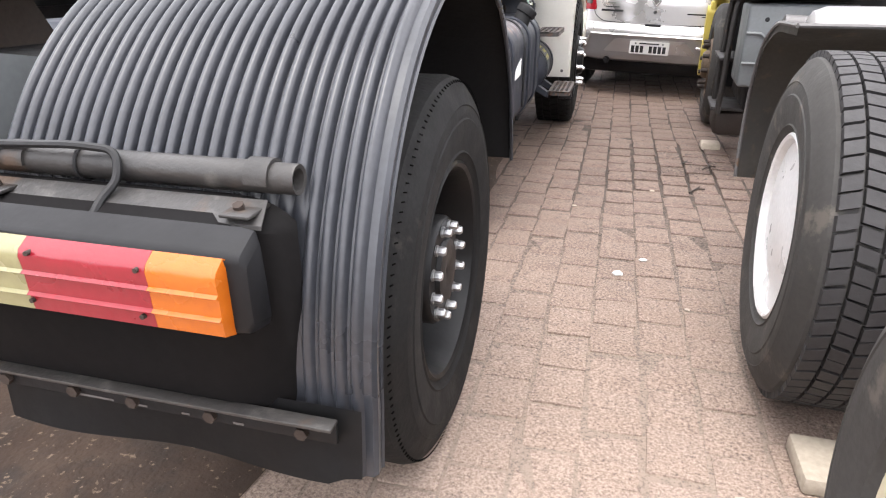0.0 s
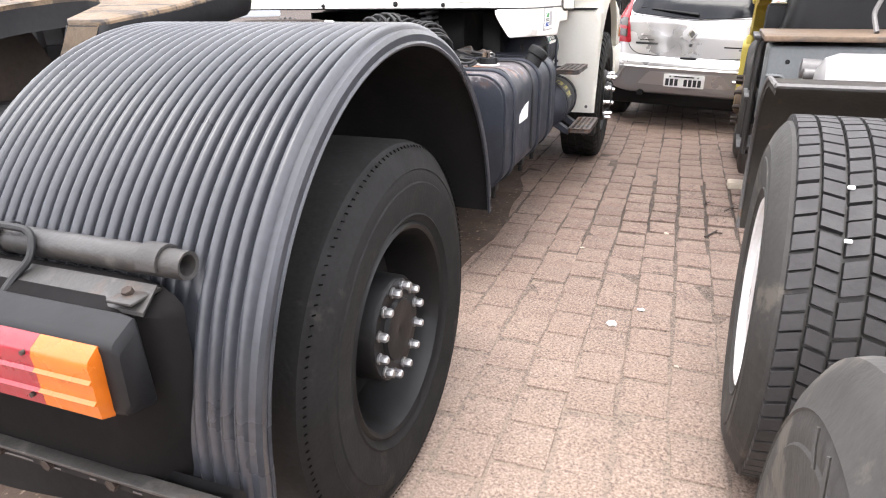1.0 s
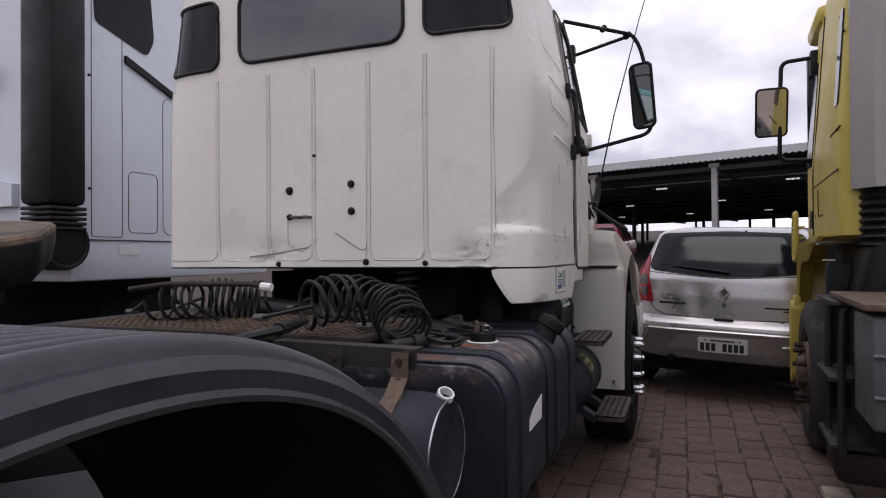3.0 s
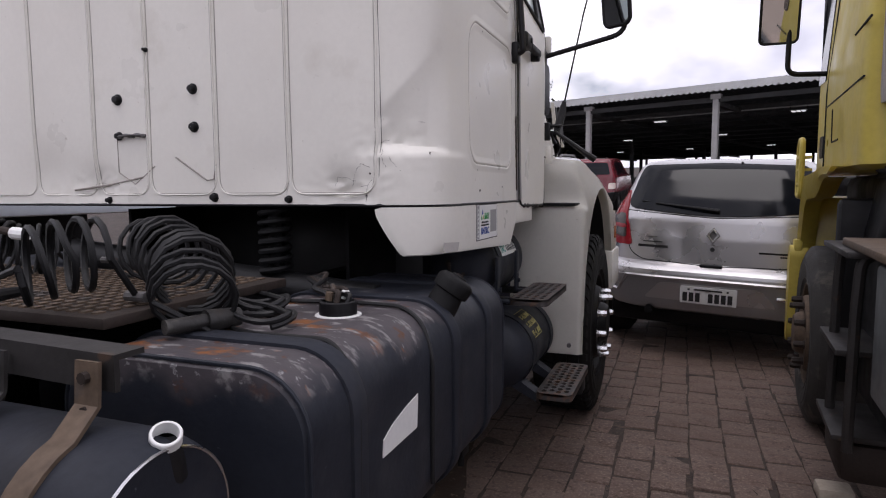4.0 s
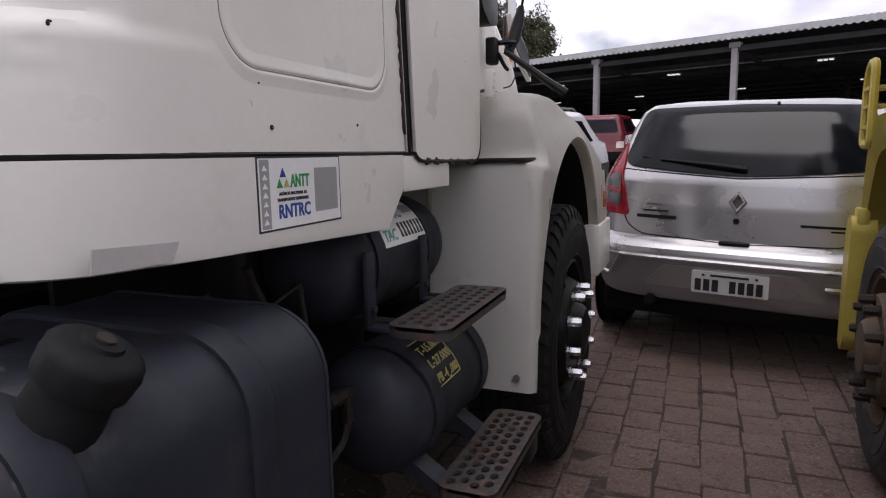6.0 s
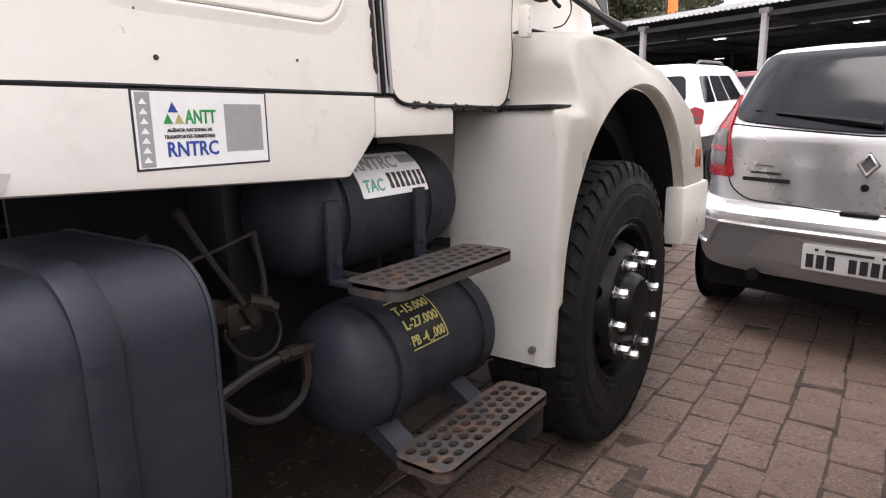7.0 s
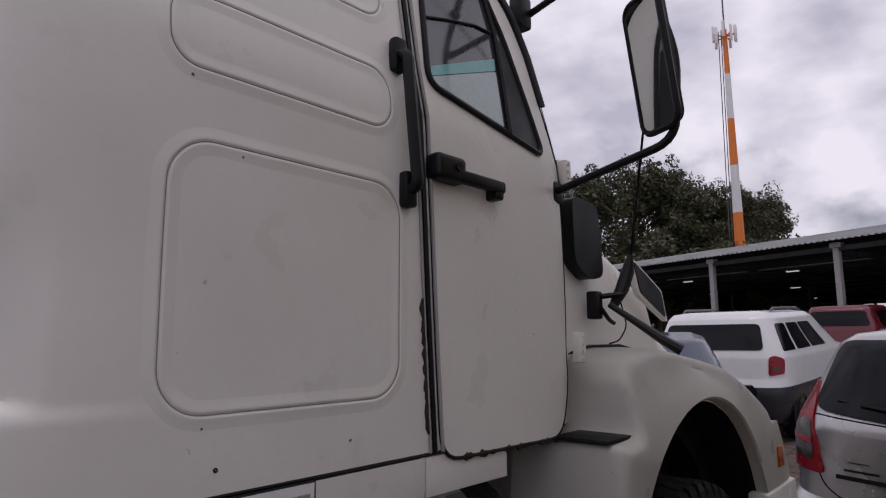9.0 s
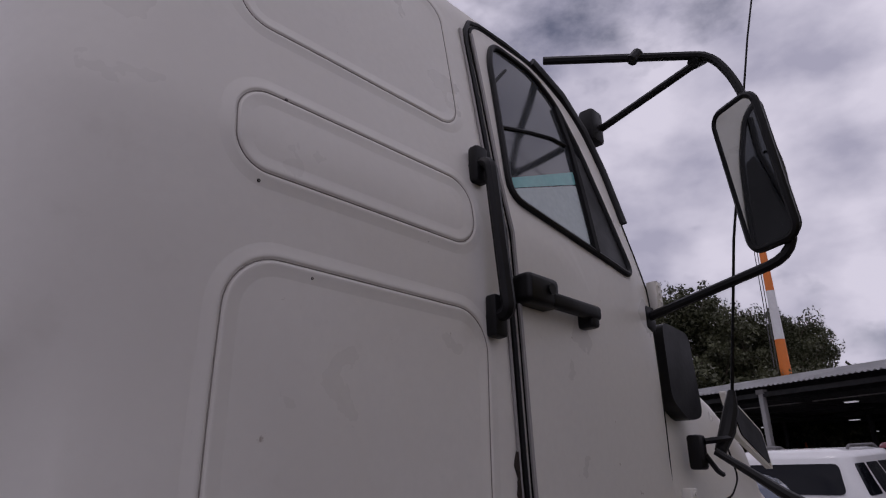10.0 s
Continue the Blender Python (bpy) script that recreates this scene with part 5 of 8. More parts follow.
for x, z in ((-0.717, 0.865), (-0.722, 0.79), (-0.92, 0.79), (-0.905, 0.87)):
    bm = bmesh.new()
    cyl(bm, (x, 0.72, z), (x, 0.708, z), 0.004, 8)
    part("screw", bm, RUST_DARK, lamp)
# mudflap and the bar that holds it
flap = placed("mudflap", (-0.8, 0.8, 0.45), "black rubber mudflap under a scraped metal bar", "mudflap")
bm = bmesh.new()
n = 24
rows = []
for j in range(5):
    z = 0.60 - 0.037 * j
    row = []
    for i in range(n + 1):
        x = -1.17 + (0.735) * i / n
        wave = 0.01 * math.sin(9 * i / n) * j / 4
        zz = z + (0.02 * (1 - ((i - n) / 1.5) ** 2 * 0.5) if (j == 4 and i > n - 2) else 0)
        row.append(Vector((x, 0.812 - wave - 0.01 * j / 4, zz)))
    rows.append(row)
loft(bm, rows, closed=False)
bmesh.ops.solidify(bm, geom=bm.faces[:], thickness=0.008)
part("rubber_sheet", bm, BLACK_MATT, flap)
bm = bmesh.new()
box(bm, -1.165, -0.47, 0.788, 0.797, 0.545, 0.585, 0.002)
bar = part("bar", bm, DARK_METAL, flap)
# Lip in a lighter grey paints the highlight along the bar's top.
bm = bmesh.new()
box(bm, -1.18, -0.47, 0.768, 0.797, 0.583, 0.590, 0.002)
part("bar_lip", bm, PIPE, bar, "scraped grey lip of the bar, lightened as its highlight")
for x in (-1.13, -0.98, -0.855, -0.70, -0.53):
    bm = bmesh.new()
    cyl(bm, (x, 0.79, 0.56), (x, 0.778, 0.56), 0.012, 6)
    part("bolt", bm, RUST_DARK, flap)
for x0, x1 in ((-0.98, -0.90), (-0.87, -0.83), (-0.76, -0.745), (-0.66, -0.64)):
    bm = bmesh.new()
    box(bm, x0, x1, 0.7872, 0.7885, 0.549, 0.553)
    part("scrape", bm, STEEL, flap)

# ---------------------------------------------------------------- fifth wheel
fw = placed("fifth_wheel", (XC, 1.75, 1.0), "brown rusty greased fifth wheel coupling plate", "fifth wheel")
bm = bmesh.new()
P = [(-0.52, -0.06), (-0.57, 0.24), (-0.40, 0.40), (-0.18, 0.46), (0.18, 0.46), (0.40, 0.40), (0.57, 0.24), (0.52, -0.06), (0.425, -0.254), (0.28, -0.254), (0.20, -0.04), (0.09, 0.06), (0.0, 0.085), (-0.09, 0.06), (-0.20, -0.04), (-0.28, -0.254), (-0.425, -0.254)]
o = fine(rpoly(P, 0.022, 4), 0.06)


def fw_z(a, b):
    return 1.40 + (b - 0.23) * 0.2


# Plate's side takes near-black, painting the shade below its edge.
loft(bm, [[Vector((XC + a * k, 1.83 + b * k - (0.45 * d if b < -0.23 else 0.0), fw_z(a, b) - d)) for a, b in o] for k, d in ((0.965, 0.095), (0.985, 0.08), (0.998, 0.04), (1.0, 0.014))], caps=False)
part("rim", bm, DARK_METAL, fw, "side of the plate, blackened for the shade beneath it")
bm = bmesh.new()
loft(bm, [[Vector((XC + a * k, 1.83 + b * k, fw_z(a, b) - d)) for a, b in o] for k, d in ((1.0, 0.016), (0.998, 0.006), (0.985, 0.0))], caps=False)
top = [bm.verts.new((XC + a * 0.985, 1.83 + b * 0.985, fw_z(a, b))) for a, b in o]
es = [bm.edges.new((top[i], top[(i + 1) % len(top)])) for i in range(len(top))]
bmesh.ops.triangle_fill(bm, edges=es, use_beauty=True)
part("plate", bm, RUST_TOP, fw)
bm = bmesh.new()
for r in (0.22, 0.31):
    tube(bm, [(XC + r * math.cos(t), 1.98 + r * 0.9 * math.sin(t), fw_z(0, 0.15 + r * 0.9 * math.sin(t)) - 0.001) for t in [radians(-25 + 11 * i) for i in range(22)]], 0.006, 5)
part("grease_groove", bm, RUST_DARK, fw)
for s in (-1, 1):
    bm = bmesh.new()
    loft(bm, [[Vector((XC + s * a, 1.83 - 0.256 - back_by, fw_z(0, -0.254) - d)) for a in (0.296, 0.35, 0.41)] for back_by, d in ((0.0, 0.008), (0.02, 0.04), (0.05, 0.092))], closed=False)
    bmesh.ops.solidify(bm, geom=bm.faces[:], thickness=0.006)
    part("ramp", bm, RUST_TOP, fw, "pale worn ramp at the arm's tip")
    bm = bmesh.new()
    slab(bm, [(1.5, 1.0), (2.1, 1.0), (1.95, 1.28), (1.65, 1.25)], lambda a, b: Vector((XC + s * 0.36, a, b)), lambda a, b: Vector((XC + s * 0.43, a, b)))
    cyl(bm, (XC + s * 0.34, 1.8, 1.22), (XC + s * 0.46, 1.8, 1.22), 0.05, 14)
    part("bearing_bracket", bm, RUST_DARK, fw)
bm = bmesh.new()
box(bm, XC - 0.5, XC + 0.5, 1.45, 2.15, 0.995, 1.02, 0.004)
part("mounting_plate", bm, DARK_METAL, fw)
# inner guard plates beside the chassis
for s in (-1, 1):
    bm = bmesh.new()
    slab(bm, [(0.55, 0.70), (2.4, 0.70), (2.4, 0.86), (1.0, 1.12), (0.78, 1.12), (0.72, 1.03), (0.55, 1.0)], lambda a, b: Vector((XC + s * 0.46, a, b)), lambda a, b: Vector((XC + s * 0.468, a, b)))
    pl = part("side_plate", bm, BOX_GREY, truck, smooth=False)
    for y, z in ((0.85, 0.9), (0.95, 0.91), (1.05, 0.9), (0.85, 0.8)):
        bm = bmesh.new()
        cyl(bm, (XC + s * 0.465, y, z), (XC + s * 0.485, y, z), 0.014, 8)
        part("bolt", bm, DARK_METAL, pl)

# ---------------------------------------------------------------- fuel tank
TX0, TX1, TY0, TY1, TZ0, TZ1 = -1.22, -0.60, 3.09, 4.40, 0.45, 1.015
tank = placed("fuel_tank", (-0.9, 3.7, 0.45), "large blue-grey fuel tank with peeling rusty top", "fuel tank")


def tank_ring(y, g=0.0):
    return [Vector((a, y, b)) for a, b in fine(rrect(TX0 + g, TX1 - g, TZ0 + g, TZ1 - g, 0.13 - g * 0.5, 8), 0.08)]


bm = bmesh.new()
ys = [TY0 + 0.012 + (TY1 - TY0 - 0.024) * i / 24 for i in range(25)]
loft(bm, [tank_ring(TY0, 0.03), tank_ring(TY0, 0.012), tank_ring(TY0 + 0.012)] + [tank_ring(y) for y in ys[1:-1]] + [tank_ring(TY1 - 0.012), tank_ring(TY1, 0.012), tank_ring(TY1, 0.03)])
part("body", bm, TANK_TOP, tank)
for y in (TY0 + 0.006, TY1 - 0.006):
    bm = bmesh.new()
    tube(bm, tank_ring(y, 0.001), 0.005, 6, closed=True)
    part("end_flange", bm, GREY_METAL, tank)
for y in (3.27, 3.87, 4.20):
    bm = bmesh.new()
    pts = tank_ring(y, -0.004)
    rings = []
    n = len(pts)
    for i, p in enumerate(pts):
        d = (pts[(i + 1) % n] - pts[i - 1]).normalized()
        nrm = Vector((d.z, 0, -d.x))
        rings.append([p + Vector((0, dy, 0)) + nrm * h for dy, h in ((-0.03, -0.004), (0.03, -0.004), (0.03, 0.004), (0.024, 0.007), (-0.024, 0.007), (-0.03, 0.004))])
    rings.append(rings[0])
    loft(bm, rings, caps=False)
    strap = part("strap", bm, GREY_METAL, tank)
    bm = bmesh.new()
    tube(bm, [p + Vector((0, 0.03, 0)) for p in pts], 0.004, 5, closed=True)
    part("strap_rubber", bm, BLACK_MATT, strap)
    bm = bmesh.new()
    box(bm, -1.3, -0.68, y - 0.035, y + 0.035, 0.40, 0.445, 0.004)
    cyl(bm, (-0.70, y, 0.36), (-0.70, y, 0.46), 0.012, 8)
    part("tank_bracket", bm, DARK_METAL, tank)
bm = bmesh.new()
slab(bm, [(3.38, 0.740), (3.575, 0.742), (3.583, 0.828), (3.51, 0.818), (3.43, 0.80), (3.385, 0.78)], lambda a, b: Vector((TX1 + 0.0005, a, b)), lambda a, b: Vector((TX1 + 0.0025, a, b)))
part("sticker", bm, LABEL, tank, "blank white sticker")
bm = bmesh.new()
tube(bm, [(-0.72, 3.885, 0.86), (-0.70, 3.895, 0.91), (-0.672, 3.918, 0.975), (-0.642, 3.942, 1.04)], [0.070, 0.060, 0.052, 0.047], 20)
neck = part("filler_neck", bm, CAP_BLACK, tank)
bm = bmesh.new()
c0 = Vector((-0.645, 3.940, 1.032))
way = Vector((0.50, 0.25, 0.82)).normalized()
u, v = frame_of(way)
loft(bm, [[c0 + way * h + (u * math.cos(2 * math.pi * i / 36) + v * math.sin(2 * math.pi * i / 36)) * (r + (0.0025 if i % 3 == 0 and 0.005 < h < 0.04 else 0)) for i in range(36)] for h, r in ((0.0, 0.050), (0.004, 0.058), (0.036, 0.059), (0.046, 0.055), (0.052, 0.044), (0.055, 0.026), (0.060, 0.024), (0.061, 0.012))])
part("filler_cap", bm, CAP_BLACK, neck, "black locking filler cap")
bm = bmesh.new()
cyl(bm, c0 + way * 0.058, c0 + way * 0.0645, 0.012, 12)
part("lock", bm, RUST_DARK, neck)
bm = bmesh.new()
lathe(bm, [(-0.012, 0.064), (0.002, 0.062), (0.003, 0.056)], (-0.832, 3.592, TZ1), "z", 20, cap=True)
part("sender_gasket", bm, LABEL, tank, "white sealing compound ring")
bm = bmesh.new()
lathe(bm, [(0.004, 0.051), (0.006, 0.051), (0.036, 0.049), (0.039, 0.044), (0.028, 0.040), (0.028, 0.001)], (-0.832, 3.592, TZ1), "z", 20)
part("sender_cap", bm, BLACK, tank)
for i in range(5):
    bm = bmesh.new()
    a = i * 1.26
    x0, y0 = -0.832 + 0.024 * math.cos(a), 3.592 + 0.024 * math.sin(a)
    tube(bm, arc_path([(x0, y0, TZ1 + 0.03), (x0 + 0.01 * math.cos(a), y0 + 0.01, TZ1 + 0.055 + 0.010 * (i % 3)), (-0.90 - 0.012 * i, 3.63 + 0.03 * (i % 3), TZ1 + 0.05 + 0.01 * (i % 2)), (-0.96 - 0.01 * i, 3.74 + 0.02 * i, TZ1 + 0.03 + 0.012 * i), (-1.10, 3.86 + 0.015 * i, TZ1 + 0.05)], 0.05), 0.0075, 7)
    hose = part("sender_hose", bm, (BLACK_MATT, RUST_DARK, PIPE)[i % 3], tank)
    if i in (1, 3):
        bm = bmesh.new()
        cyl(bm, (x0, y0, TZ1 + 0.04), (x0 + 0.003, y0, TZ1 + 0.062), 0.0105, 9)
        part("hose_clip", bm, LABEL if i == 1 else RUST, hose)
for pts in ([(-1.16, 3.46), (-0.92, 3.305), (-0.79, 3.30), (-0.69, 3.311)], [(-1.10, 3.74), (-1.05, 3.69), (-0.85, 3.735), (-0.70, 3.72)]):
    bm = bmesh.new()
    x1, y1 = pts[-1]
    run = [(x, y, TZ1 + 0.008) for x, y in pts] + [(-0.635, y1 - 0.02, TZ1 - 0.028), (TX1 + 0.006, y1 - 0.045, TZ1 - 0.11), (TX1 + 0.006, y1 - 0.05, 0.55)]
    tube(bm, arc_path(run, 0.07), 0.006, 7)
    part("cable", bm, BLACK_MATT, tank)
# small transverse tank behind it
st = placed("round_tank", (-1.0, 2.82, 0.5), "dark round tank hung in two grey straps", "tank")
SY, SZ, SR = 2.852, 0.812, 0.160
bm = bmesh.new()
lathe(bm, [(-1.31, 0.03), (-1.30, 0.08), (-1.275, 0.12), (-1.22, 0.15), (-1.17, SR), (-0.79, SR), (-0.755, 0.157), (-0.73, 0.151), (-0.713, 0.145), (-0.702, 0.139), (-0.704, 0.135), (-0.706, 0.001)], (0, SY, SZ), "x", 48)
part("body", bm, GREY_METAL, st)
# Chrome colour puts the highlight on the weld rim all round.
bm = bmesh.new()
tube(bm, [(-0.703, SY + 0.140 * math.cos(t), SZ + 0.140 * math.sin(t)) for t in [2 * math.pi * i / 48 for i in range(48)]], 0.0028, 6, closed=True)
part("end_rim", bm, CHROME, st, "weld rim in chrome that stands in for its highlight")
bm = bmesh.new()
tube(bm, [(-0.765, 2.90, 0.84), (-0.738, 2.89, 0.905), (-0.722, 2.879, 0.955)], [0.044, 0.038, 0.024], 18)
part("filler_neck", bm, BLACK_MATT, st)
bm = bmesh.new()
c0, way = Vector((-0.726, 2.882, 0.948)), Vector((0.45, -0.35, 0.82)).normalized()
u, v = frame_of(way)
loft(bm, [[c0 + way * q + (u * math.cos(2 * math.pi * i / 24) + v * math.sin(2 * math.pi * i / 24)) * r for i in range(24)] for q, r in ((0.0, 0.022), (0.0, 0.0245), (0.029, 0.0245), (0.031, 0.023), (0.031, 0.0195), (0.005, 0.0185))], caps=False)
ring = part("filler_ring", bm, LABEL, st, "pale ring round the open filler")
bm = bmesh.new()
loft(bm, [[c0 + way * 0.006 + (u * math.cos(2 * math.pi * i / 24) + v * math.sin(2 * math.pi * i / 24)) * r for i in range(24)] for r in (0.0188, 0.001)])
part("opening", bm, VOID, ring)
for x in (-0.843, -1.057):
    bm = bmesh.new()
    rings = []
    pts = [(x, 2.85, 1.08), (x, 2.845, 1.01)] + [(x, SY + (SR + 0.004) * math.cos(t), SZ + (SR + 0.004) * math.sin(t)) for t in [radians(108 + 10 * i) for i in range(17)]]
    for i, p in enumerate(pts):
        a, b = Vector(pts[max(i - 1, 0)]), Vector(pts[min(i + 1, len(pts) - 1)])
        d = (b - a).normalized()
        nrm = Vector((0, -d.z, d.y))
        rings.append([Vector(p) + Vector((dx, 0, 0)) + nrm * h for dx, h in ((-0.025, -0.003), (0.025, -0.003), (0.025, 0.004), (-0.025, 0.004))])
    loft(bm, rings)
    part("strap", bm, LADDER if x < -1 else RUST, st)
    for z in (1.055, 1.0):
        bm = bmesh.new()
        cyl(bm, (x, 2.856, z), (x, 2.836, z), 0.010, 8)
        part("bolt", bm, RUST_DARK, st)
bm = bmesh.new()
slab(bm, [(2.84, 1.035), (2.85, 1.035), (2.85, 1.085), (2.90, 1.085), (2.90, 1.095), (2.84, 1.095)], lambda a, b: Vector((-1.30, a + 0.05, b - 0.005)), lambda a, b: Vector((-0.80, a + 0.02, b - 0.005)))
part("hanger_bar", bm, LADDER, st, "grey steel angle bar", smooth=False)

# ---------------------------------------------------------------- behind the cab
bm = bmesh.new()
box(bm, XC - 0.75, XC + 0.68, 3.1, 3.75, 1.055, 1.08, 0.004)
deck = part("deck_plate", bm, RUST_DARK, truck, "perforated rusty walking plate")
bm = bmesh.new()
for i in range(36):
    for j in range(15):
        box(bm, XC - 0.72 + 0.038 * i, XC - 0.72 + 0.038 * i + 0.018, 3.13 + 0.04 * j, 3.13 + 0.04 * j + 0.024, 1.08, 1.084)
part("tread_studs", bm, RUST, deck)["kind"] = "stuff"
bm = bmesh.new()
tube(bm, [(-1.82, 2.82, 1.015), (-1.81, 3.37, 1.02)], 0.02, 8)
tube(bm, arc_path([(-2.2, 2.3, 1.0), (-1.5, 2.72, 1.03), (-1.2, 3.05, 1.04)], 0.05), 0.010, 8)
part("air_pipe", bm, DARK_METAL, truck)
bm = bmesh.new()
tube(bm, [(-1.346 + 0.05 * math.cos(t * 1.0), 4.03 + 0.05 * math.sin(t), 1.04 + 0.0055 * t) for t in [0.4 * i for i in range(111)]], 0.011, 7)
cyl(bm, (-1.346, 4.03, 1.02), (-1.346, 4.03, 1.30), 0.024, 12)
part("cab_spring", bm, DARK_METAL, truck, "coil spring with damper under the cab")
bm = bmesh.new()
cyl(bm, (-2.35, 4.03, 1.10), (-0.95, 4.05, 0.97), 0.055, 14)
part("stabiliser", bm, BLACK_MATT, truck)
bm = bmesh.new()
tube(bm, arc_path([(-2.3, 3.25, 1.22), (-2.14, 3.3, 1.242), (-1.72, 3.3, 1.246), (-1.64, 3.31, 1.235)], 0.03), 0.011, 8)
part("rusty_pipe", bm, RUST_DARK, truck)
bm = bmesh.new()
cyl(bm, (-1.665, 3.31, 1.236), (-1.62, 3.315, 1.232), 0.017, 10)
part("pipe_end", bm, LABEL, truck, "pale plastic pipe end")


def coil(name, path, r, turns, wire, label):
    """A spiral hose along a path."""
    path = [Vector(p) for p in path]
    n = turns * 14
    pts = []
    for i in range(n + 1):
        s = i / n * (len(path) - 1)
        k = min(int(s), len(path) - 2)
        c = path[k].lerp(path[k + 1], s - k)
        u, v = frame_of(path[k + 1] - path[k])
        t = 2 * math.pi * i / 14
        rr = r * (1 + 0.08 * math.sin(i * 0.37))
        pts.append(c + u * (rr * math.cos(t)) + v * (rr * math.sin(t)))
    e = placed(name, path[0], label, "air hose", "spiral air hoses behind the cab")
    bm = bmesh.new()
    tube(bm, [path[0] + Vector((-0.25, 0.1, -0.06))] + pts + [path[-1] + Vector((0.05, 0.05, -0.1))], wire, 6)
    part("spiral", bm, BLACK_MATT, e)
    for q in (path[0] + Vector((-0.25, 0.1, -0.06)), path[-1] + Vector((0.05, 0.05, -0.1))):
        bm = bmesh.new()
        cyl(bm, q - Vector((0.03, 0, 0)), q + Vector((0.03, 0, 0)), wire * 1.6, 8)
        part("connector", bm, STEEL, e)
    return e


coil("air_hose", [(-2.24, 3.34, 1.165), (-2.10, 3.36, 1.165), (-1.99, 3.36, 1.17)], 0.078, 4, 0.0075, "black spiral air hose lying behind the cab")
coil("air_hose", [(-2.08, 3.46, 1.18), (-1.98, 3.53, 1.165), (-1.90, 3.62, 1.155)], 0.082, 9, 0.007, "black spiral air hose lying behind the cab")
coil("air_hose", [(-1.30, 3.06, 1.19), (-1.25, 3.14, 1.20), (-1.22, 3.20, 1.20)], 0.080, 4, 0.008, "black spiral air hose with a straight tail")
coil("air_hose", [(-1.55, 3.62, 1.175), (-1.33, 3.52, 1.175), (-1.17, 3.41, 1.16), (-1.06, 3.32, 1.135), (-1.01, 3.26, 1.10)], 0.092, 12, 0.007, "black spiral air hose drooping over the fuel tank")
for cx, cy, ra, rb, tilt, label in ((-1.034, 3.53, 0.068, 0.075, 0.10, "loop"), (-0.915, 3.39, 0.066, 0.068, 0.06, "loop"), (-1.20, 3.44, 0.085, 0.10, 0.16, "wide loop")):
    e = placed("loose_hose", (cx, cy, TZ1), "black hose lying in a %s on the tank" % label, "air hose", "spiral air hoses behind the cab")
    bm = bmesh.new()
    turn = []
    for k in range(45):
        a = -0.7 + 2 * math.pi * 1.12 * k / 44
        turn.append((cx + ra * math.cos(a) * (1 + 0.05 * math.sin(3 * a)), cy + rb * math.sin(a), TZ1 + 0.014 + 0.016 * k / 44 + tilt * 0.12 * (1 + math.sin(2 * a))))
    turn += [(cx - 0.05, cy + rb * 1.3, TZ1 + 0.035), (cx - 0.16, cy + rb * 1.2, TZ1 + 0.05)]
    tube(bm, turn, 0.008, 7)
    part("hose", bm, BLACK_MATT, e)
e = placed("hose_knot", (-1.10, 3.487, TZ1), "knotted black hoses lying on the tank", "air hose", "spiral air hoses behind the cab")
bm = bmesh.new()
for k in range(3):
    tube(bm, arc_path([(-1.20 + 0.03 * k, 3.40 + 0.05 * k, TZ1 + 0.03), (-1.11, 3.47 + 0.012 * k, TZ1 + 0.055 - 0.012 * k), (-1.08 + 0.02 * k, 3.52 - 0.02 * k, TZ1 + 0.03), (-0.98 + 0.02 * k, 3.56 - 0.05 * k, TZ1 + 0.011)], 0.03), 0.009, 7)
part("hose", bm, BLACK_MATT, e)
e = placed("hose_coupling", (-1.0, 3.30, 1.05), "grey hose coupling end lying on the tank", "coupling")
bm = bmesh.new()
cyl(bm, (-1.004, 3.288, TZ1 + 0.030), (-0.972, 3.365, TZ1 + 0.030), 0.027, 14, 0.022)
cyl(bm, (-1.04, 3.20, TZ1 + 0.030), (-1.004, 3.288, TZ1 + 0.030), 0.018, 12)
part("sleeve", bm, PIPE, e)
e = placed("tail_hose", (-1.27, 2.95, 1.1), "thick dark hose joint behind the cab", "air hose")
bm = bmesh.new()
tube(bm, [(-1.245, 2.84, 1.132), (-1.27, 2.95, 1.135), (-1.29, 3.06, 1.135)], [0.022, 0.018, 0.010], 10)
tube(bm, [(-1.52, 2.1, 1.02), (-1.336, 2.5, 1.105), (-1.245, 2.84, 1.132)], [0.012, 0.012, 0.014], 8, flat=1.8)
part("hose", bm, BLACK_MATT, e)

# ---------------------------------------------------------------- air tanks and steps
def air_tank(name, y0, y1, xc, zc, r, label):
    e = placed(name, (xc, (y0 + y1) / 2, zc - r), label, "air tank", "air tanks under the cab")
    bm = bmesh.new()
    lathe(bm, [(y0, 0.001), (y0 + 0.012, r * 0.45), (y0 + 0.035, r * 0.75), (y0 + 0.07, r * 0.94), (y0 + 0.11, r), (y0 + 0.112, r * 1.008), (y0 + 0.125, r * 1.008), (y0 + 0.127, r), (y1 - 0.11, r), (y1 - 0.07, r * 0.94), (y1 - 0.03, r * 0.72), (y1, r * 0.3), (y1, 0.001)], (xc, 0, zc), "y", 44)
    part("body", bm, GREY_METAL, e)
    return e


def tank_strap(e, y, xc, zc, r, w=0.028):
    bm = bmesh.new()
    rings = []
    for t in [radians(-100 + 10 * i) for i in range(30)]:
        rings.append([Vector((xc + (r + h) * math.cos(t), y + dy, zc + (r + h) * math.sin(t))) for dy, h in ((-w, 0.001), (w, 0.001), (w, 0.007), (-w, 0.007))])
    loft(bm, rings)
    part("strap", bm, GREY_METAL, e)


A1 = (-0.925, 0.995, 0.165)
A2 = (-0.765, 0.605, 0.17)
t1 = air_tank("air_tank", 4.76, 5.46, *A1, "round blue-grey air tank below the door")
for y in (4.93, 5.27):
    tank_strap(t1, y, *A1)
t2 = air_tank("air_tank", 4.755, 5.42, *A2, "round blue-grey air tank with a yellow data plate")
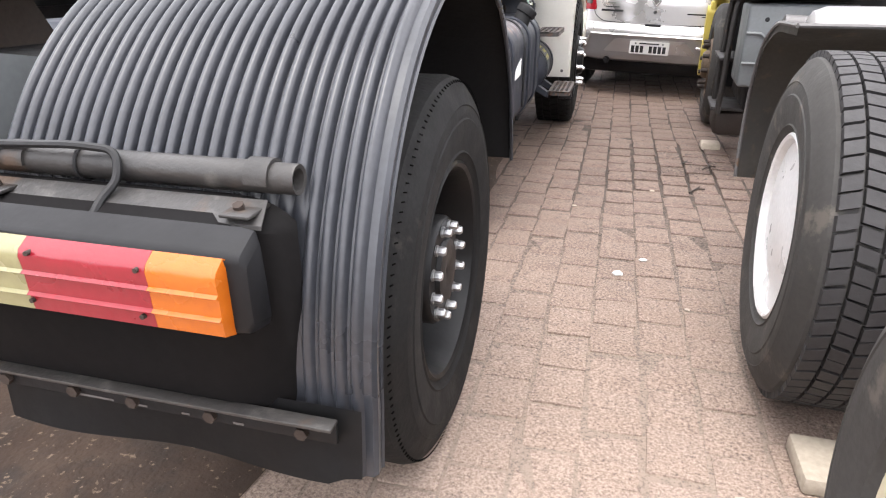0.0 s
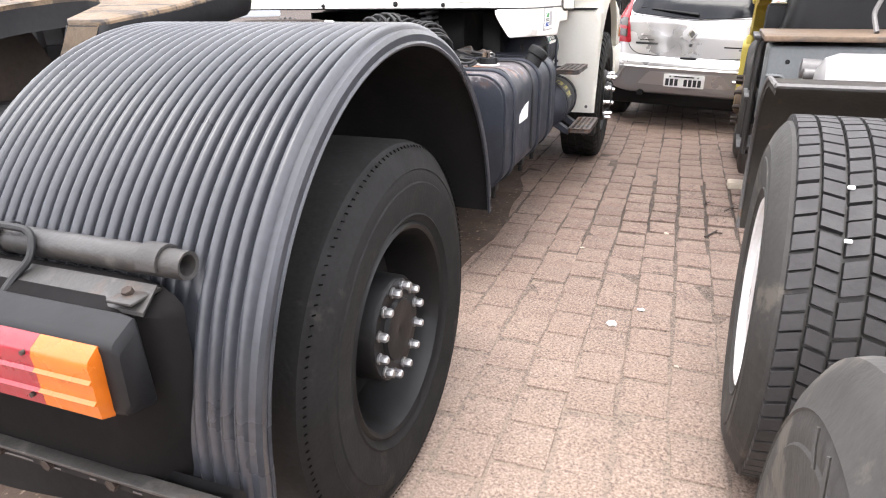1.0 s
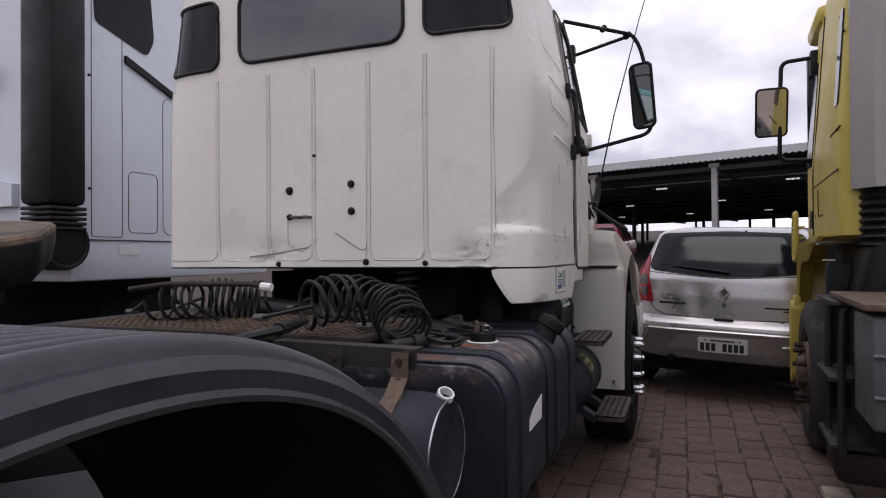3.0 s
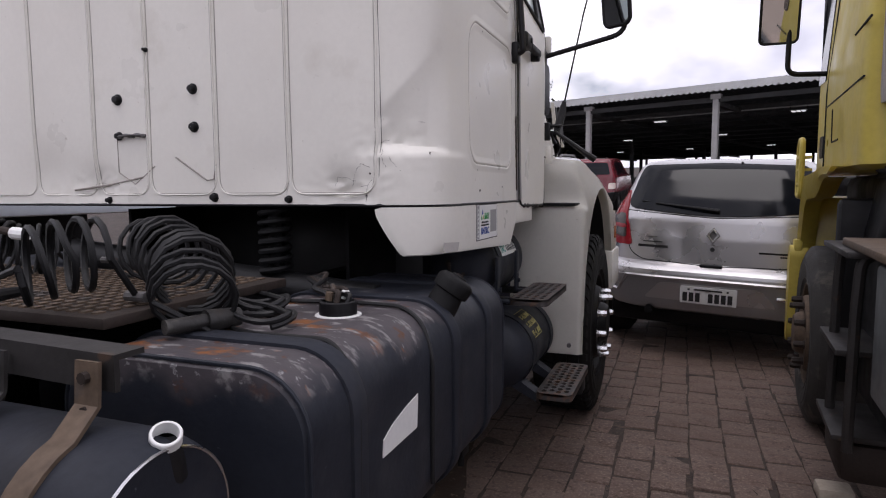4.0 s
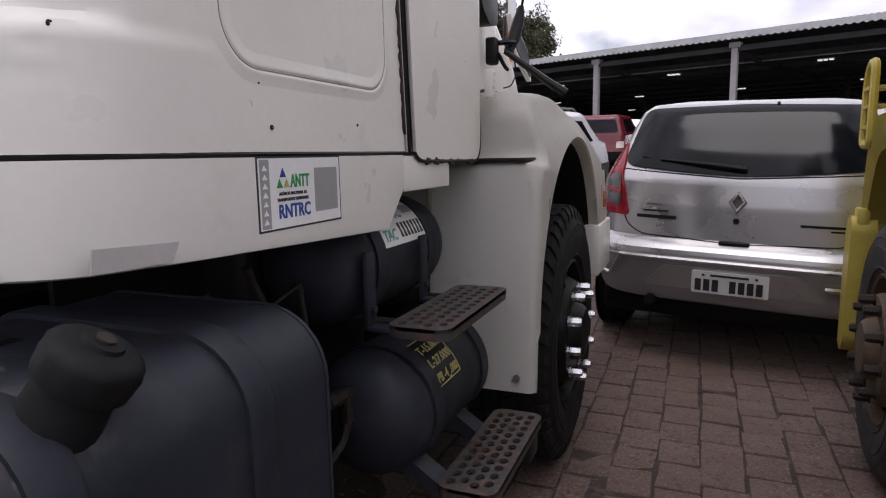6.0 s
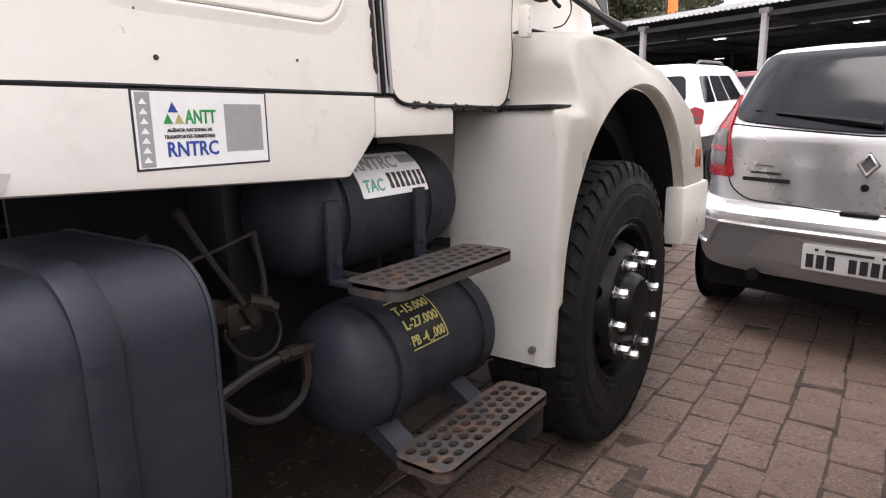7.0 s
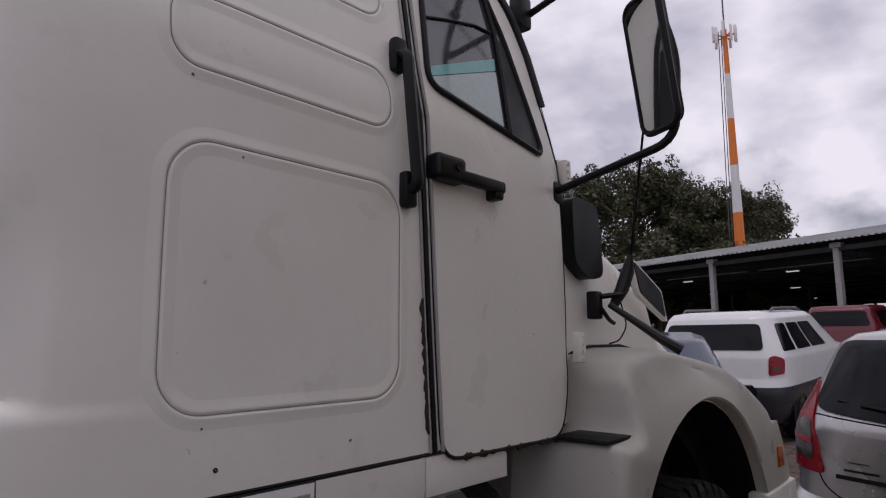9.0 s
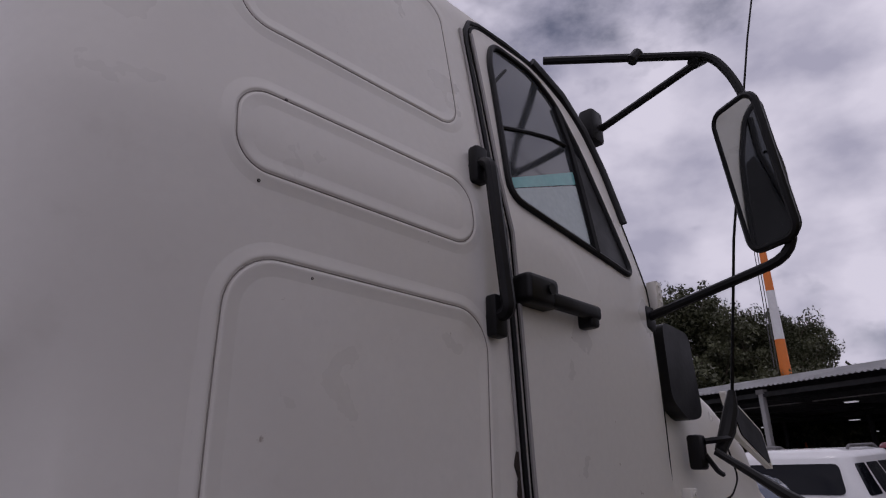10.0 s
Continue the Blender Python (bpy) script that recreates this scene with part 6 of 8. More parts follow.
for y in (4.92, 5.30):
    tank_strap(t2, y, *A2)


def on_tank(T):
    def f(a, y, off=0.0):
        t = a / T[2]
        return Vector((T[0] + (T[2] + off) * math.cos(t), y, T[1] + (T[2] + off) * math.sin(t)))
    return f


def curved_label(e, T, a0, a1, y0, y1, material, rows, mat_line, label):
    """A label bent round a tank, with its rows of writing."""
    bm = bmesh.new()
    patch(bm, lambda y, a, off=0.0: on_tank(T)(a, y, off), fine(rrect(y0, y1, a0, a1, 0.006, 2), 0.02), 4, 0.0015)
    lb = part("label", bm, material, e, label)
    for words, h, ya, yb, am, mt in rows:
        h *= 0.85
        t = am / T[2]
        base = on_tank(T)(am, ya, 0.0022)
        zx = Vector((0, 1, 0))
        up = Vector((-math.sin(t), 0, math.cos(t)))
        nn = Vector((math.cos(t), 0, math.sin(t)))
        m = Matrix.Translation(base) @ Matrix((zx, up, nn)).transposed().to_4x4()
        text(words, h, m, mt, lb, width=yb - ya)
    return lb


curved_label(t1, A1, 0.042, 0.185, 4.965, 5.27, LABEL, [("RNTRC", 0.070, 4.973, 5.145, 0.122, INK_GREY), ("TAC", 0.056, 4.978, 5.055, 0.058, INK_TEAL)], INK, "white registration sticker with black digits")
curved_label(t2, A2, 0.058, 0.205, 4.945, 5.105, BLACK, [("L-27.000", 0.044, 4.957, 5.095, 0.112, INK_YELLOW), ("PB -4_.000", 0.044, 4.957, 5.095, 0.067, INK_YELLOW), ("T-15.000", 0.044, 4.957, 5.095, 0.157, INK_YELLOW)], INK, "black data plate with yellow digits")
bm = bmesh.new()
ro = fine(rrect(4.945, 5.105, 0.058, 0.205, 0.006, 2), 0.02)
tube(bm, [on_tank(A2)(a, y, 0.0015) for y, a in ro], 0.002, 5, closed=True)
part("label_border", bm, INK_YELLOW, t2, "thin yellow border")
# the number on the sticker, as plain bars
f1 = on_tank(A1)
for k in range(8):
    bm = bmesh.new()
    y = 5.082 + 0.0225 * k
    patch(bm, lambda yy, a, off=0.0: f1(a, yy, off), [(y, 0.060), (y + 0.0155, 0.060), (y + 0.0155, 0.106), (y, 0.106)], 1, 0.0026)
    part("printed_bar", bm, INK, t1)
bm = bmesh.new()
patch(bm, lambda yy, a, off=0.0: f1(a, yy, off), [(5.17, 0.135), (5.25, 0.135), (5.25, 0.168), (5.17, 0.168)], 1, 0.0026)
part("printed_bar", bm, INK_GREY, t1)
# drain fitting and pipes at the lower tank
bm = bmesh.new()
cyl(bm, (-0.785, 4.83, 0.690), (-0.78, 4.775, 0.692), 0.019, 12)
cyl(bm, (-0.78, 4.78, 0.692), (-0.78, 4.725, 0.698), 0.014, 12)
cyl(bm, (-0.78, 4.735, 0.697), (-0.78, 4.695, 0.699), 0.019, 6)
cyl(bm, (-0.78, 4.754, 0.692), (-0.78, 4.755, 0.655), 0.014, 12)
cyl(bm, (-0.78, 4.755, 0.660), (-0.78, 4.755, 0.622), 0.017, 6)
part("fitting", bm, FITTING, t2, "rusty brass pipe fitting")
for pts, r, mt in (
    ([(-0.86, 4.50, 1.06), (-0.86, 4.568, 0.942), (-0.86, 4.627, 0.852), (-0.86, 4.661, 0.792)], 0.008, HOSE),
    ([(-0.86, 4.686, 0.99), (-0.86, 4.708, 0.882), (-0.86, 4.706, 0.827)], 0.007, HOSE),
    ([(-0.86, 4.689, 0.821), (-0.86, 4.729, 0.788), (-0.86, 4.751, 0.735), (-0.86, 4.729, 0.688), (-0.86, 4.675, 0.672), (-0.86, 4.62, 0.703), (-0.86, 4.583, 0.766)], 0.0055, HOSE),
    ([(-0.78, 4.70, 0.699), (-0.78, 4.609, 0.691), (-0.78, 4.523, 0.668), (-0.80, 4.44, 0.63)], 0.012, HOSE),
    ([(-0.78, 4.755, 0.625), (-0.78, 4.736, 0.575), (-0.78, 4.662, 0.549), (-0.78, 4.582, 0.574), (-0.78, 4.514, 0.645), (-0.80, 4.45, 0.72)], 0.009, HOSE),
    ([(-0.86, 4.52, 0.948), (-0.86, 4.60, 0.962), (-0.86, 4.688, 0.986)], 0.004, HOSE),
    ([(-0.95, 4.47, 1.0), (-0.92, 4.50, 0.9), (-0.91, 4.56, 0.80), (-0.90, 4.55, 0.66)], 0.010, BLACK_MATT),
    ([(-0.90, 4.60, 0.80), (-0.89, 4.57, 0.70), (-0.89, 4.58, 0.60), (-0.92, 4.56, 0.5)], 0.009, BLACK_MATT),
):
    e = placed("air_line", pts[0], "dark air line between tank and frame", "pipe", "air lines beside the tanks")
    bm = bmesh.new()
    tube(bm, arc_path(pts, 0.06), r, 7)
    part("hose", bm, mt, e)
    for q0, q1 in ((pts[0], pts[1]), (pts[-1], pts[-2])):
        q0, q1 = Vector(q0), Vector(q1)
        bm = bmesh.new()
        cyl(bm, q0, q0 + (q1 - q0).normalized() * 0.030, r * 1.3, 8)
        part("union", bm, FITTING, e)
e = placed("valve_block", (-0.88, 4.5, 0.72), "rusty brown valve block with hose unions", "valve")
bm = bmesh.new()
box(bm, -0.92, -0.86, 4.60, 4.70, 0.745, 0.83, 0.012)
cyl(bm, (-0.86, 4.645, 0.82), (-0.86, 4.668, 0.775), 0.019, 8)
cyl(bm, (-0.87, 4.665, 0.825), (-0.855, 4.715, 0.805), 0.019, 8)
cyl(bm, (-0.87, 4.70, 0.812), (-0.855, 4.735, 0.79), 0.014, 8)
cyl(bm, (-0.88, 4.60, 0.765), (-0.86, 4.655, 0.762), 0.010, 8)
lathe(bm, [(-0.05, 0.001), (-0.05, 0.03), (0.0, 0.034), (0.015, 0.02), (0.015, 0.001)], (-0.88, 4.585, 0.81), "x", 16)
part("block", bm, FITTING, e)


def step(name, x0, x1, y0, y1, z, cols, rows, label):
    """A pressed tread plate with round holes and a folded rim."""
    e = placed(name, ((x0 + x1) / 2, (y0 + y1) / 2, z - 0.05), label, "step", "cab steps")
    bm = bmesh.new()
    o = rrect(x0, x1, y0, y1, 0.035, 5)
    oo = fine(o, 0.05)
    outer = [bm.verts.new((a, b, z)) for a, b in oo]
    es = [bm.edges.new((outer[i], outer[(i + 1) % len(outer)])) for i in range(len(outer))]
    dx, dy = (x1 - x0 - 0.03) / cols, (y1 - y0 - 0.05) / rows
    for i in range(cols):
        for j in range(rows):
            cx = x0 + 0.015 + dx * (i + 0.5)
            cy = y0 + 0.025 + dy * (j + 0.5 + (0.25 if i % 2 else -0.25) * 0.8)
            h = [bm.verts.new((cx + 0.0125 * math.cos(t), cy + 0.0165 * math.sin(t), z)) for t in [2 * math.pi * k / 10 for k in range(10)]]
            es += [bm.edges.new((h[k], h[(k + 1) % 10])) for k in range(10)]
    bmesh.ops.triangle_fill(bm, edges=es, use_beauty=True)
    r = bmesh.ops.extrude_face_region(bm, geom=bm.faces[:])
    for v in r["geom"]:
        if isinstance(v, bmesh.types.BMVert):
            v.co.z -= 0.010
    part("tread_plate", bm, STEP, e)
    bm = bmesh.new()
    loft(bm, [[Vector((a, b, z - d)) if k == 1 else Vector(((x0 + x1) / 2 + (a - (x0 + x1) / 2) * k, (y0 + y1) / 2 + (b - (y0 + y1) / 2) * k, z - d)) for a, b in oo] for d, k in ((0.0, 1.0), (0.03, 1.0), (0.03, 0.97), (0.005, 0.97))], caps=False)
    part("rim", bm, STEP, e)
    return e


s1 = step("cab_step", -0.685, -0.515, 4.79, 5.315, 0.872, 4, 11, "grey perforated upper cab step with rusty holes")
s2 = step("cab_step", -0.565, -0.405, 4.805, 5.335, 0.457, 4, 11, "grey perforated lower cab step with rusty holes")
for y in (4.88, 5.20):
    bm = bmesh.new()
    box(bm, -0.95, -0.66, y - 0.02, y + 0.02, 0.83, 0.862, 0.004)
    part("bracket", bm, DARK_METAL, s1)
    bm = bmesh.new()
    slab(bm, [(-0.80, 0.52), (-0.74, 0.55), (-0.57, 0.44), (-0.57, 0.40)], lambda a, b: Vector((a, y - 0.035, b)), lambda a, b: Vector((a, y + 0.035, b)))
    part("bracket", bm, GREY_METAL, s2)
for y in (4.83, 5.17):
    bm = bmesh.new()
    box(bm, -0.752, -0.738, y - 0.022, y + 0.022, 0.845, 1.05, 0.003)
    box(bm, -0.752, -0.68, y - 0.022, y + 0.022, 0.845, 0.858, 0.003)
    cyl(bm, (-0.738, y, 0.90), (-0.728, y, 0.90), 0.011, 6)
    part("hanger", bm, GREY_METAL, s1)
bm = bmesh.new()
box(bm, -0.52, -0.42, 5.22, 5.33, 0.33, 0.43, 0.01)
part("rubber_flap", bm, BLACK_MATT, s2)

# ---------------------------------------------------------------- sticker on the skirt
SX = -0.6845
stk = placed("registration_sticker", (SX, 4.47, 1.16), "white transport registration sticker with black border on the skirt", "sticker")


def flat_slab(name, o, material, parent, x0, x1):
    bm = bmesh.new()
    slab(bm, o, lambda a, b: Vector((x0, a, b)), lambda a, b: Vector((x1, a, b)))
    return part(name, bm, material, parent, smooth=False)


Y0, Y1, Z0, Z1 = 4.334, 4.608, 1.158, 1.294
flat_slab("backing", [(Y0, Z0), (Y1, Z0), (Y1, Z1), (Y0, Z1)], INK, stk, SX - 0.003, SX)
flat_slab("paper", [(Y0 + 0.004, Z0 + 0.004), (Y1 - 0.004, Z0 + 0.004), (Y1 - 0.004, Z1 - 0.004), (Y0 + 0.004, Z1 - 0.004)], LABEL, stk, SX, SX + 0.0006)
flat_slab("grey_band", [(Y0 + 0.008, Z0 + 0.006), (Y0 + 0.034, Z0 + 0.006), (Y0 + 0.034, Z1 - 0.006), (Y0 + 0.008, Z1 - 0.006)], INK_GREY, stk, SX + 0.0006, SX + 0.001)
TM = Matrix(((0, 0, 1), (1, 0, 0), (0, 1, 0))).to_4x4()


def on_skirt(words, size, y, z, material, width=None, x=SX + 0.0012):
    return text(words, size, Matrix.Translation((x, y, z)) @ TM, material, stk, width=width)


on_skirt("ANTT", 0.034, Y0 + 0.096, Z0 + 0.078, INK_GREEN, 0.062)
on_skirt("RNTRC", 0.036, Y0 + 0.056, Z0 + 0.022, INK_BLUE, 0.10)
on_skirt("AGÊNCIA NACIONAL DE", 0.0085, Y0 + 0.060, Z0 + 0.064, INK, 0.088)
on_skirt("TRANSPORTES TERRESTRES", 0.0085, Y0 + 0.053, Z0 + 0.053, INK, 0.10)
for o, mt in (([(0.054, 0.078), (0.072, 0.078), (0.063, 0.095)], INK_GREEN), ([(0.075, 0.078), (0.093, 0.078), (0.084, 0.095)], INK_YELLOW), ([(0.064, 0.097), (0.083, 0.097), (0.073, 0.115)], INK_BLUE)):
    flat_slab("emblem_triangle", [(Y0 + a, Z0 + b) for a, b in o], mt, stk, SX + 0.0007, SX + 0.0013)
for k in range(7):
    flat_slab("small_triangle", [(Y0 + 0.013, Z0 + 0.014 + 0.016 * k), (Y0 + 0.028, Z0 + 0.014 + 0.016 * k), (Y0 + 0.0205, Z0 + 0.024 + 0.016 * k)], LABEL, stk, SX + 0.001, SX + 0.0014)
flat_slab("grey_square", [(Y1 - 0.098, Z0 + 0.025), (Y1 - 0.014, Z0 + 0.025), (Y1 - 0.014, Z1 - 0.024), (Y1 - 0.098, Z1 - 0.024)], INK_GREY, stk, SX + 0.0006, SX + 0.001)


# ---------------------------------------------------------------- the yellow truck, in its own space (x right, y ahead)
yt = thing("yellow_truck", pose(0.42, 2.05, 0, 0, 0, -3.7), "yellow forward-control truck with worn rear tyres on paving stones", "truck")
yw = rear_wheel(yt, 0.012, 0.02, 0.525, -1, 0.508, 0.285, 0.29, RUBBER_G, RIM_WHITE, hub=False)
bm = bmesh.new()
lug_rows(bm, 0.035, 0.26, 0.02, 0.525, 0.508, -1, 74, 5, 0.016, 0.30, gap=0.13)
part("tread", bm, TREAD, yw)
bm = bmesh.new()
lathe(bm, tyre_profile(0.515, 0.285, 0.28, -1), (0.35, 0.02, 0.525), seg=64)
part("inner_tyre", bm, RUBBER_G, yw)
bm = bmesh.new()
lathe(bm, [(0.03, 0.262), (0.035, 0.20), (0.02, 0.15), (0.02, 0.001)], (0.0, 0.02, 0.525), "x", 40)
part("wheel_disc", bm, RIM_WHITE, yw)
for yy, zz in ((-0.40, 0.86), (-0.30, 0.955)):
    bm = bmesh.new()
    r = 0.526
    a = math.atan2(zz - 0.525, yy - 0.02)
    c = Vector((0.145, 0.02 + r * math.cos(a), 0.525 + r * math.sin(a)))
    box(bm, c.x - 0.008, c.x + 0.008, c.y - 0.006, c.y + 0.006, c.z - 0.004, c.z + 0.004, 0.003)
    part("chalk_mark", bm, LABEL, yw, "white chalk dab on the tread")
yw2 = rear_wheel(yt, 0.012, -1.405, 0.52, -1, 0.52, 0.285, 0.29, RUBBER_G, RIM_BEIGE, hub=False)
bm = bmesh.new()
lathe(bm, [(0.07, 0.255), (0.075, 0.20), (0.06, 0.15), (0.0, 0.13), (-0.02, 0.10), (-0.02, 0.001)], (0.0, -1.405, 0.52), "x", 40)
part("wheel_disc", bm, RIM_BEIGE, yw2)
bm = bmesh.new()
lathe(bm, tyre_profile(0.52, 0.285, 0.28, -1), (0.35, -1.405, 0.52), seg=64)
part("inner_tyre", bm, RUBBER_G, yw2)
bm = bmesh.new()
for k in range(9):
    t = radians(140 - 8 * k)
    p = Vector((-0.0165, -1.405 + 0.41 * math.cos(t), 0.52 + 0.41 * math.sin(t)))
    q = Vector((-0.0165, -1.405 + 0.45 * math.cos(t - 0.02), 0.52 + 0.45 * math.sin(t - 0.02)))
    tube(bm, [p, p.lerp(q, 0.5) + Vector((0, 0.006 * (k % 3 - 1), 0)), q], 0.0022, 4)
part("moulded_mark", bm, RUBBER_G, yw2)["kind"] = "stuff"
stone = placed("wheel_chock", (0.50, 1.60, 0), "pale chamfered stone block wedged under the truck tyre", "chock")
bm = bmesh.new()
box(bm, 0.46, 0.66, 1.47, 1.66, 0.0, 0.055, 0.012, Matrix.Translation((0.02, 0.02, 0)))
part("block", bm, STONE, stone)
# front quarter mudguard
bm = bmesh.new()
gl = arc_path([(0, 0.24, 1.10), (0, 0.66, 1.085), (0, 0.93, 0.98), (0, 1.06, 0.78), (0, 1.05, 0.55), (0, 1.0, 0.40)], 0.25, 6)
loft(bm, [[Vector((-0.005, p.y, p.z - 0.03)), Vector((-0.005, p.y, p.z)), Vector((0.62, p.y, p.z))] for p in gl], closed=False)
bmesh.ops.solidify(bm, geom=bm.faces[:], thickness=0.005)
part("rear_mudguard", bm, DUSTY, yt, "dusty grey sheet mudguard")
bm = bmesh.new()
tube(bm, [Vector((-0.006, p.y, p.z)) for p in gl], 0.008, 6)
tube(bm, [Vector((x, 0.24, 1.10)) for x in (-0.006, 0.3, 0.62)], 0.008, 6)
part("rolled_edge", bm, STEEL, yt)
# chassis, battery box, rusty plate, silver vessel
for x in (0.72, 1.56):
    bm = bmesh.new()
    box(bm, x - 0.04, x + 0.04, -2.2, 4.6, 0.72, 1.0, 0.01)
    part("chassis_rail", bm, DARK_METAL, yt)
bm = bmesh.new()
box(bm, 0.6, 1.7, -0.15, 0.18, 0.42, 0.6, 0.05)
part("axle", bm, DARK_METAL, yt)
bm = bmesh.new()
box(bm, 0.055, 0.62, 2.2, 2.62, 0.62, 1.09, 0.02, None, 3)
bx = part("battery_box", bm, BOX_GREY, yt, "grey ribbed box with round holes")
for k in range(4):
    bm = bmesh.new()
    lathe(bm, [(0.0, 0.013), (-0.001, 0.001)], (0.158 + 0.092 * k, 2.198, 1.005), "y", 14)
    part("hole", bm, BLACK, bx)
for z in (0.93, 0.76):
    bm = bmesh.new()
    tube(bm, arc_path([(0.06, 2.195, z), (0.14, 2.19, z), (0.17, 2.19, z - 0.035), (0.62, 2.19, z - 0.035)], 0.02), 0.01, 6)
    part("rib", bm, BOX_GREY, bx)
bm = bmesh.new()
box(bm, 0.02, 0.75, 2.15, 3.1, 1.115, 1.145, 0.006)
part("tread_plate", bm, RUST, yt, "rusty walking plate")
bm = bmesh.new()
lathe(bm, [(0.22, 0.001), (0.225, 0.08), (0.25, 0.13), (0.30, 0.15), (0.85, 0.15), (0.90, 0.1)], (0, 1.45, 0.96), "x", 28)
part("air_vessel", bm, BUMPER, yt, "silver round air vessel")
bm = bmesh.new()
cyl(bm, (0.19, 1.6, 1.0), (0.24, 1.6, 1.0), 0.03, 12)
cyl(bm, (0.2, 1.9, 1.0), (0.6, 1.9, 0.98), 0.05, 12)
part("valve", bm, STEEL, yt)
# steps
for y in (2.82, 3.28):
    bm = bmesh.new()
    tube(bm, arc_path([(0.22, y, 1.10), (0.045, y, 1.10), (0.035, y, 0.9), (0.03, y, 0.34)], 0.06), 0.02, 8)
    part("step_post", bm, LADDER, yt)
for z, x1 in ((1.10, 0.3), (0.70, 0.2), (0.355, 0.2)):
    bm = bmesh.new()
    box(bm, -0.01, x1, 2.92 if z < 1 else 2.78, 3.40, z - 0.012, z + 0.012, 0.004)
    part("step", bm, LADDER, yt, "worn steel step plate")
bm = bmesh.new()
box(bm, 0.02, 0.30, 2.95, 3.35, 0.15, 0.33, 0.05)
part("spring_shackle", bm, RUST_DARK, yt)
bm = bmesh.new()
box(bm, 0.16, 0.22, 2.6, 3.5, 0.40, 1.08, 0.02)
part("inner_panel", bm, DARK_METAL, yt)
bm = bmesh.new()
box(bm, 0.06, 0.45, 3.50, 3.62, 0.42, 1.30, 0.03)
part("splash_guard", bm, DARK_METAL, yt)
st2 = placed("chock_stone", (0.64, 5.2, 0), "small grey stone lying under the yellow truck", "stone")
bm = bmesh.new()
box(bm, 0.60, 0.74, 5.14, 5.26, 0, 0.06, 0.015)
part("block", bm, STONE, st2)
# front wheel
fw2 = front_wheel(yt, 0.02, 4.22, 0.51, -1, 0.51, 0.295, 0.27, RUBBER_G, RUST, mn=RUST_DARK)


# cab: side x = XL, back y = YB
def y_ring(z, grow=0.0):
    lean = 0.0 if z < 2.0 else 0.07 * (z - 2.0)
    o = rrect(0.09 + lean - grow, 2.42 - lean + grow, 3.25 - grow, 4.86 + grow - max(0, z - 1.9) * 0.16, 0.10, 5)
    return [Vector((a, b, z)) for a, b in o]


bm = bmesh.new()
loft(bm, [y_ring(1.43, -0.03), y_ring(1.45)] + [y_ring(1.6 + 0.1 * i) for i in range(16)] + [y_ring(3.2, -0.05), y_ring(3.26, -0.2)])
yc = part("cab", bm, YELLOW, yt)


def yside(y, z, off=0.0):
    return Vector((0.09 + (0.0 if z < 2.0 else 0.07 * (z - 2.0)) - off, y, z))


for pts, r in (([(4.41, 1.46), (4.40, 1.9), (4.30, 2.3), (4.24, 3.0)], 0.007), ([(4.41, 1.82), (3.27, 1.82)], 0.005), ([(3.9, 1.60), (4.12, 1.60), (4.14, 1.78)], 0.006), ([(3.2, 2.05), (3.55, 2.05)], 0.006), ([(3.3, 2.6), (3.5, 2.75)], 0.006)):
    bm = bmesh.new()
    tube(bm, [yside(y, z, 0.0) for y, z in pts], r, 6)
    part("panel_gap", bm, DARK_METAL, yc)
bm = bmesh.new()
patch(bm, yside, fine(rpoly([(4.46, 1.98), (4.45, 2.75), (4.64, 2.75), (4.80, 2.0)], 0.04), 0.1), 3, 0.006)
part("side_window", bm, GLASS, yc, "dark side window")
bm = bmesh.new()
patch(bm, yside, fine(rrect(3.33, 3.46, 2.20, 2.75, 0.03), 0.1), 3, 0.006)
part("rear_quarter_window", bm, GLASS, yc)
bm = bmesh.new()
patch(bm, yside, fine(rrect(4.44, 4.58, 1.53, 1.66, 0.03), 0.05), 3, 0.008)
part("handle_recess", bm, BLACK, yc)
bm = bmesh.new()
box(bm, 0.10, 2.3, 4.80, 4.87, 1.95, 2.9, 0.03)
part("windscreen", bm, GLASS, yc)
bm = bmesh.new()
box(bm, 0.12, 2.35, 4.35, 4.98, 3.0, 3.14, 0.05)
part("sun_visor", bm, YELLOW, yc)
# wheel arch and front corner
bm = bmesh.new()
ar = arc_path([(0, 3.55, 1.40), (0, 3.75, 1.40), (0, 4.0, 1.30), (0, 4.55, 1.28), (0, 4.72, 1.0), (0, 4.76, 0.6), (0, 4.74, 0.34)], 0.12, 4)
out2 = arc_path([(0, 3.45, 1.45), (0, 3.8, 1.46), (0, 4.1, 1.44), (0, 4.72, 1.42), (0, 4.82, 1.2), (0, 4.85, 0.6), (0, 4.83, 0.32)], 0.12, 4)
loft(bm, [[Vector((0.10, a.y, a.z)), Vector((0.015, a.y, a.z)), Vector((0.0, *a.lerp(b, 0.3).yz)), Vector((0.01, *b.yz)), Vector((0.12, *b.yz))] for a, b in zip(ar, out2)], closed=False)
bmesh.ops.solidify(bm, geom=bm.faces[:], thickness=0.006)
part("wheel_arch", bm, YELLOW, yt, "yellow plastic wheel arch")
bm = bmesh.new()
box(bm, -0.02, 0.03, 4.70, 4.80, 0.92, 1.02, 0.01)
part("clip", bm, YELLOW, yt)
bm = bmesh.new()
o = rpoly([(4.68, 1.30), (4.68, 1.66), (4.80, 1.66), (4.86, 1.58), (4.86, 1.30)], 0.04)
tube(bm, [Vector((0.0, a, b)) for a, b in o], 0.018, 8, closed=True)
for z in (1.38, 1.47, 1.55):
    box(bm, -0.015, 0.06, 4.69, 4.85, z - 0.008, z + 0.008)
part("step_recess", bm, YELLOW, yt)
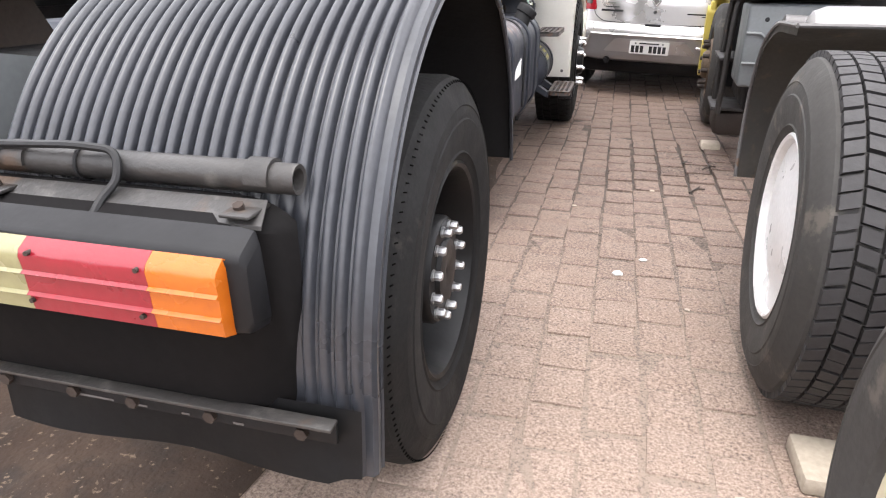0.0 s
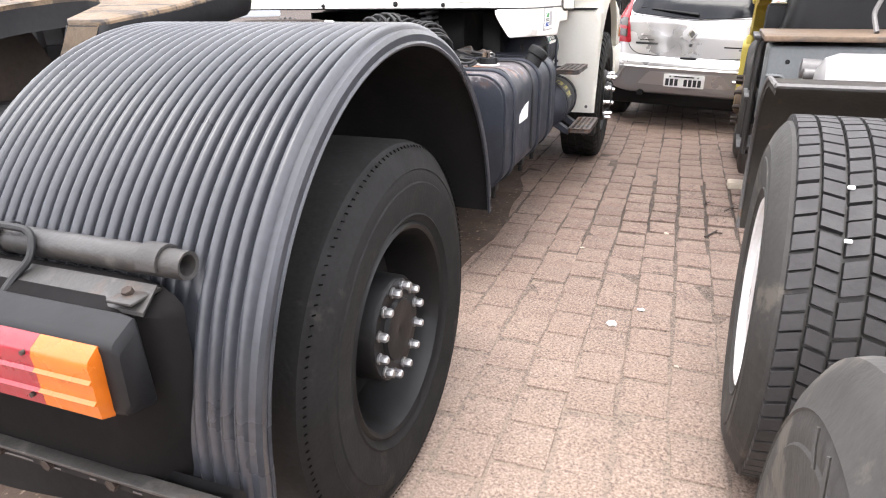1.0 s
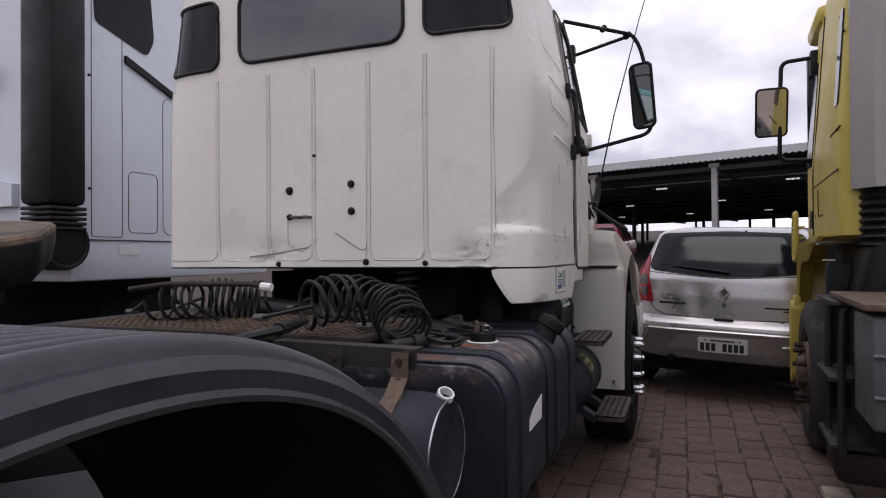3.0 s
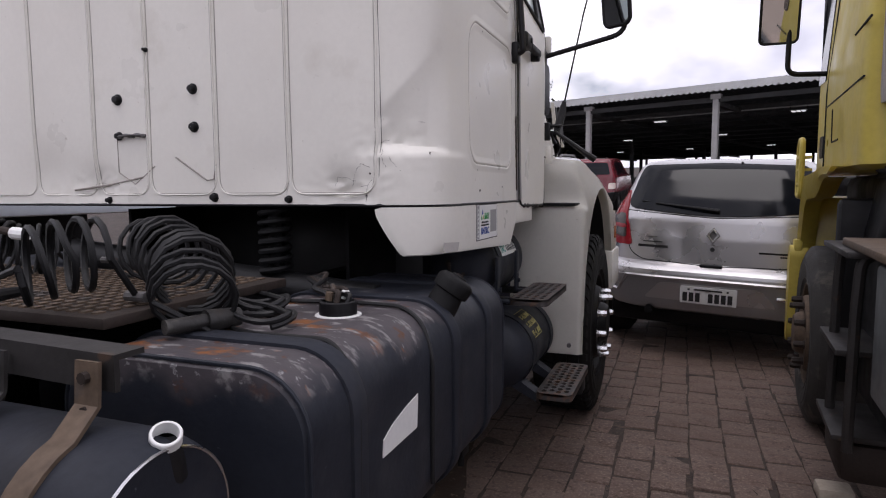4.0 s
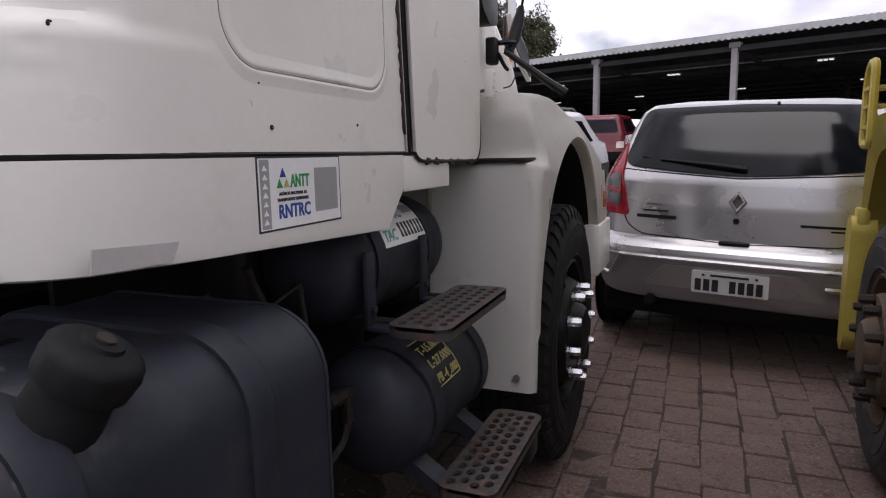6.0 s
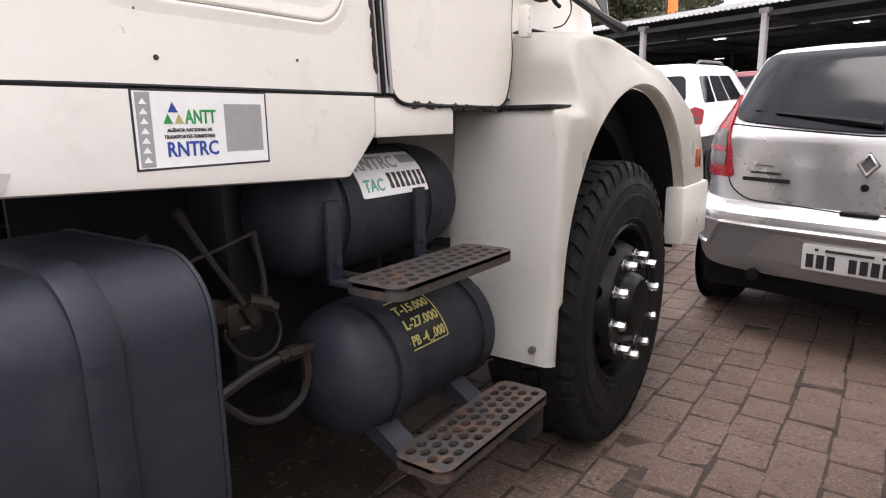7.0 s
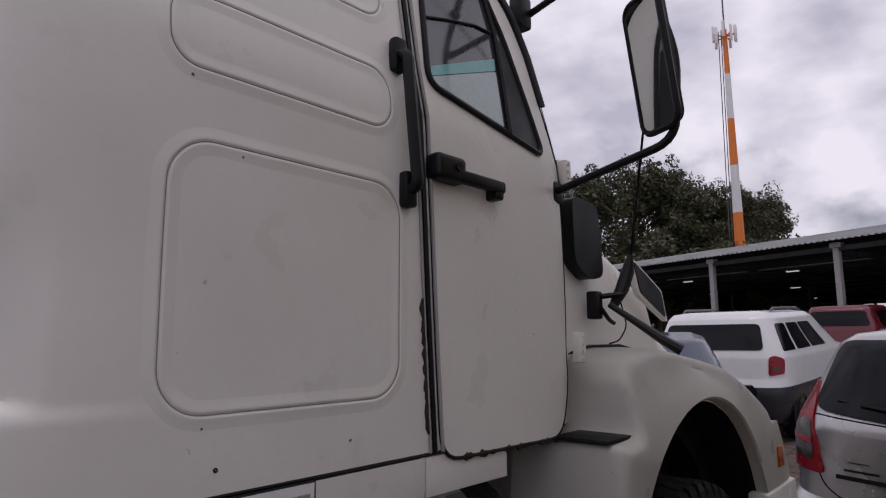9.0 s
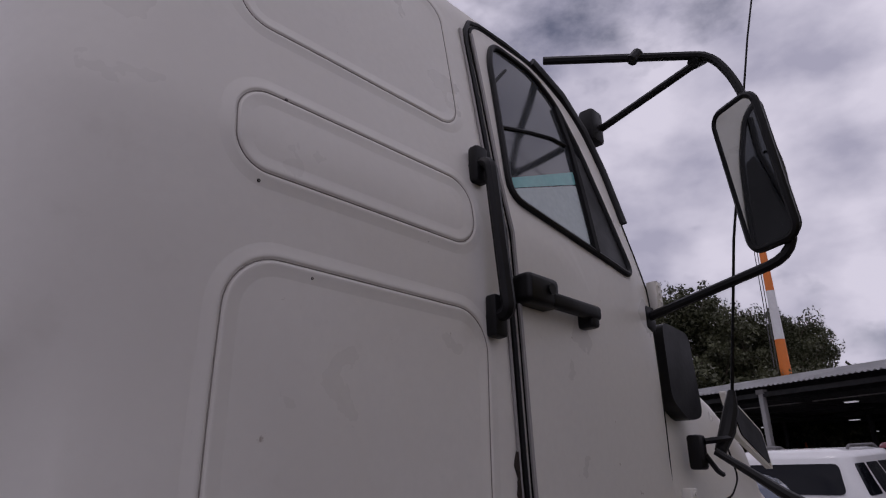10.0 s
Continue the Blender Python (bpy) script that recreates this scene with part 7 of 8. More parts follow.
bm = bmesh.new()
box(bm, 0.03, 2.45, 4.72, 4.86, 0.36, 1.30, 0.04)
bumper = part("front_bumper", bm, YELLOW, yt)
bm = bmesh.new()
o = rpoly([(4.70, 0.40), (4.69, 0.93), (4.72, 0.98), (4.80, 0.98), (4.85, 0.90), (4.85, 0.36), (4.78, 0.33)], 0.03)
slab(bm, o, lambda a, b: Vector((-0.05 + 0.03 * abs(b - 0.65), a, b)), lambda a, b: Vector((0.06, a, b)))
part("bumper_corner", bm, YELLOW, bumper)
# beige shroud behind the cab, with slots; bellows and duct below
bm = bmesh.new()
o = [(0.15, 3.246), (0.15, 3.20), (0.24, 3.10), (2.3, 3.10), (2.35, 3.246)]
loft(bm, [[Vector((a * k + 0.02 * (1 - k), b, z)) for a, b in o] for z, k in ((1.70, 1.0), (1.76, 0.97), (2.4, 0.99), (3.25, 1.0))])
sh = part("rear_shroud", bm, SHROUD, yt, "beige-grey slotted panel behind the cab")
for k in range(9):
    for z0, z1 in (((1.92, 2.10) if k % 1 == 0 else (0, 0)), (2.22, 2.62 + 0.06 * (k % 3))):
        bm = bmesh.new()
        x = 0.30 + 0.085 * k
        box(bm, x - 0.007, x + 0.007, 3.094, 3.102, z0, z1, 0.003)
        part("slot", bm, BLACK, sh)
bm = bmesh.new()
lathe(bm, [(0, 0.018), (-0.006, 0.016), (-0.006, 0.001)], (0.52, 3.098, 1.80), "y", 12)
part("plug", bm, BLACK, sh)
bm = bmesh.new()
rings = []
for i in range(15):
    z = 1.70 - 0.022 * i
    g = 0.018 if i % 2 else 0.0
    rings.append([Vector((a, b, z)) for a, b in rrect(0.18 + g, 1.0 - g, 3.14 + g, 3.6 - g, 0.1, 4)])
loft(bm, rings)
part("bellows", bm, BLACK_MATT, yt, "black ribbed rubber bellows")
bm = bmesh.new()
loft(bm, [[Vector((a, b, z)) for a, b in rrect(x0, 1.0, 3.13, 3.6, 0.1, 4)] for z, x0 in ((1.40, 0.22), (1.36, 0.20), (1.14, 0.16), (1.10, 0.16))])
part("air_duct", bm, BLACK, yt)
bm = bmesh.new()
tube(bm, arc_path([(0.62, 3.1, 1.5), (0.55, 3.08, 1.62), (0.62, 3.08, 1.70), (0.8, 3.06, 1.66)], 0.05), 0.012, 8)
part("red_hose", bm, LENS_RED, yt, "short red hose")
bm = bmesh.new()
tube(bm, arc_path([(0.6, 2.5, 1.15), (0.58, 2.6, 1.25), (0.70, 2.95, 1.45), (0.62, 3.1, 1.6)], 0.05), 0.014, 8)
part("air_hose", bm, STEEL, yt)
bm = bmesh.new()
box(bm, 0.25, 2.3, 3.2, 4.7, 0.75, 1.42, 0.05)
part("engine_tunnel", bm, DARK_METAL, yt)
# mirror
ym = thing("truck_mirror", pose(0.42, 2.05, 0, 0, 0, -3.7), "large rectangular mirror on a bent arm at the yellow cab", "mirror")
bm = bmesh.new()
tube(bm, arc_path([(0.14, 4.62, 2.83), (-0.09, 4.62, 2.82), (-0.105, 4.6, 2.5), (-0.11, 4.6, 2.06), (0.11, 4.62, 2.05)], 0.06), 0.016, 8)
part("arm", bm, BLACK, ym)
bm = bmesh.new()
box(bm, 0.10, 0.17, 4.58, 4.66, 2.70, 2.88, 0.015)
part("bracket", bm, BLACK, ym)
YM = look((-0.165, 4.57, 2.43), (-0.045, 2.9, 2.05))
bm = bmesh.new()
o = rrect(-0.106, 0.106, -0.178, 0.178, 0.03)
slab(bm, o, lambda a, b: YM @ Vector((a, b, -0.004)), lambda a, b: YM @ Vector((a * 0.92, b * 0.95, 0.06)))
tube(bm, [YM @ Vector((a, b, -0.006)) for a, b in o], 0.009, 8, closed=True)
part("mirror_head", bm, BLACK, ym)
bm = bmesh.new()
slab(bm, rrect(-0.099, 0.099, -0.171, 0.171, 0.025), lambda a, b: YM @ Vector((a, b, -0.012)), lambda a, b: YM @ Vector((a, b, -0.005)))
part("mirror_glass", bm, MIRROR, ym, "mirror glass", smooth=False)


# ---------------------------------------------------------------- cars, in their own space (rear bumper at y = 0, ahead +y)
def interp(rows, z):
    for a, b in zip(rows, rows[1:]):
        if z <= b[0]:
            k = (z - a[0]) / (b[0] - a[0])
            return [p + (q - p) * k for p, q in zip(a[1:], b[1:])]
    return list(rows[-1][1:])


def car(name, at, label, paint, bump_mat, rows, split, lamps, n=9.0, rails=False, dent=()):
    """rows: height, rear end, front end, half width."""
    e = thing(name, at, label, "car")

    def surf(t, z, off=0.0):
        r, f, w = interp(rows, z)
        a, c0 = (f - r) / 2, (f + r) / 2
        c, s = math.cos(t), math.sin(t)
        m = max(abs(c), abs(s))
        u, v = c / m, s / m
        k = (abs(u) ** n + abs(v) ** n) ** (-1 / n)
        nx, ny = (1 if u > 0 else -1) * abs(u * k) ** (n - 1) / w, (1 if v > 0 else -1) * abs(v * k) ** (n - 1) / a
        L = math.hypot(nx, ny)
        return Vector((w * u * k + nx / L * off, c0 + a * v * k + ny / L * off, z))

    def rear(x, z, off=0.0):
        r, f, w = interp(rows, z)
        a, c0 = (f - r) / 2, (f + r) / 2
        k = max(0.0, 1 - abs(x / w) ** n) ** (1 / n)
        r2 = interp(rows, z + 0.02)[0]
        sl = math.atan2(r2 - r, 0.02)
        return Vector((x, c0 - a * k - off * math.cos(sl), z + off * math.sin(sl)))

    N = 320 if dent else 128
    top = rows[-1][0]
    bm = bmesh.new()
    zs = sorted({split + (top - split) * i / 26 for i in range(27)} | {q[0] for q in rows if q[0] >= split})
    rings = [[surf(2 * math.pi * i / N, z) for i in range(N)] for z in zs]
    for px, pz, pr, ph in dent:
        for r in rings:
            for p in r:
                if p.y < 0.6:
                    p.y += ph * math.exp(-((p.x - px) ** 2 + (p.z - pz) ** 2) / pr**2)
    loft(bm, rings)
    body = part("body", bm, paint, e)
    bm = bmesh.new()
    zb = [rows[0][0] + (split - rows[0][0]) * i / 10 for i in range(11)]
    loft(bm, [[surf(2 * math.pi * i / N, z, 0.012) for i in range(N)] for z in zb])
    part("lower_body", bm, bump_mat, e)
    for s in (-1, 1):
        for y in (0.72, 3.2):
            bm = bmesh.new()
            lathe(bm, tyre_profile(0.31, 0.19, 0.18, s), (0, 0, 0), seg=40)
            wh = part("tyre", bm, RUBBER, e)
            wd = interp(rows, 0.5)[2]
            wh.matrix_basis = Matrix.Translation((s * (wd + 0.005), y, 0.31))
            bm = bmesh.new()
            lathe(bm, [(0, 0.19), (-0.02 * s, 0.17), (-0.03 * s, 0.06), (0.0, 0.05), (0.0, 0.001)], (0, 0, 0), seg=28)
            part("rim", bm, STEEL, wh)
            bm = bmesh.new()
            lathe(bm, [(0, 0.355), (s * 0.004, 0.33), (s * 0.004, 0.001)], (s * (wd - 0.002), y, 0.33), seg=36)
            part("wheel_arch", bm, BLACK, e)
    bm = bmesh.new()
    box(bm, -interp(rows, 0.5)[2] + 0.08, interp(rows, 0.5)[2] - 0.08, 0.3, 3.6, 0.2, rows[0][0] + 0.02, 0.03)
    part("floor_pan", bm, BLACK, e)
    (wz0, wz1, wx0, wx1) = lamps["window"]
    bm = bmesh.new()
    sag = lamps.get("sag", 0.0)
    o = fine(rpoly([(-wx0, wz0 + sag * 1.5), (-wx1, wz1), (0, wz1 + sag), (wx1, wz1), (wx0, wz0 + sag * 1.5), (0.4 * wx0, wz0 - 0.3 * sag), (0, wz0 - sag), (-0.4 * wx0, wz0 - 0.3 * sag)], 0.07), 0.06)
    patch(bm, rear, o, 8, 0.012)
    rw = part("rear_window", bm, GLASS, e, "dark tinted rear window that mirrors the sky")
    for s in (-1, 1):
        shell = None
        for outline, proud, mt, nm, lb in lamps["tail"]:
            bm = bmesh.new()
            o = fine(rpoly([(t / 50, z) for t, z in outline], 0.03, 3), 0.03)
            patch(bm, lambda a, z, off=0.0: surf(radians(270) + s * radians(a * 50), z, off), o, 5, proud)
            ob = part(nm, bm, mt, shell or e, lb)
            shell = shell or ob
    # side windows
    for s in (-1, 1):
        for ta, tb in lamps["side"]:
            bm = bmesh.new()
            def g(a, z, off=0.0):
                r, fr, w = interp(rows, z)
                aa, c0 = (fr - r) / 2, (fr + r) / 2
                k = max(0.0, 1 - abs((a - c0) / aa) ** n) ** (1 / n)
                return Vector((s * (w * k + off), a, z))
            z_lo, z_hi = wz0 - 0.02, wz1 + 0.0
            rlo, flo, _ = interp(rows, z_lo)
            rhi, fhi, _ = interp(rows, z_hi)
            lo = lambda q: rlo + (flo - rlo) * q
            hi = lambda q: rhi + (fhi - rhi) * q
            o = fine(rpoly([(lo(ta), z_lo), (lo(tb), z_lo), (hi(tb), z_hi), (hi(ta), z_hi)], 0.04), 0.1)
            patch(bm, g, o, 4, 0.004)
            part("side_window", bm, GLASS, e)
        if rails:
            bm = bmesh.new()
            w = interp(rows, top - 0.05)[2] - 0.08
            tube(bm, arc_path([(s * w, 0.75, top - 0.04), (s * w, 0.85, top + 0.03), (s * w, 2.0, top + 0.03), (s * w, 2.2, top - 0.04)], 0.06), 0.018, 8)
            part("roof_rail", bm, STEEL, e)
    return e, body, rear, surf


HB = pose(0.208, 7.28, 0.012, 2.4, 1.7, -9)
hrows = [(0.355, 0.16, 3.9, 0.820), (0.37, 0.08, 3.95, 0.855), (0.42, 0.045, 4.0, 0.875), (0.5, 0.022, 4.0, 0.885), (0.6, -0.005, 4.02, 0.889), (0.665, -0.02, 4.02, 0.891), (0.7, -0.012, 4.0, 0.891), (0.735, 0.03, 3.98, 0.889), (0.755, 0.08, 3.95, 0.887), (0.95, 0.095, 3.8, 0.883), (1.08, 0.115, 3.45, 0.865), (1.13, 0.14, 3.25, 0.845), (1.25, 0.22, 2.85, 0.785), (1.4, 0.33, 2.5, 0.728), (1.49, 0.405, 2.3, 0.685), (1.535, 0.5, 2.1, 0.628), (1.56, 0.75, 1.9, 0.457)]
hatch, hbody, hrear, hsurf = car("silver_hatchback", HB, "silver five-door hatchback with dented tailgate and yellow reflection", SILVER, BUMPER, hrows, 0.648, {"window": (1.14, 1.50, 0.685, 0.615), "sag": 0.02, "tail": [([(34.8, 0.872), (46.3, 0.872), (48.8, 0.94), (49.2, 1.05), (48.2, 1.17), (46.8, 1.30), (45.2, 1.30), (41, 1.19), (36.8, 1.02)], 0.012, LENS_DEEP, "tail_lamp", "red wrap-round tail lamp"), ([(37.2, 0.925), (44.5, 0.95), (46.4, 1.03), (44.4, 1.115), (39.6, 1.125), (38, 1.03)], 0.017, LENS_SMOKE, "clear_lens", "clear reversing lens"), ([(37.8, 1.005), (46.2, 1.01), (46.2, 1.04), (38.1, 1.035)], 0.021, LENS_DEEP, "red_bar", "")], "side": [(0.18, 0.42), (0.45, 0.72)]}, n=6.5, dent=((-0.22, 0.97, 0.10, 0.010), (-0.22, 0.84, 0.08, 0.007)))
# tailgate seam, emblem, badges, wiper, plate
bm = bmesh.new()
sm = fine(rpoly([(-0.53, 0.765), (0, 0.745), (0.53, 0.765), (0.63, 0.83), (0.685, 1.0), (0.71, 1.15), (0, 1.11), (-0.70, 1.15), (-0.665, 1.0), (-0.63, 0.83)], 0.05), 0.05)
tube(bm, [hrear(x, z, 0.0) for x, z in sm], 0.004, 5, closed=True)
part("tailgate_gap", bm, DARK_METAL, hbody)
# Grey diamond painted as a shadow round the badge.
bm = bmesh.new()
patch(bm, hrear, [(0, 0.918), (0.05, 0.98), (0, 1.042), (-0.05, 0.98)], 1, 0.006)
part("badge_backing", bm, STEEL, hbody)
bm = bmesh.new()
for q in (-1, 1):
    tube(bm, [hrear(x, z, 0.014) for x, z in ((0, 1.03), (0.036 * q, 0.98), (0, 0.93))], 0.008, 6)
part("badge", bm, CHROME, hbody, "plain chrome diamond")
bm = bmesh.new()
patch(bm, hrear, [(0.018 * math.cos(t), 0.874 + 0.018 * math.sin(t)) for t in [0.5 * i for i in range(12)]], 1, 0.008)
part("lock", bm, BLACK, hbody)
for x0, x1, z0, z1, mt in ((-0.557, -0.325, 0.864, 0.884, DARK_METAL), (-0.52, -0.37, 0.905, 0.915, DARK_METAL), (-0.50, -0.41, 0.945, 0.950, DARK_METAL), (0.318, 0.55, 0.862, 0.876, DARK_METAL), (0.46, 0.56, 0.842, 0.852, DARK_METAL)):
    bm = bmesh.new()
    patch(bm, hrear, fine([(x0, z0), (x1, z0), (x1, z1), (x0, z1)], 0.05), 1, 0.005)
    part("nameplate", bm, mt, hbody)
bm = bmesh.new()
box(bm, -0.08, 0.08, 0.035, 0.085, 0.737, 0.76, 0.008)
part("tailgate_grip", bm, BLACK, hbody)
bm = bmesh.new()
tube(bm, [hrear(x, z, o) for x, z, o in ((0.03, 1.15, 0.03), (-0.12, 1.165, 0.035), (-0.45, 1.20, 0.02))], [0.016, 0.012, 0.007], 6)
tube(bm, [hrear(x, z, 0.014) for x, z in ((-0.05, 1.165), (-0.56, 1.215))], 0.006, 5)
part("wiper", bm, BLACK, hbody)
bm = bmesh.new()
cyl(bm, (0.14, 0.47, 1.515), (0.14, 0.45, 1.535), 0.009, 8)
part("washer_jet", bm, BLACK, hbody)
plate = thing("plate_holder", HB, "pale grey number plate with dark bars on the bumper", "plate")
bm = bmesh.new()
o = rpoly([(-0.48, 0.475), (0.47, 0.475), (0.35, 0.612), (-0.36, 0.612)], 0.03)
patch(bm, hrear, fine(o, 0.06), 3, 0.016)
part("recess", bm, SILVER, hatch, "bright silver plate recess")
bm = bmesh.new()
slab(bm, rrect(-0.2, 0.2, 0.465, 0.595, 0.008, 2), lambda a, b: Vector((a, -0.032 + (0.595 - b) * 0.1, b)), lambda a, b: Vector((a, -0.02 + (0.595 - b) * 0.1, b)))
part("sheet", bm, LABEL, plate)
for k in range(8):
    if k == 3:
        continue
    bm = bmesh.new()
    x = -0.18 + 0.0455 * k
    box(bm, x, x + 0.033, -0.001, 0.001, 0.0, 0.07, 0, Matrix.Translation((0, -0.0225, 0.48)) @ pose(0, -0.002, 0, 5.7))
    part("plate_bar", bm, INK, plate)
for x0, x1 in ((-0.10, 0.10), (-0.145, -0.13), (0.13, 0.145)):
    bm = bmesh.new()
    box(bm, x0, x1, -0.035, -0.0285, 0.568, 0.58)
    part("plate_bar", bm, INK, plate)
bm = bmesh.new()
tube(bm, [hsurf(radians(270) + radians(a), 0.648 - 0.14 * max(0.0, min(1.0, (abs(a) - 35) / 4.0)), 0.012) for a in range(-48, 49)], 0.014, 6)
part("bumper_line", bm, SILVER, hatch)
bm = bmesh.new()
cyl(bm, (-0.44, 0.015, 0.375), (-0.44, 0.16, 0.375), 0.032, 14)
part("exhaust", bm, DARK_METAL, hatch)
bm = bmesh.new()
tube(bm, [(0.46, -0.01, 0.555), (0.53, -0.005, 0.555)], 0.02, 8)
part("fog_lamp", bm, CHROME, hatch)

srows = [(0.25, 0.10, 4.1, 0.80), (0.35, 0.02, 4.2, 0.86), (0.60, 0.0, 4.25, 0.905), (0.70, 0.02, 4.2, 0.905), (0.80, 0.06, 4.15, 0.90), (1.05, 0.09, 3.9, 0.88), (1.12, 0.11, 3.4, 0.85), (1.35, 0.2, 2.95, 0.77), (1.55, 0.30, 2.6, 0.71), (1.62, 0.38, 2.4, 0.66), (1.65, 0.6, 2.2, 0.5)]
car("white_suv", pose(-2.60, 12.36, yard(12.36), 2.4, 0, -1.8), "white sport utility car with roof rails parked beyond", CAR_WHITE, FENDER, srows, 0.70, {"window": (1.15, 1.48, 0.66, 0.60), "tail": [([(38.5, 0.84), (46, 0.86), (47, 1.04), (43, 1.09), (39.5, 1.06)], 0.012, LENS_DEEP, "tail_lamp", "red tail lamp"), ([(40.5, 0.90), (44, 0.91), (44, 0.95), (40.5, 0.95)], 0.016, LENS_SMOKE, "clear_lens", "")], "side": [(0.08, 0.22), (0.25, 0.45), (0.47, 0.7)]}, rails=True)
crows = [(0.22, 0.1, 4.0, 0.80), (0.40, 0.0, 4.1, 0.86), (0.85, 0.02, 4.0, 0.87), (0.95, 0.08, 3.6, 0.85), (1.0, 0.15, 3.2, 0.80), (1.25, 0.45, 2.6, 0.70), (1.40, 0.65, 2.3, 0.62), (1.45, 0.9, 2.1, 0.5)]
opts = {"window": (1.02, 1.36, 0.66, 0.55), "tail": [([(36, 0.70), (46, 0.70), (46, 0.88), (37, 0.88)], 0.012, LENS_RED, "tail_lamp", "red tail lamp")], "side": [(0.18, 0.42), (0.45, 0.72)]}
bc = car("blue_car", pose(-3.12, 11.77, yard(11.77), -2.2, 0, -159.3), "dark blue car parked nose-on beside the white one", CAR_BLUE, CAR_BLUE, crows, 0.60, opts)[0]
for s in (-1, 1):
    bm = bmesh.new()
    loft(bm, [[Vector((s * (0.90 + 0.075 * c), y, 1.0 + 0.055 * d)) for c, d in ((-1, -0.6), (0, -1), (0.9, -0.8), (1, 0.2), (0.6, 1), (-0.7, 0.9))] for y in (2.66, 2.70, 2.76)])
    box(bm, s * 0.80 - 0.04, s * 0.80 + 0.04, 2.69, 2.73, 0.96, 0.99)
    part("door_mirror", bm, BLACK, bc)
car("red_car", pose(-2.80, 22.0, yard(22.0), 2.4, 0, -3), "red car with dark windows parked under the shelter", CAR_RED, BLACK, srows, 0.60, {"window": (1.14, 1.5, 0.7, 0.6), "tail": [([(36, 0.70), (46, 0.70), (46, 0.88), (37, 0.88)], 0.012, LENS_PALE, "head_lamp", "pale head lamp")], "side": [(0.18, 0.42), (0.45, 0.72)]})


# ---------------------------------------------------------------- the pale truck beside the white one
pt = placed("pale_truck", (-5.5, 5.5, 0), "pale blue-white long-haul truck with black air duct", "truck")
PX, PY = -4.30, 4.50
bm = bmesh.new()
loft(bm, [[Vector((a, b, z)) for a, b in rrect(-6.75, PX, PY, 6.6, 0.07, 4)] for z in (1.50, 1.52, 2.4, 3.4, 3.7)])
pc = part("cab", bm, WHITE2, pt)
bm = bmesh.new()
box(bm, -6.7, PX - 0.02, PY + 0.06, 6.9, 1.18, 1.50, 0.03)
part("sill", bm, WHITE2, pt)
bm = bmesh.new()
box(bm, -4.37, -4.05, 4.20, PY - 0.01, 1.72, 3.7, 0.05)
part("air_duct", bm, BLACK, pt, "tall black air intake duct")
bm = bmesh.new()
for k in range(5):
    box(bm, -4.36 + 0.006 * (k % 2), -4.06, PY - 0.29, PY - 0.01, 1.55 + 0.035 * k, 1.575 + 0.035 * k, 0.008)
part("bellows", bm, BLACK_MATT, pt)
for k in range(8):
    bm = bmesh.new()
    z = 2.05 + 0.2 * k
    tube(bm, arc_path([(-6.5, PY - 0.004, z), (-5.2, PY - 0.004, z), (-5.15, PY - 0.004, z + 0.06), (-5.1, PY - 0.004, z + 0.06)], 0.03), 0.012, 6)
    part("pressed_rib", bm, WHITE2, pc)
bm = bmesh.new()
slab(bm, [(-6.75, 1.75), (-4.78, 1.75), (-4.78, 1.92), (-4.95, 1.95), (-5.1, 2.02), (-6.75, 2.02)], lambda a, b: Vector((a, PY - 0.06, b)), lambda a, b: Vector((a, PY, b)))
part("rear_ledge", bm, WHITE2, pc)
for y0, y1, z0, z1, r in ((4.72, 5.0, 1.52, 3.6, 0.02), (5.06, 5.36, 1.56, 2.06, 0.05), (5.42, 6.3, 1.55, 2.75, 0.08)):
    bm = bmesh.new()
    tube(bm, [(PX + 0.001, a, b) for a, b in fine(rrect(y0, y1, z0, z1, r), 0.1)], 0.003, 5, closed=True)
    part("panel_gap", bm, DARK_METAL, pc)
for y, z in ((4.55, 1.88), (4.70, 1.885), (4.55, 2.9), (4.70, 2.75)):
    bm = bmesh.new()
    cyl(bm, (PX - 0.01, y, z), (PX + 0.006, y, z), 0.012, 8)
    part("bolt", bm, DARK_METAL, pc)
bm = bmesh.new()
slab(bm, [(5.02, 2.93), (5.62, 2.72), (5.62, 2.77), (5.02, 2.99)], lambda a, b: Vector((PX + 0.001, a, b)), lambda a, b: Vector((PX + 0.03, a, b)))
part("black_trim", bm, BLACK, pc)
bm = bmesh.new()
slab(bm, rpoly([(4.75, 3.18), (5.25, 3.05), (5.32, 3.2), (5.28, 3.6), (4.72, 3.6)], 0.05), lambda a, b: Vector((PX - 0.01, a, b)), lambda a, b: Vector((PX + 0.01, a, b)))
part("side_window", bm, GLASS, pc)
bm = bmesh.new()
slab(bm, rrect(5.60, 5.70, 1.9, 2.60, 0.04), lambda a, b: Vector((PX - 0.005, a, b)), lambda a, b: Vector((PX + 0.012, a, b)))
part("grab_recess", bm, BLACK, pc)
bm = bmesh.new()
box(bm, PX - 0.02, PX - 0.013, 4.98, 5.18, 1.38, 1.46)
part("label", bm, LABEL, pc)
wl2 = placed("work_lamp", (-5.13, 4.42, 2.70), "square work lamp with black housing on the pale cab", "work lamp")
bm = bmesh.new()
box(bm, -5.24, -5.02, 4.38, 4.46, 2.68, 2.86, 0.02)
tube(bm, arc_path([(-5.13, 4.42, 2.68), (-5.13, 4.42, 2.60), (-5.17, 4.45, 2.57)], 0.03), 0.012, 6)
part("housing", bm, BLACK, wl2)
bm = bmesh.new()
box(bm, -5.20, -5.06, 4.372, 4.379, 2.71, 2.83, 0.003)
part("lens", bm, LABEL, wl2)
bm = bmesh.new()
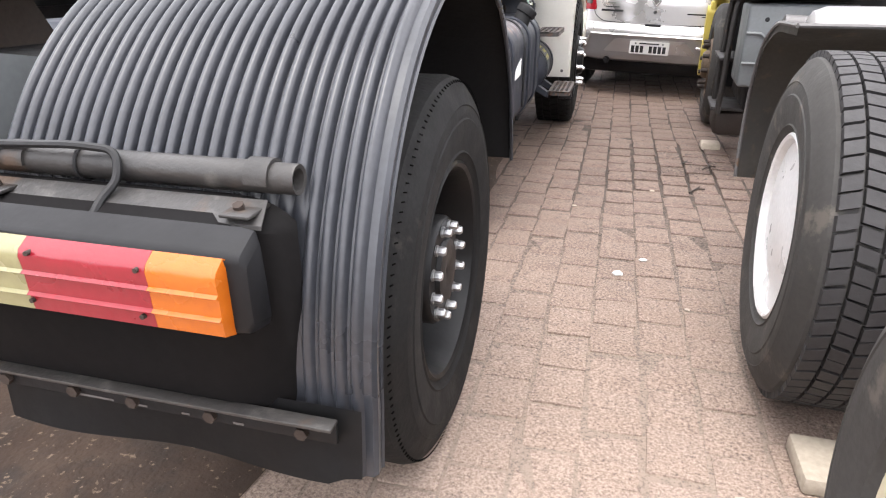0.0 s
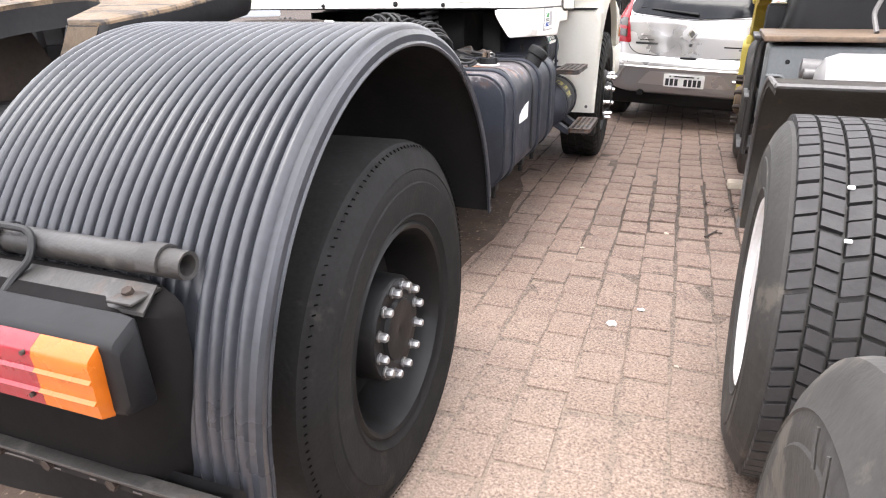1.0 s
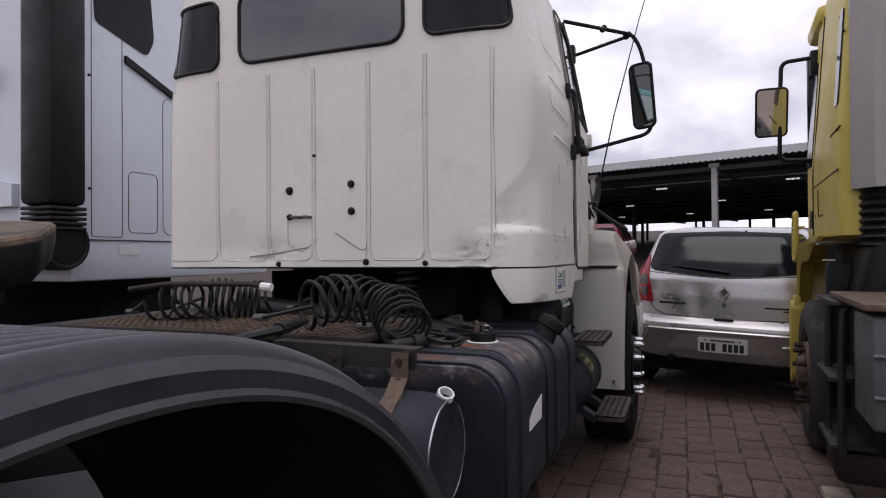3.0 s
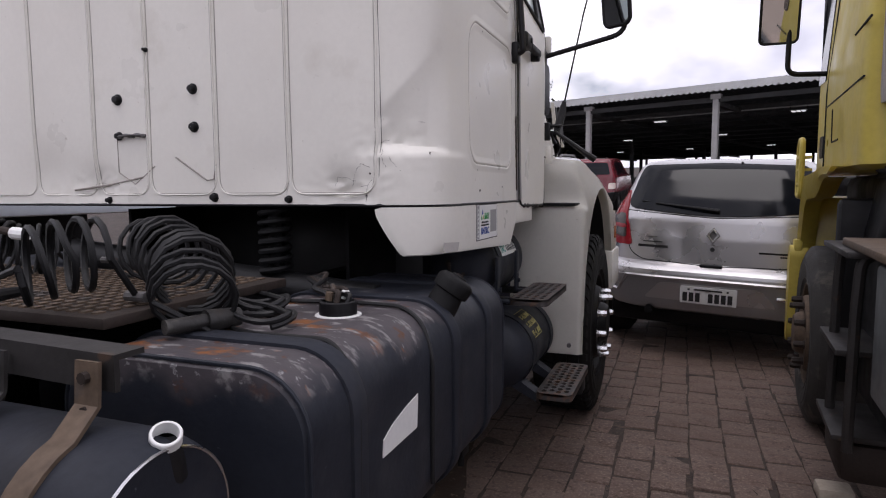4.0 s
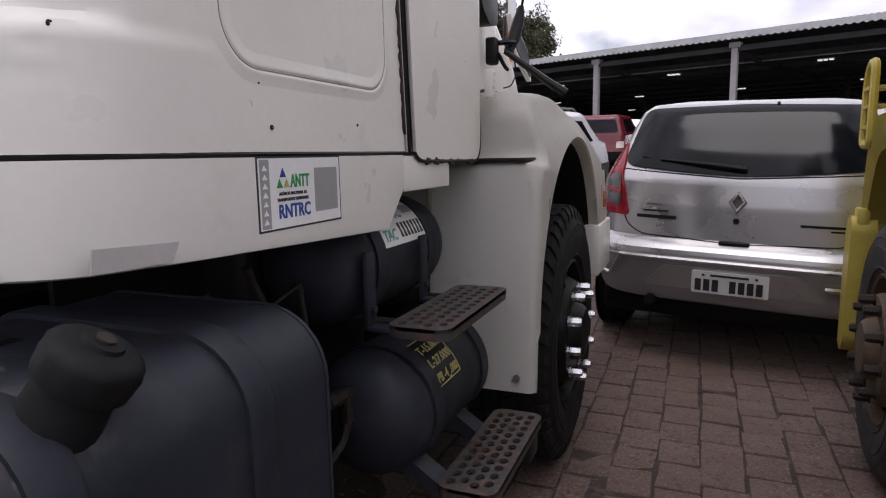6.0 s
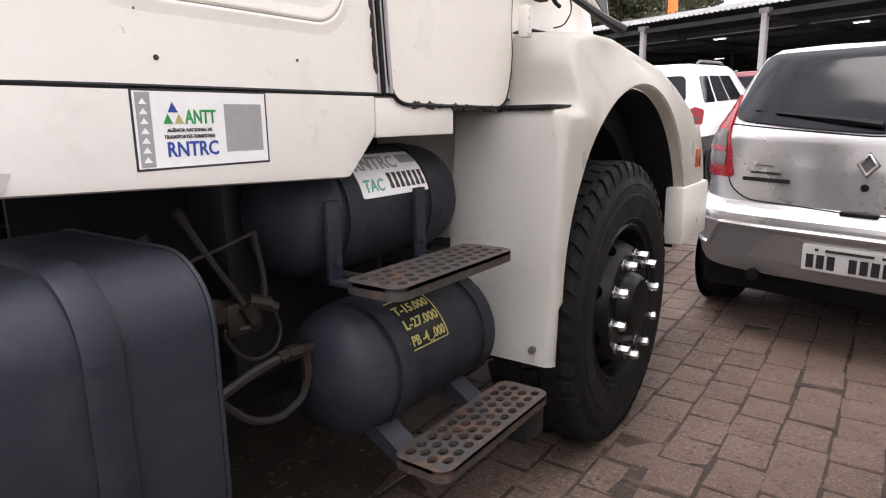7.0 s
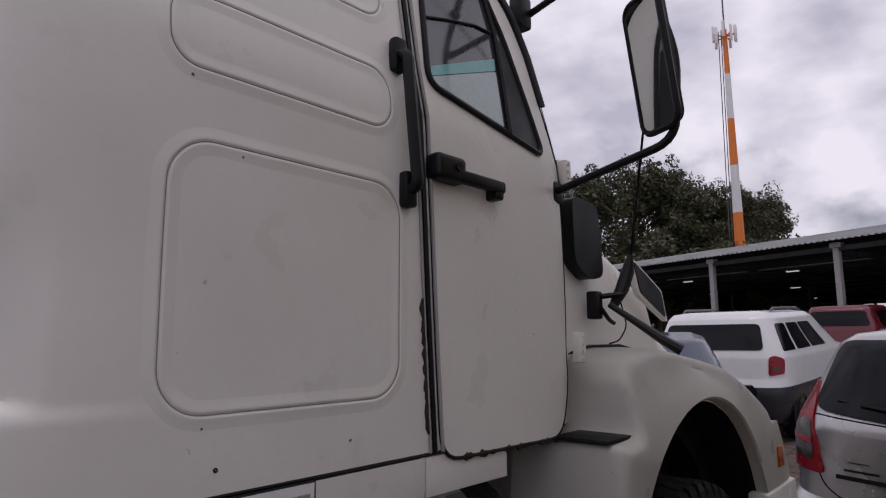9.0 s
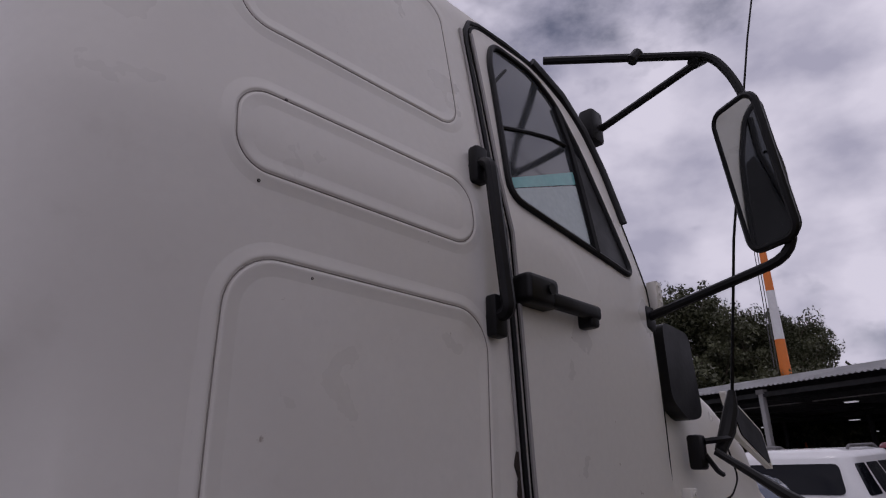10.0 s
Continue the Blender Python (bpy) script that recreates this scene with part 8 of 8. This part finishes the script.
lathe(bm, [(-4.85, 0.001), (-4.85, 0.155), (-4.83, 0.17), (-4.28, 0.17), (-4.26, 0.185), (-4.12, 0.185), (-4.09, 0.175), (-4.09, 0.16), (-4.10, 0.15), (-4.10, 0.001)], (0, 4.36, 1.455), "x", 36)
af = part("air_filter", bm, BLACK, pt, "black round air filter housing")
bm = bmesh.new()
slab(bm, [(-4.62, 1.42), (-4.48, 1.42), (-4.48, 1.51), (-4.62, 1.51)], lambda a, b: Vector((a, 4.36 - 0.171 * math.cos((b - 1.455) * 5.8), b)), lambda a, b: Vector((a, 4.36 - 0.175 * math.cos((b - 1.455) * 5.8), b)))
part("label", bm, LABEL, af)
bm = bmesh.new()
box(bm, -6.7, -5.25, 4.7, 6.5, 0.6, 1.5, 0.05)
box(bm, -5.3, -5.2, 4.4, 4.48, 0.9, 1.75, 0.01)
part("underbody", bm, DARK_METAL, pt)
bm = bmesh.new()
box(bm, -6.2, -6.1, 0.0, 6.0, 0.75, 1.0, 0.01)
part("chassis_rail", bm, DARK_METAL, pt)
bm = bmesh.new()
box(bm, -5.3, -5.2, 0.0, 6.0, 0.75, 1.0, 0.01)
part("chassis_rail", bm, DARK_METAL, pt)
for x in (-4.55, -6.75):
    for y in (1.6, 5.6):
        bm = bmesh.new()
        lathe(bm, tyre_profile(0.52, 0.29, 0.28, 1), (x, y, 0.52), seg=40)
        tq = part("tyre", bm, RUBBER, pt)
        bm = bmesh.new()
        lathe(bm, [(0, 0.29), (-0.1, 0.25), (-0.1, 0.1), (0.0, 0.08), (0, 0.001)], (x, y, 0.52), seg=30)
        part("rim", bm, STEEL, tq)
rng = random.Random(11)
for k in range(7):
    p = Vector((-6.2 + 0.16 * k, 4.40 + 0.05 * rng.random(), 1.55 + 0.1 * rng.random()))
    pts = [p]
    for j in range(5):
        p = p + Vector((0.22 * (rng.random() - 0.5), 0.10 * (rng.random() - 0.5), -0.14))
        pts.append(p)
    e = placed("hanging_hose", pts[0], "tangled dark air hose behind the pale cab", "air hose", "hoses behind the pale cab")
    bm = bmesh.new()
    path = arc_path(pts, 0.08)
    tube(bm, [q + Vector((0.04 * math.cos(i * 0.9), 0, 0.04 * math.sin(i * 0.9))) for i, q in enumerate(path)], 0.012, 6)
    part("hose", bm, BLACK_MATT, e)
e = placed("wire_bundle", (-5.3, 4.38, 1.95), "knot of black wire standing on the pale cab ledge", "wire")
bm = bmesh.new()
for k in range(5):
    a = 0.6 + k * 0.5
    tube(bm, arc_path([(-5.25, 4.40, 1.75), (-5.25 + 0.1 * math.cos(a), 4.38, 1.92), (-5.25 + 0.14 * math.cos(a + 0.4), 4.40, 1.99), (-5.25 + 0.03 * k - 0.05, 4.42, 1.85)], 0.05), 0.007, 5)
part("wire", bm, BLACK_MATT, e)


# ---------------------------------------------------------------- parking shelter
sh_m = pose(0.96, 24.88, yard(24.88), 0, 0, -19.7)
shed = thing("parking_shelter", sh_m, "long open parking shelter with corrugated pale roof", "shelter")
bm = bmesh.new()
cols = 1300
xs = [-30 + 49 * i / cols for i in range(cols + 1)]
rows = []
for y, z in ((-0.5, 3.707), (2.0, 4.215), (4.8, 4.78)):
    rows.append([Vector((x, y, z + 0.03 * math.sin(2 * math.pi * x / 0.19))) for x in xs])
loft(bm, rows, closed=False)
bmesh.ops.solidify(bm, geom=bm.faces[:], thickness=0.012)
part("roof_sheet", bm, ROOF, shed, "pale corrugated roofing sheets")
# Inner roof sheets blackened: the shade under the roof, put into colour.
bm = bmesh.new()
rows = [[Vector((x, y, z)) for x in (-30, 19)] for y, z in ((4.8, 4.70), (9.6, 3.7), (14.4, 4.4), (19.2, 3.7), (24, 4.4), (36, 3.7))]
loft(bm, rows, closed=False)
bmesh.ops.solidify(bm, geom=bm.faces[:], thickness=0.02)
part("roof_sheet", bm, SHED_STEEL_SHADE, shed)
for k in range(14):
    bm = bmesh.new()
    y = 0.0 + 2.7 * k
    box(bm, -30, 19, y - 0.06, y + 0.06, 3.40, 3.56, 0.0)
    part("purlin", bm, SHED_STEEL_SHADE, shed)
bm = bmesh.new()
cyl(bm, (-30, 2.6, 3.36), (19, 2.6, 3.36), 0.022, 8)
part("conduit", bm, POST, shed, "thin pale conduit under the roof")
for k in range(-6, 5):
    bm = bmesh.new()
    box(bm, 4.6 * k - 0.09, 4.6 * k + 0.09, -0.09, 0.09, 0, 3.6, 0.01)
    box(bm, 4.6 * k - 0.16, 4.6 * k + 0.16, -0.12, 0.12, 3.5, 3.66, 0.01)
    part("post", bm, POST, shed, "pale concrete post")
    # Deeper posts near-black to stand in for the roof's shade.
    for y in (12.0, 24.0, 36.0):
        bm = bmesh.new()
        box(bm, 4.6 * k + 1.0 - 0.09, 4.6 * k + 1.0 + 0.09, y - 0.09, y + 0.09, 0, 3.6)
        part("post", bm, SHED_STEEL_SHADE, shed)
    bm = bmesh.new()
    box(bm, 4.6 * k - 0.06, 4.6 * k + 0.06, 0.1, 36, 3.30, 3.45)
    part("beam", bm, SHED_STEEL_SHADE, shed)
tag = None
for k in range(-5, 3):
    for j, y in enumerate((1.6, 9.0, 18.0)):
        e = thing("shelter_lamp", sh_m @ Matrix.Translation((4.6 * k + 2.1, y, 3.05)), "pale fluorescent lamp fitting hung under the shelter roof", "lamp", "lamps under the shelter")
        bm = bmesh.new()
        box(bm, -0.24, 0.24, -0.1, 0.1, 0.05, 0.07, 0.01)
        part("tray", bm, POST, e)
        for q in (-0.06, 0.06):
            bm = bmesh.new()
            for u in (-0.15, 0.0, 0.15):
                cyl(bm, (u - 0.05, q, 0.03), (u + 0.05, q, 0.03), 0.018, 8)
            part("tube", bm, LAMP_GLOW, e)
        for q in (-0.25, 0.25):
            bm = bmesh.new()
            cyl(bm, (q, 0, 0.08), (q, 0, 0.30), 0.006, 5)
            part("hanger", bm, DARK_METAL, e)


# ---------------------------------------------------------------- trees and mast
def tree(name, seed, height, spread, leaves, label, low=0.25):
    rng = random.Random(seed)
    e = thing(name, (0, 0, 0), label, "tree", "trees behind the shelter")
    bm = bmesh.new()
    tube(bm, [(0, 0, 0), (0.1, 0, height * 0.25), (-0.1, 0.1, height * 0.5), (0.05, 0, height * 0.8)], [0.35, 0.28, 0.2, 0.07], 8)
    ends = []
    for k in range(16):
        z0 = height * (low + 0.5 * rng.random())
        a = rng.random() * 6.28
        L = spread * (0.5 + 0.5 * rng.random())
        p1 = Vector((L * 0.5 * math.cos(a), L * 0.5 * math.sin(a), z0 + height * 0.12))
        p2 = Vector((L * math.cos(a), L * math.sin(a), min(height * 0.97, z0 + height * (0.15 + 0.15 * rng.random()))))
        tube(bm, [(0, 0, z0), p1, p2], [0.13, 0.09, 0.03], 6)
        ends += [p1.lerp(p2, q) for q in (0.2, 0.5, 0.8, 1.0)]
    ends += [Vector((0.3 * rng.random(), 0, height * (0.75 + 0.2 * rng.random()))) for _ in range(6)]
    part("trunk", bm, BARK, e)
    vs, fs = [], []
    clumps = []
    for p in ends:
        for _ in range(3):
            clumps.append((p + Vector((rng.gauss(0, spread * 0.12), rng.gauss(0, spread * 0.12), rng.gauss(0, height * 0.035))), spread * (0.10 + 0.10 * rng.random())))
    for i in range(leaves):
        c, r = clumps[rng.randrange(len(clumps))]
        d = Vector((rng.gauss(0, 1), rng.gauss(0, 1), rng.gauss(0, 0.7)))
        d.normalize()
        p = c + d * r * (0.55 + 0.5 * rng.random())
        s = 0.10 + 0.14 * rng.random()
        u = Vector((rng.gauss(0, 1), rng.gauss(0, 1), rng.gauss(0, 1))).normalized()
        v = u.cross(Vector((rng.gauss(0, 1), rng.gauss(0, 1), rng.gauss(0, 1)))).normalized()
        b = len(vs)
        vs += [p - u * s, p + v * s * 0.45, p + u * s, p - v * s * 0.45]
        fs.append((b, b + 1, b + 2, b + 3))
    me = bpy.data.meshes.new("crown")
    me.from_pydata(vs, [], fs)
    me.materials.append(LEAF)
    ob = new("crown", me)
    ob.parent = e
    return e


tr = tree("tree", 3, 15.8, 5.6, 15000, "tall olive green broad tree behind the shelter")
tr.matrix_basis = pose(-26.5, 60, yard(60), 0, 0, 20)
tr2 = tree("tree", 8, 15.0, 5.2, 15000, "tall olive green broad tree behind the shelter")
tr2.matrix_basis = pose(-22.6, 61, yard(61), 0, 0, 70)
for x, y, s, r, src in ((-30.5, 61, 1.10, 250, tr2), (-19.4, 62, 0.86, 100, tr), (-16.8, 63, 0.78, 200, tr2), (-14.6, 62, 0.62, 160, tr), (-13.0, 63, 0.48, 40, tr2), (-36, 58, 1.2, 130, tr), (-42, 54, 1.25, 60, tr2), (-24.5, 66, 0.92, 160, tr2), (-18.0, 66, 0.80, 310, tr)):
    c = copy_thing(src, pose(x, y, yard(y), 0, 0, r))
    c.scale = (s, s, s)
bush = tree("tall_shrub", 14, 6.0, 3.6, 9000, "dense dark green tall shrub behind the shelter", 0.02)
bush.matrix_basis = pose(-26, 62, yard(62))
for x, y, s, r in ((-32, 60, 1.2, 40), (-20.5, 64, 1.1, 100), (-15.5, 66, 1.0, 220), (-38, 56, 1.3, 300), (-29, 55, 1.0, 20), (-23.5, 60, 1.15, 160), (-17.5, 67, 1.2, 70), (-44, 52, 1.3, 10), (-35, 50, 1.1, 200), (-12.5, 68, 1.0, 120), *((-9.5 - 2.7 * k, 47 + 2.5 * (k % 3), 0.95 + 0.09 * (k % 4), 77 * k) for k in range(9))):
    c = copy_thing(bush, pose(x, y, yard(y), 0, 0, r))
    c.scale = (s, s, s)
mast = thing("radio_mast", pose(-13.65, 52, yard(52)), "tall orange and white banded radio mast with antennas", "mast")
H = 23.0
edges = [0.0, 1.6, 5.0, 8.6, 12.2, 15.8, 19.4, H]
for k in range(len(edges) - 1):
    z0, z1 = edges[k], edges[k + 1]
    bm = bmesh.new()
    cyl(bm, (0, 0, z0), (0, 0, z1 - 0.004), 0.44 - 0.28 * z0 / H, 14, 0.44 - 0.28 * z1 / H)
    part("band", bm, ORANGE if k % 2 == 0 else MAST_WHITE, mast)
for k in range(9):
    bm = bmesh.new()
    a = k * 2 * math.pi / 9
    c = Vector((0.8 * math.cos(a), 0.8 * math.sin(a), H - 0.6 + 0.35 * (k % 2)))
    box(bm, c.x - 0.09, c.x + 0.09, c.y - 0.07, c.y + 0.07, c.z - 0.65, c.z + 0.65, 0.03)
    part("aerial_panel", bm, MAST_WHITE, mast)
    bm = bmesh.new()
    cyl(bm, (0, 0, H - 0.6), c, 0.05, 6)
    part("bracket", bm, ORANGE, mast)
bm = bmesh.new()
cyl(bm, (0, 0, H), (0, 0, H + 2.5), 0.06, 6)
part("rod", bm, STEEL, mast)
for s in (-0.25, 0.25):
    bm = bmesh.new()
    cyl(bm, (-0.7 + s * 0.4, 0, 0), (-0.35 + s * 0.4, 0, H), 0.035, 5)
    part("ladder_rail", bm, STEEL, mast)


# ---------------------------------------------------------------- paving stones
rng = random.Random(21)
PW, PL, GAP = 0.174, 0.212, 0.007


def paver_mesh(seed):
    r = random.Random(seed)
    hx, hy = (PW - GAP) / 2, (PL - GAP) / 2
    o = []
    for sx, sy in ((-1, -1), (1, -1), (1, 1), (-1, 1)):
        o.append((sx * hx * (1 - 0.05 * r.random() ** 2), sy * hy * (1 - 0.045 * r.random() ** 2)))
    bm = bmesh.new()
    pts = []
    for i in range(4):
        a, b = o[i], o[(i + 1) % 4]
        pts += [(a[0] * 0.975 + b[0] * 0.025, a[1] * 0.975 + b[1] * 0.025), ((a[0] + b[0]) / 2 * (1 + 0.035 * r.uniform(-1, 1)), (a[1] + b[1]) / 2 * (1 + 0.035 * r.uniform(-1, 1))), (a[0] * 0.025 + b[0] * 0.975, a[1] * 0.025 + b[1] * 0.975)]
    loft(bm, [[Vector((x, y, -0.02)) for x, y in pts], [Vector((x, y, -0.004)) for x, y in pts], [Vector((x * 0.975, y * 0.98, 0.0 + 0.001 * r.uniform(-1, 1))) for x, y in pts]])
    bmesh.ops.delete(bm, geom=[f for f in bm.faces if f.normal.z < -0.5 or f.calc_center_median().z < -0.019], context="FACES_ONLY")
    bmesh.ops.recalc_face_normals(bm, faces=bm.faces)
    me = bpy.data.meshes.new("paving_stone")
    bm.to_mesh(me)
    bm.free()
    me.materials.append(PAVER)
    return me


kinds = [paver_mesh(k) for k in range(16)]
base = [([v.co.copy() for v in m.vertices], [tuple(p.vertices) for p in m.polygons]) for m in kinds]
vs, fs = [], []
c0, c1 = -40, 36
for c in range(c0, c1):
    x = c * PW
    shift = (0.5 if c % 2 else 0.0) * PL + rng.uniform(-0.04, 0.04)
    for k in range(-14, 88):
        y = k * PL + shift
        near = -0.60 < x < 0.72 and 1.3 < y < 8.4
        kind = rng.randrange(16)
        m = Matrix.Translation((x + rng.uniform(-0.006, 0.006), y + rng.uniform(-0.011, 0.011), yard(y) + rng.uniform(-0.0035, 0.002))) @ Euler(((0.046 if y > 6.9 else 0.0) + rng.uniform(-0.010, 0.010), rng.uniform(-0.012, 0.012), rng.uniform(-0.045, 0.045))).to_matrix().to_4x4()
        if -0.15 < x < 0.75 and 4.0 < y < 5.3:
            m = Matrix.Translation((0, 0, 0.009 + rng.uniform(-0.004, 0.004))) @ m @ Matrix.Diagonal((0.93, 0.93, 1, 1))
        if near:
            ob = new("paving_stone", kinds[kind])
            ob.parent = ground
            ob.matrix_basis = m
        else:
            b = len(vs)
            vs += [m @ v for v in base[kind][0]]
            fs += [tuple(b + i for i in f) for f in base[kind][1]]
me = bpy.data.meshes.new("paving")
me.from_pydata(vs, [], fs)
me.materials.append(PAVER)
rest = new("paving", me)
rest.parent = ground
rest["kind"] = "stuff"

# ---------------------------------------------------------------- oily soil under the truck's tail
bm = bmesh.new()
srng = random.Random(5)
n = 140
rows = []
for k, h in ((1.0, 0.0025), (0.975, 0.007), (0.8, 0.011), (0.5, 0.013), (0.2, 0.012)):
    row = []
    for i in range(n):
        t = 2 * math.pi * i / n
        c, q = math.cos(t), math.sin(t)
        m2 = (abs(c) ** 4 + abs(q) ** 4) ** -0.25
        w = 1 + 0.10 * noise.noise(Vector((2.2 * c, 2.2 * q, 3.0))) + 0.04 * noise.noise(Vector((7 * c, 7 * q, 1.0)))
        x, y = -1.80 + 0.98 * k * m2 * w * c, 3.05 + 2.75 * k * m2 * w * q
        row.append(Vector((x, y, h + (0.004 * noise.noise(Vector((x * 9, y * 9, 0))) if k < 0.97 else 0.0))))
    rows.append(row)
loft(bm, rows, caps=False)
bm.faces.new([bm.verts.new(p + Vector((0, 0, 0.0))) for p in rows[-1]])
tagged(part("soil_patch", bm, SHADED_SOIL), "brown soil darkened to stand in for shade under the white truck", "soil", kind="stuff")

# ---------------------------------------------------------------- small litter
for k, (x, y, s) in enumerate(((0.005, 2.72, 0.022), (0.12, 2.9, 0.016), (0.33, 1.42, 0.018), (-0.25, 3.6, 0.012), (0.20, 4.0, 0.014), (0.28, 2.45, 0.01))):
    e = placed("pebble", (x, y, 0), "small pale pebble lying on the paving", "pebble", "pebbles on the paving")
    bm = bmesh.new()
    bmesh.ops.create_icosphere(bm, subdivisions=1, radius=s)
    for v in bm.verts:
        v.co = Vector((v.co.x * 1.3, v.co.y, v.co.z * 0.5)) * rng.uniform(0.85, 1.15) + Vector((x, y, s * 0.3))
    part("stone", bm, LABEL if k < 2 else STONE, e)
for k in range(3):
    x, y = ((0.42, 4.0), (0.40, 4.62), (0.55, 4.55))[k]
    e = placed("twig", (x, y, 0), "dry dark twig lying on the paving", "twig", "twigs on the paving")
    bm = bmesh.new()
    tube(bm, [(x, y, 0.008), (x + 0.05, y + 0.08, 0.014), (x + 0.07, y + 0.13, 0.01)], 0.006, 5)
    tube(bm, [(x + 0.05, y + 0.08, 0.014), (x + 0.10, y + 0.09, 0.012)], 0.004, 5)
    part("wood", bm, RUST_DARK, e)
vs, fs = [], []
for i in range(500):
    x, y = rng.gauss(0.52, 0.12), rng.gauss(4.65, 0.16)
    a = rng.random() * 6.28
    L, w = 0.02 + 0.03 * rng.random(), 0.004
    d = Vector((math.cos(a), math.sin(a), 0.25 * rng.random()))
    n2 = Vector((-math.sin(a), math.cos(a), 0))
    p = Vector((x, y, 0.004 + 0.006 * rng.random()))
    b = len(vs)
    vs += [p - n2 * w, p + n2 * w, p + d * L]
    fs.append((b, b + 1, b + 2))
me = bpy.data.meshes.new("leaf_litter")
me.from_pydata(vs, [], fs)
me.materials.append(RUST_DARK)
tagged(new("leaf_litter", me), "dry dark leaf litter gathered beside the yellow truck", "litter", kind="stuff")
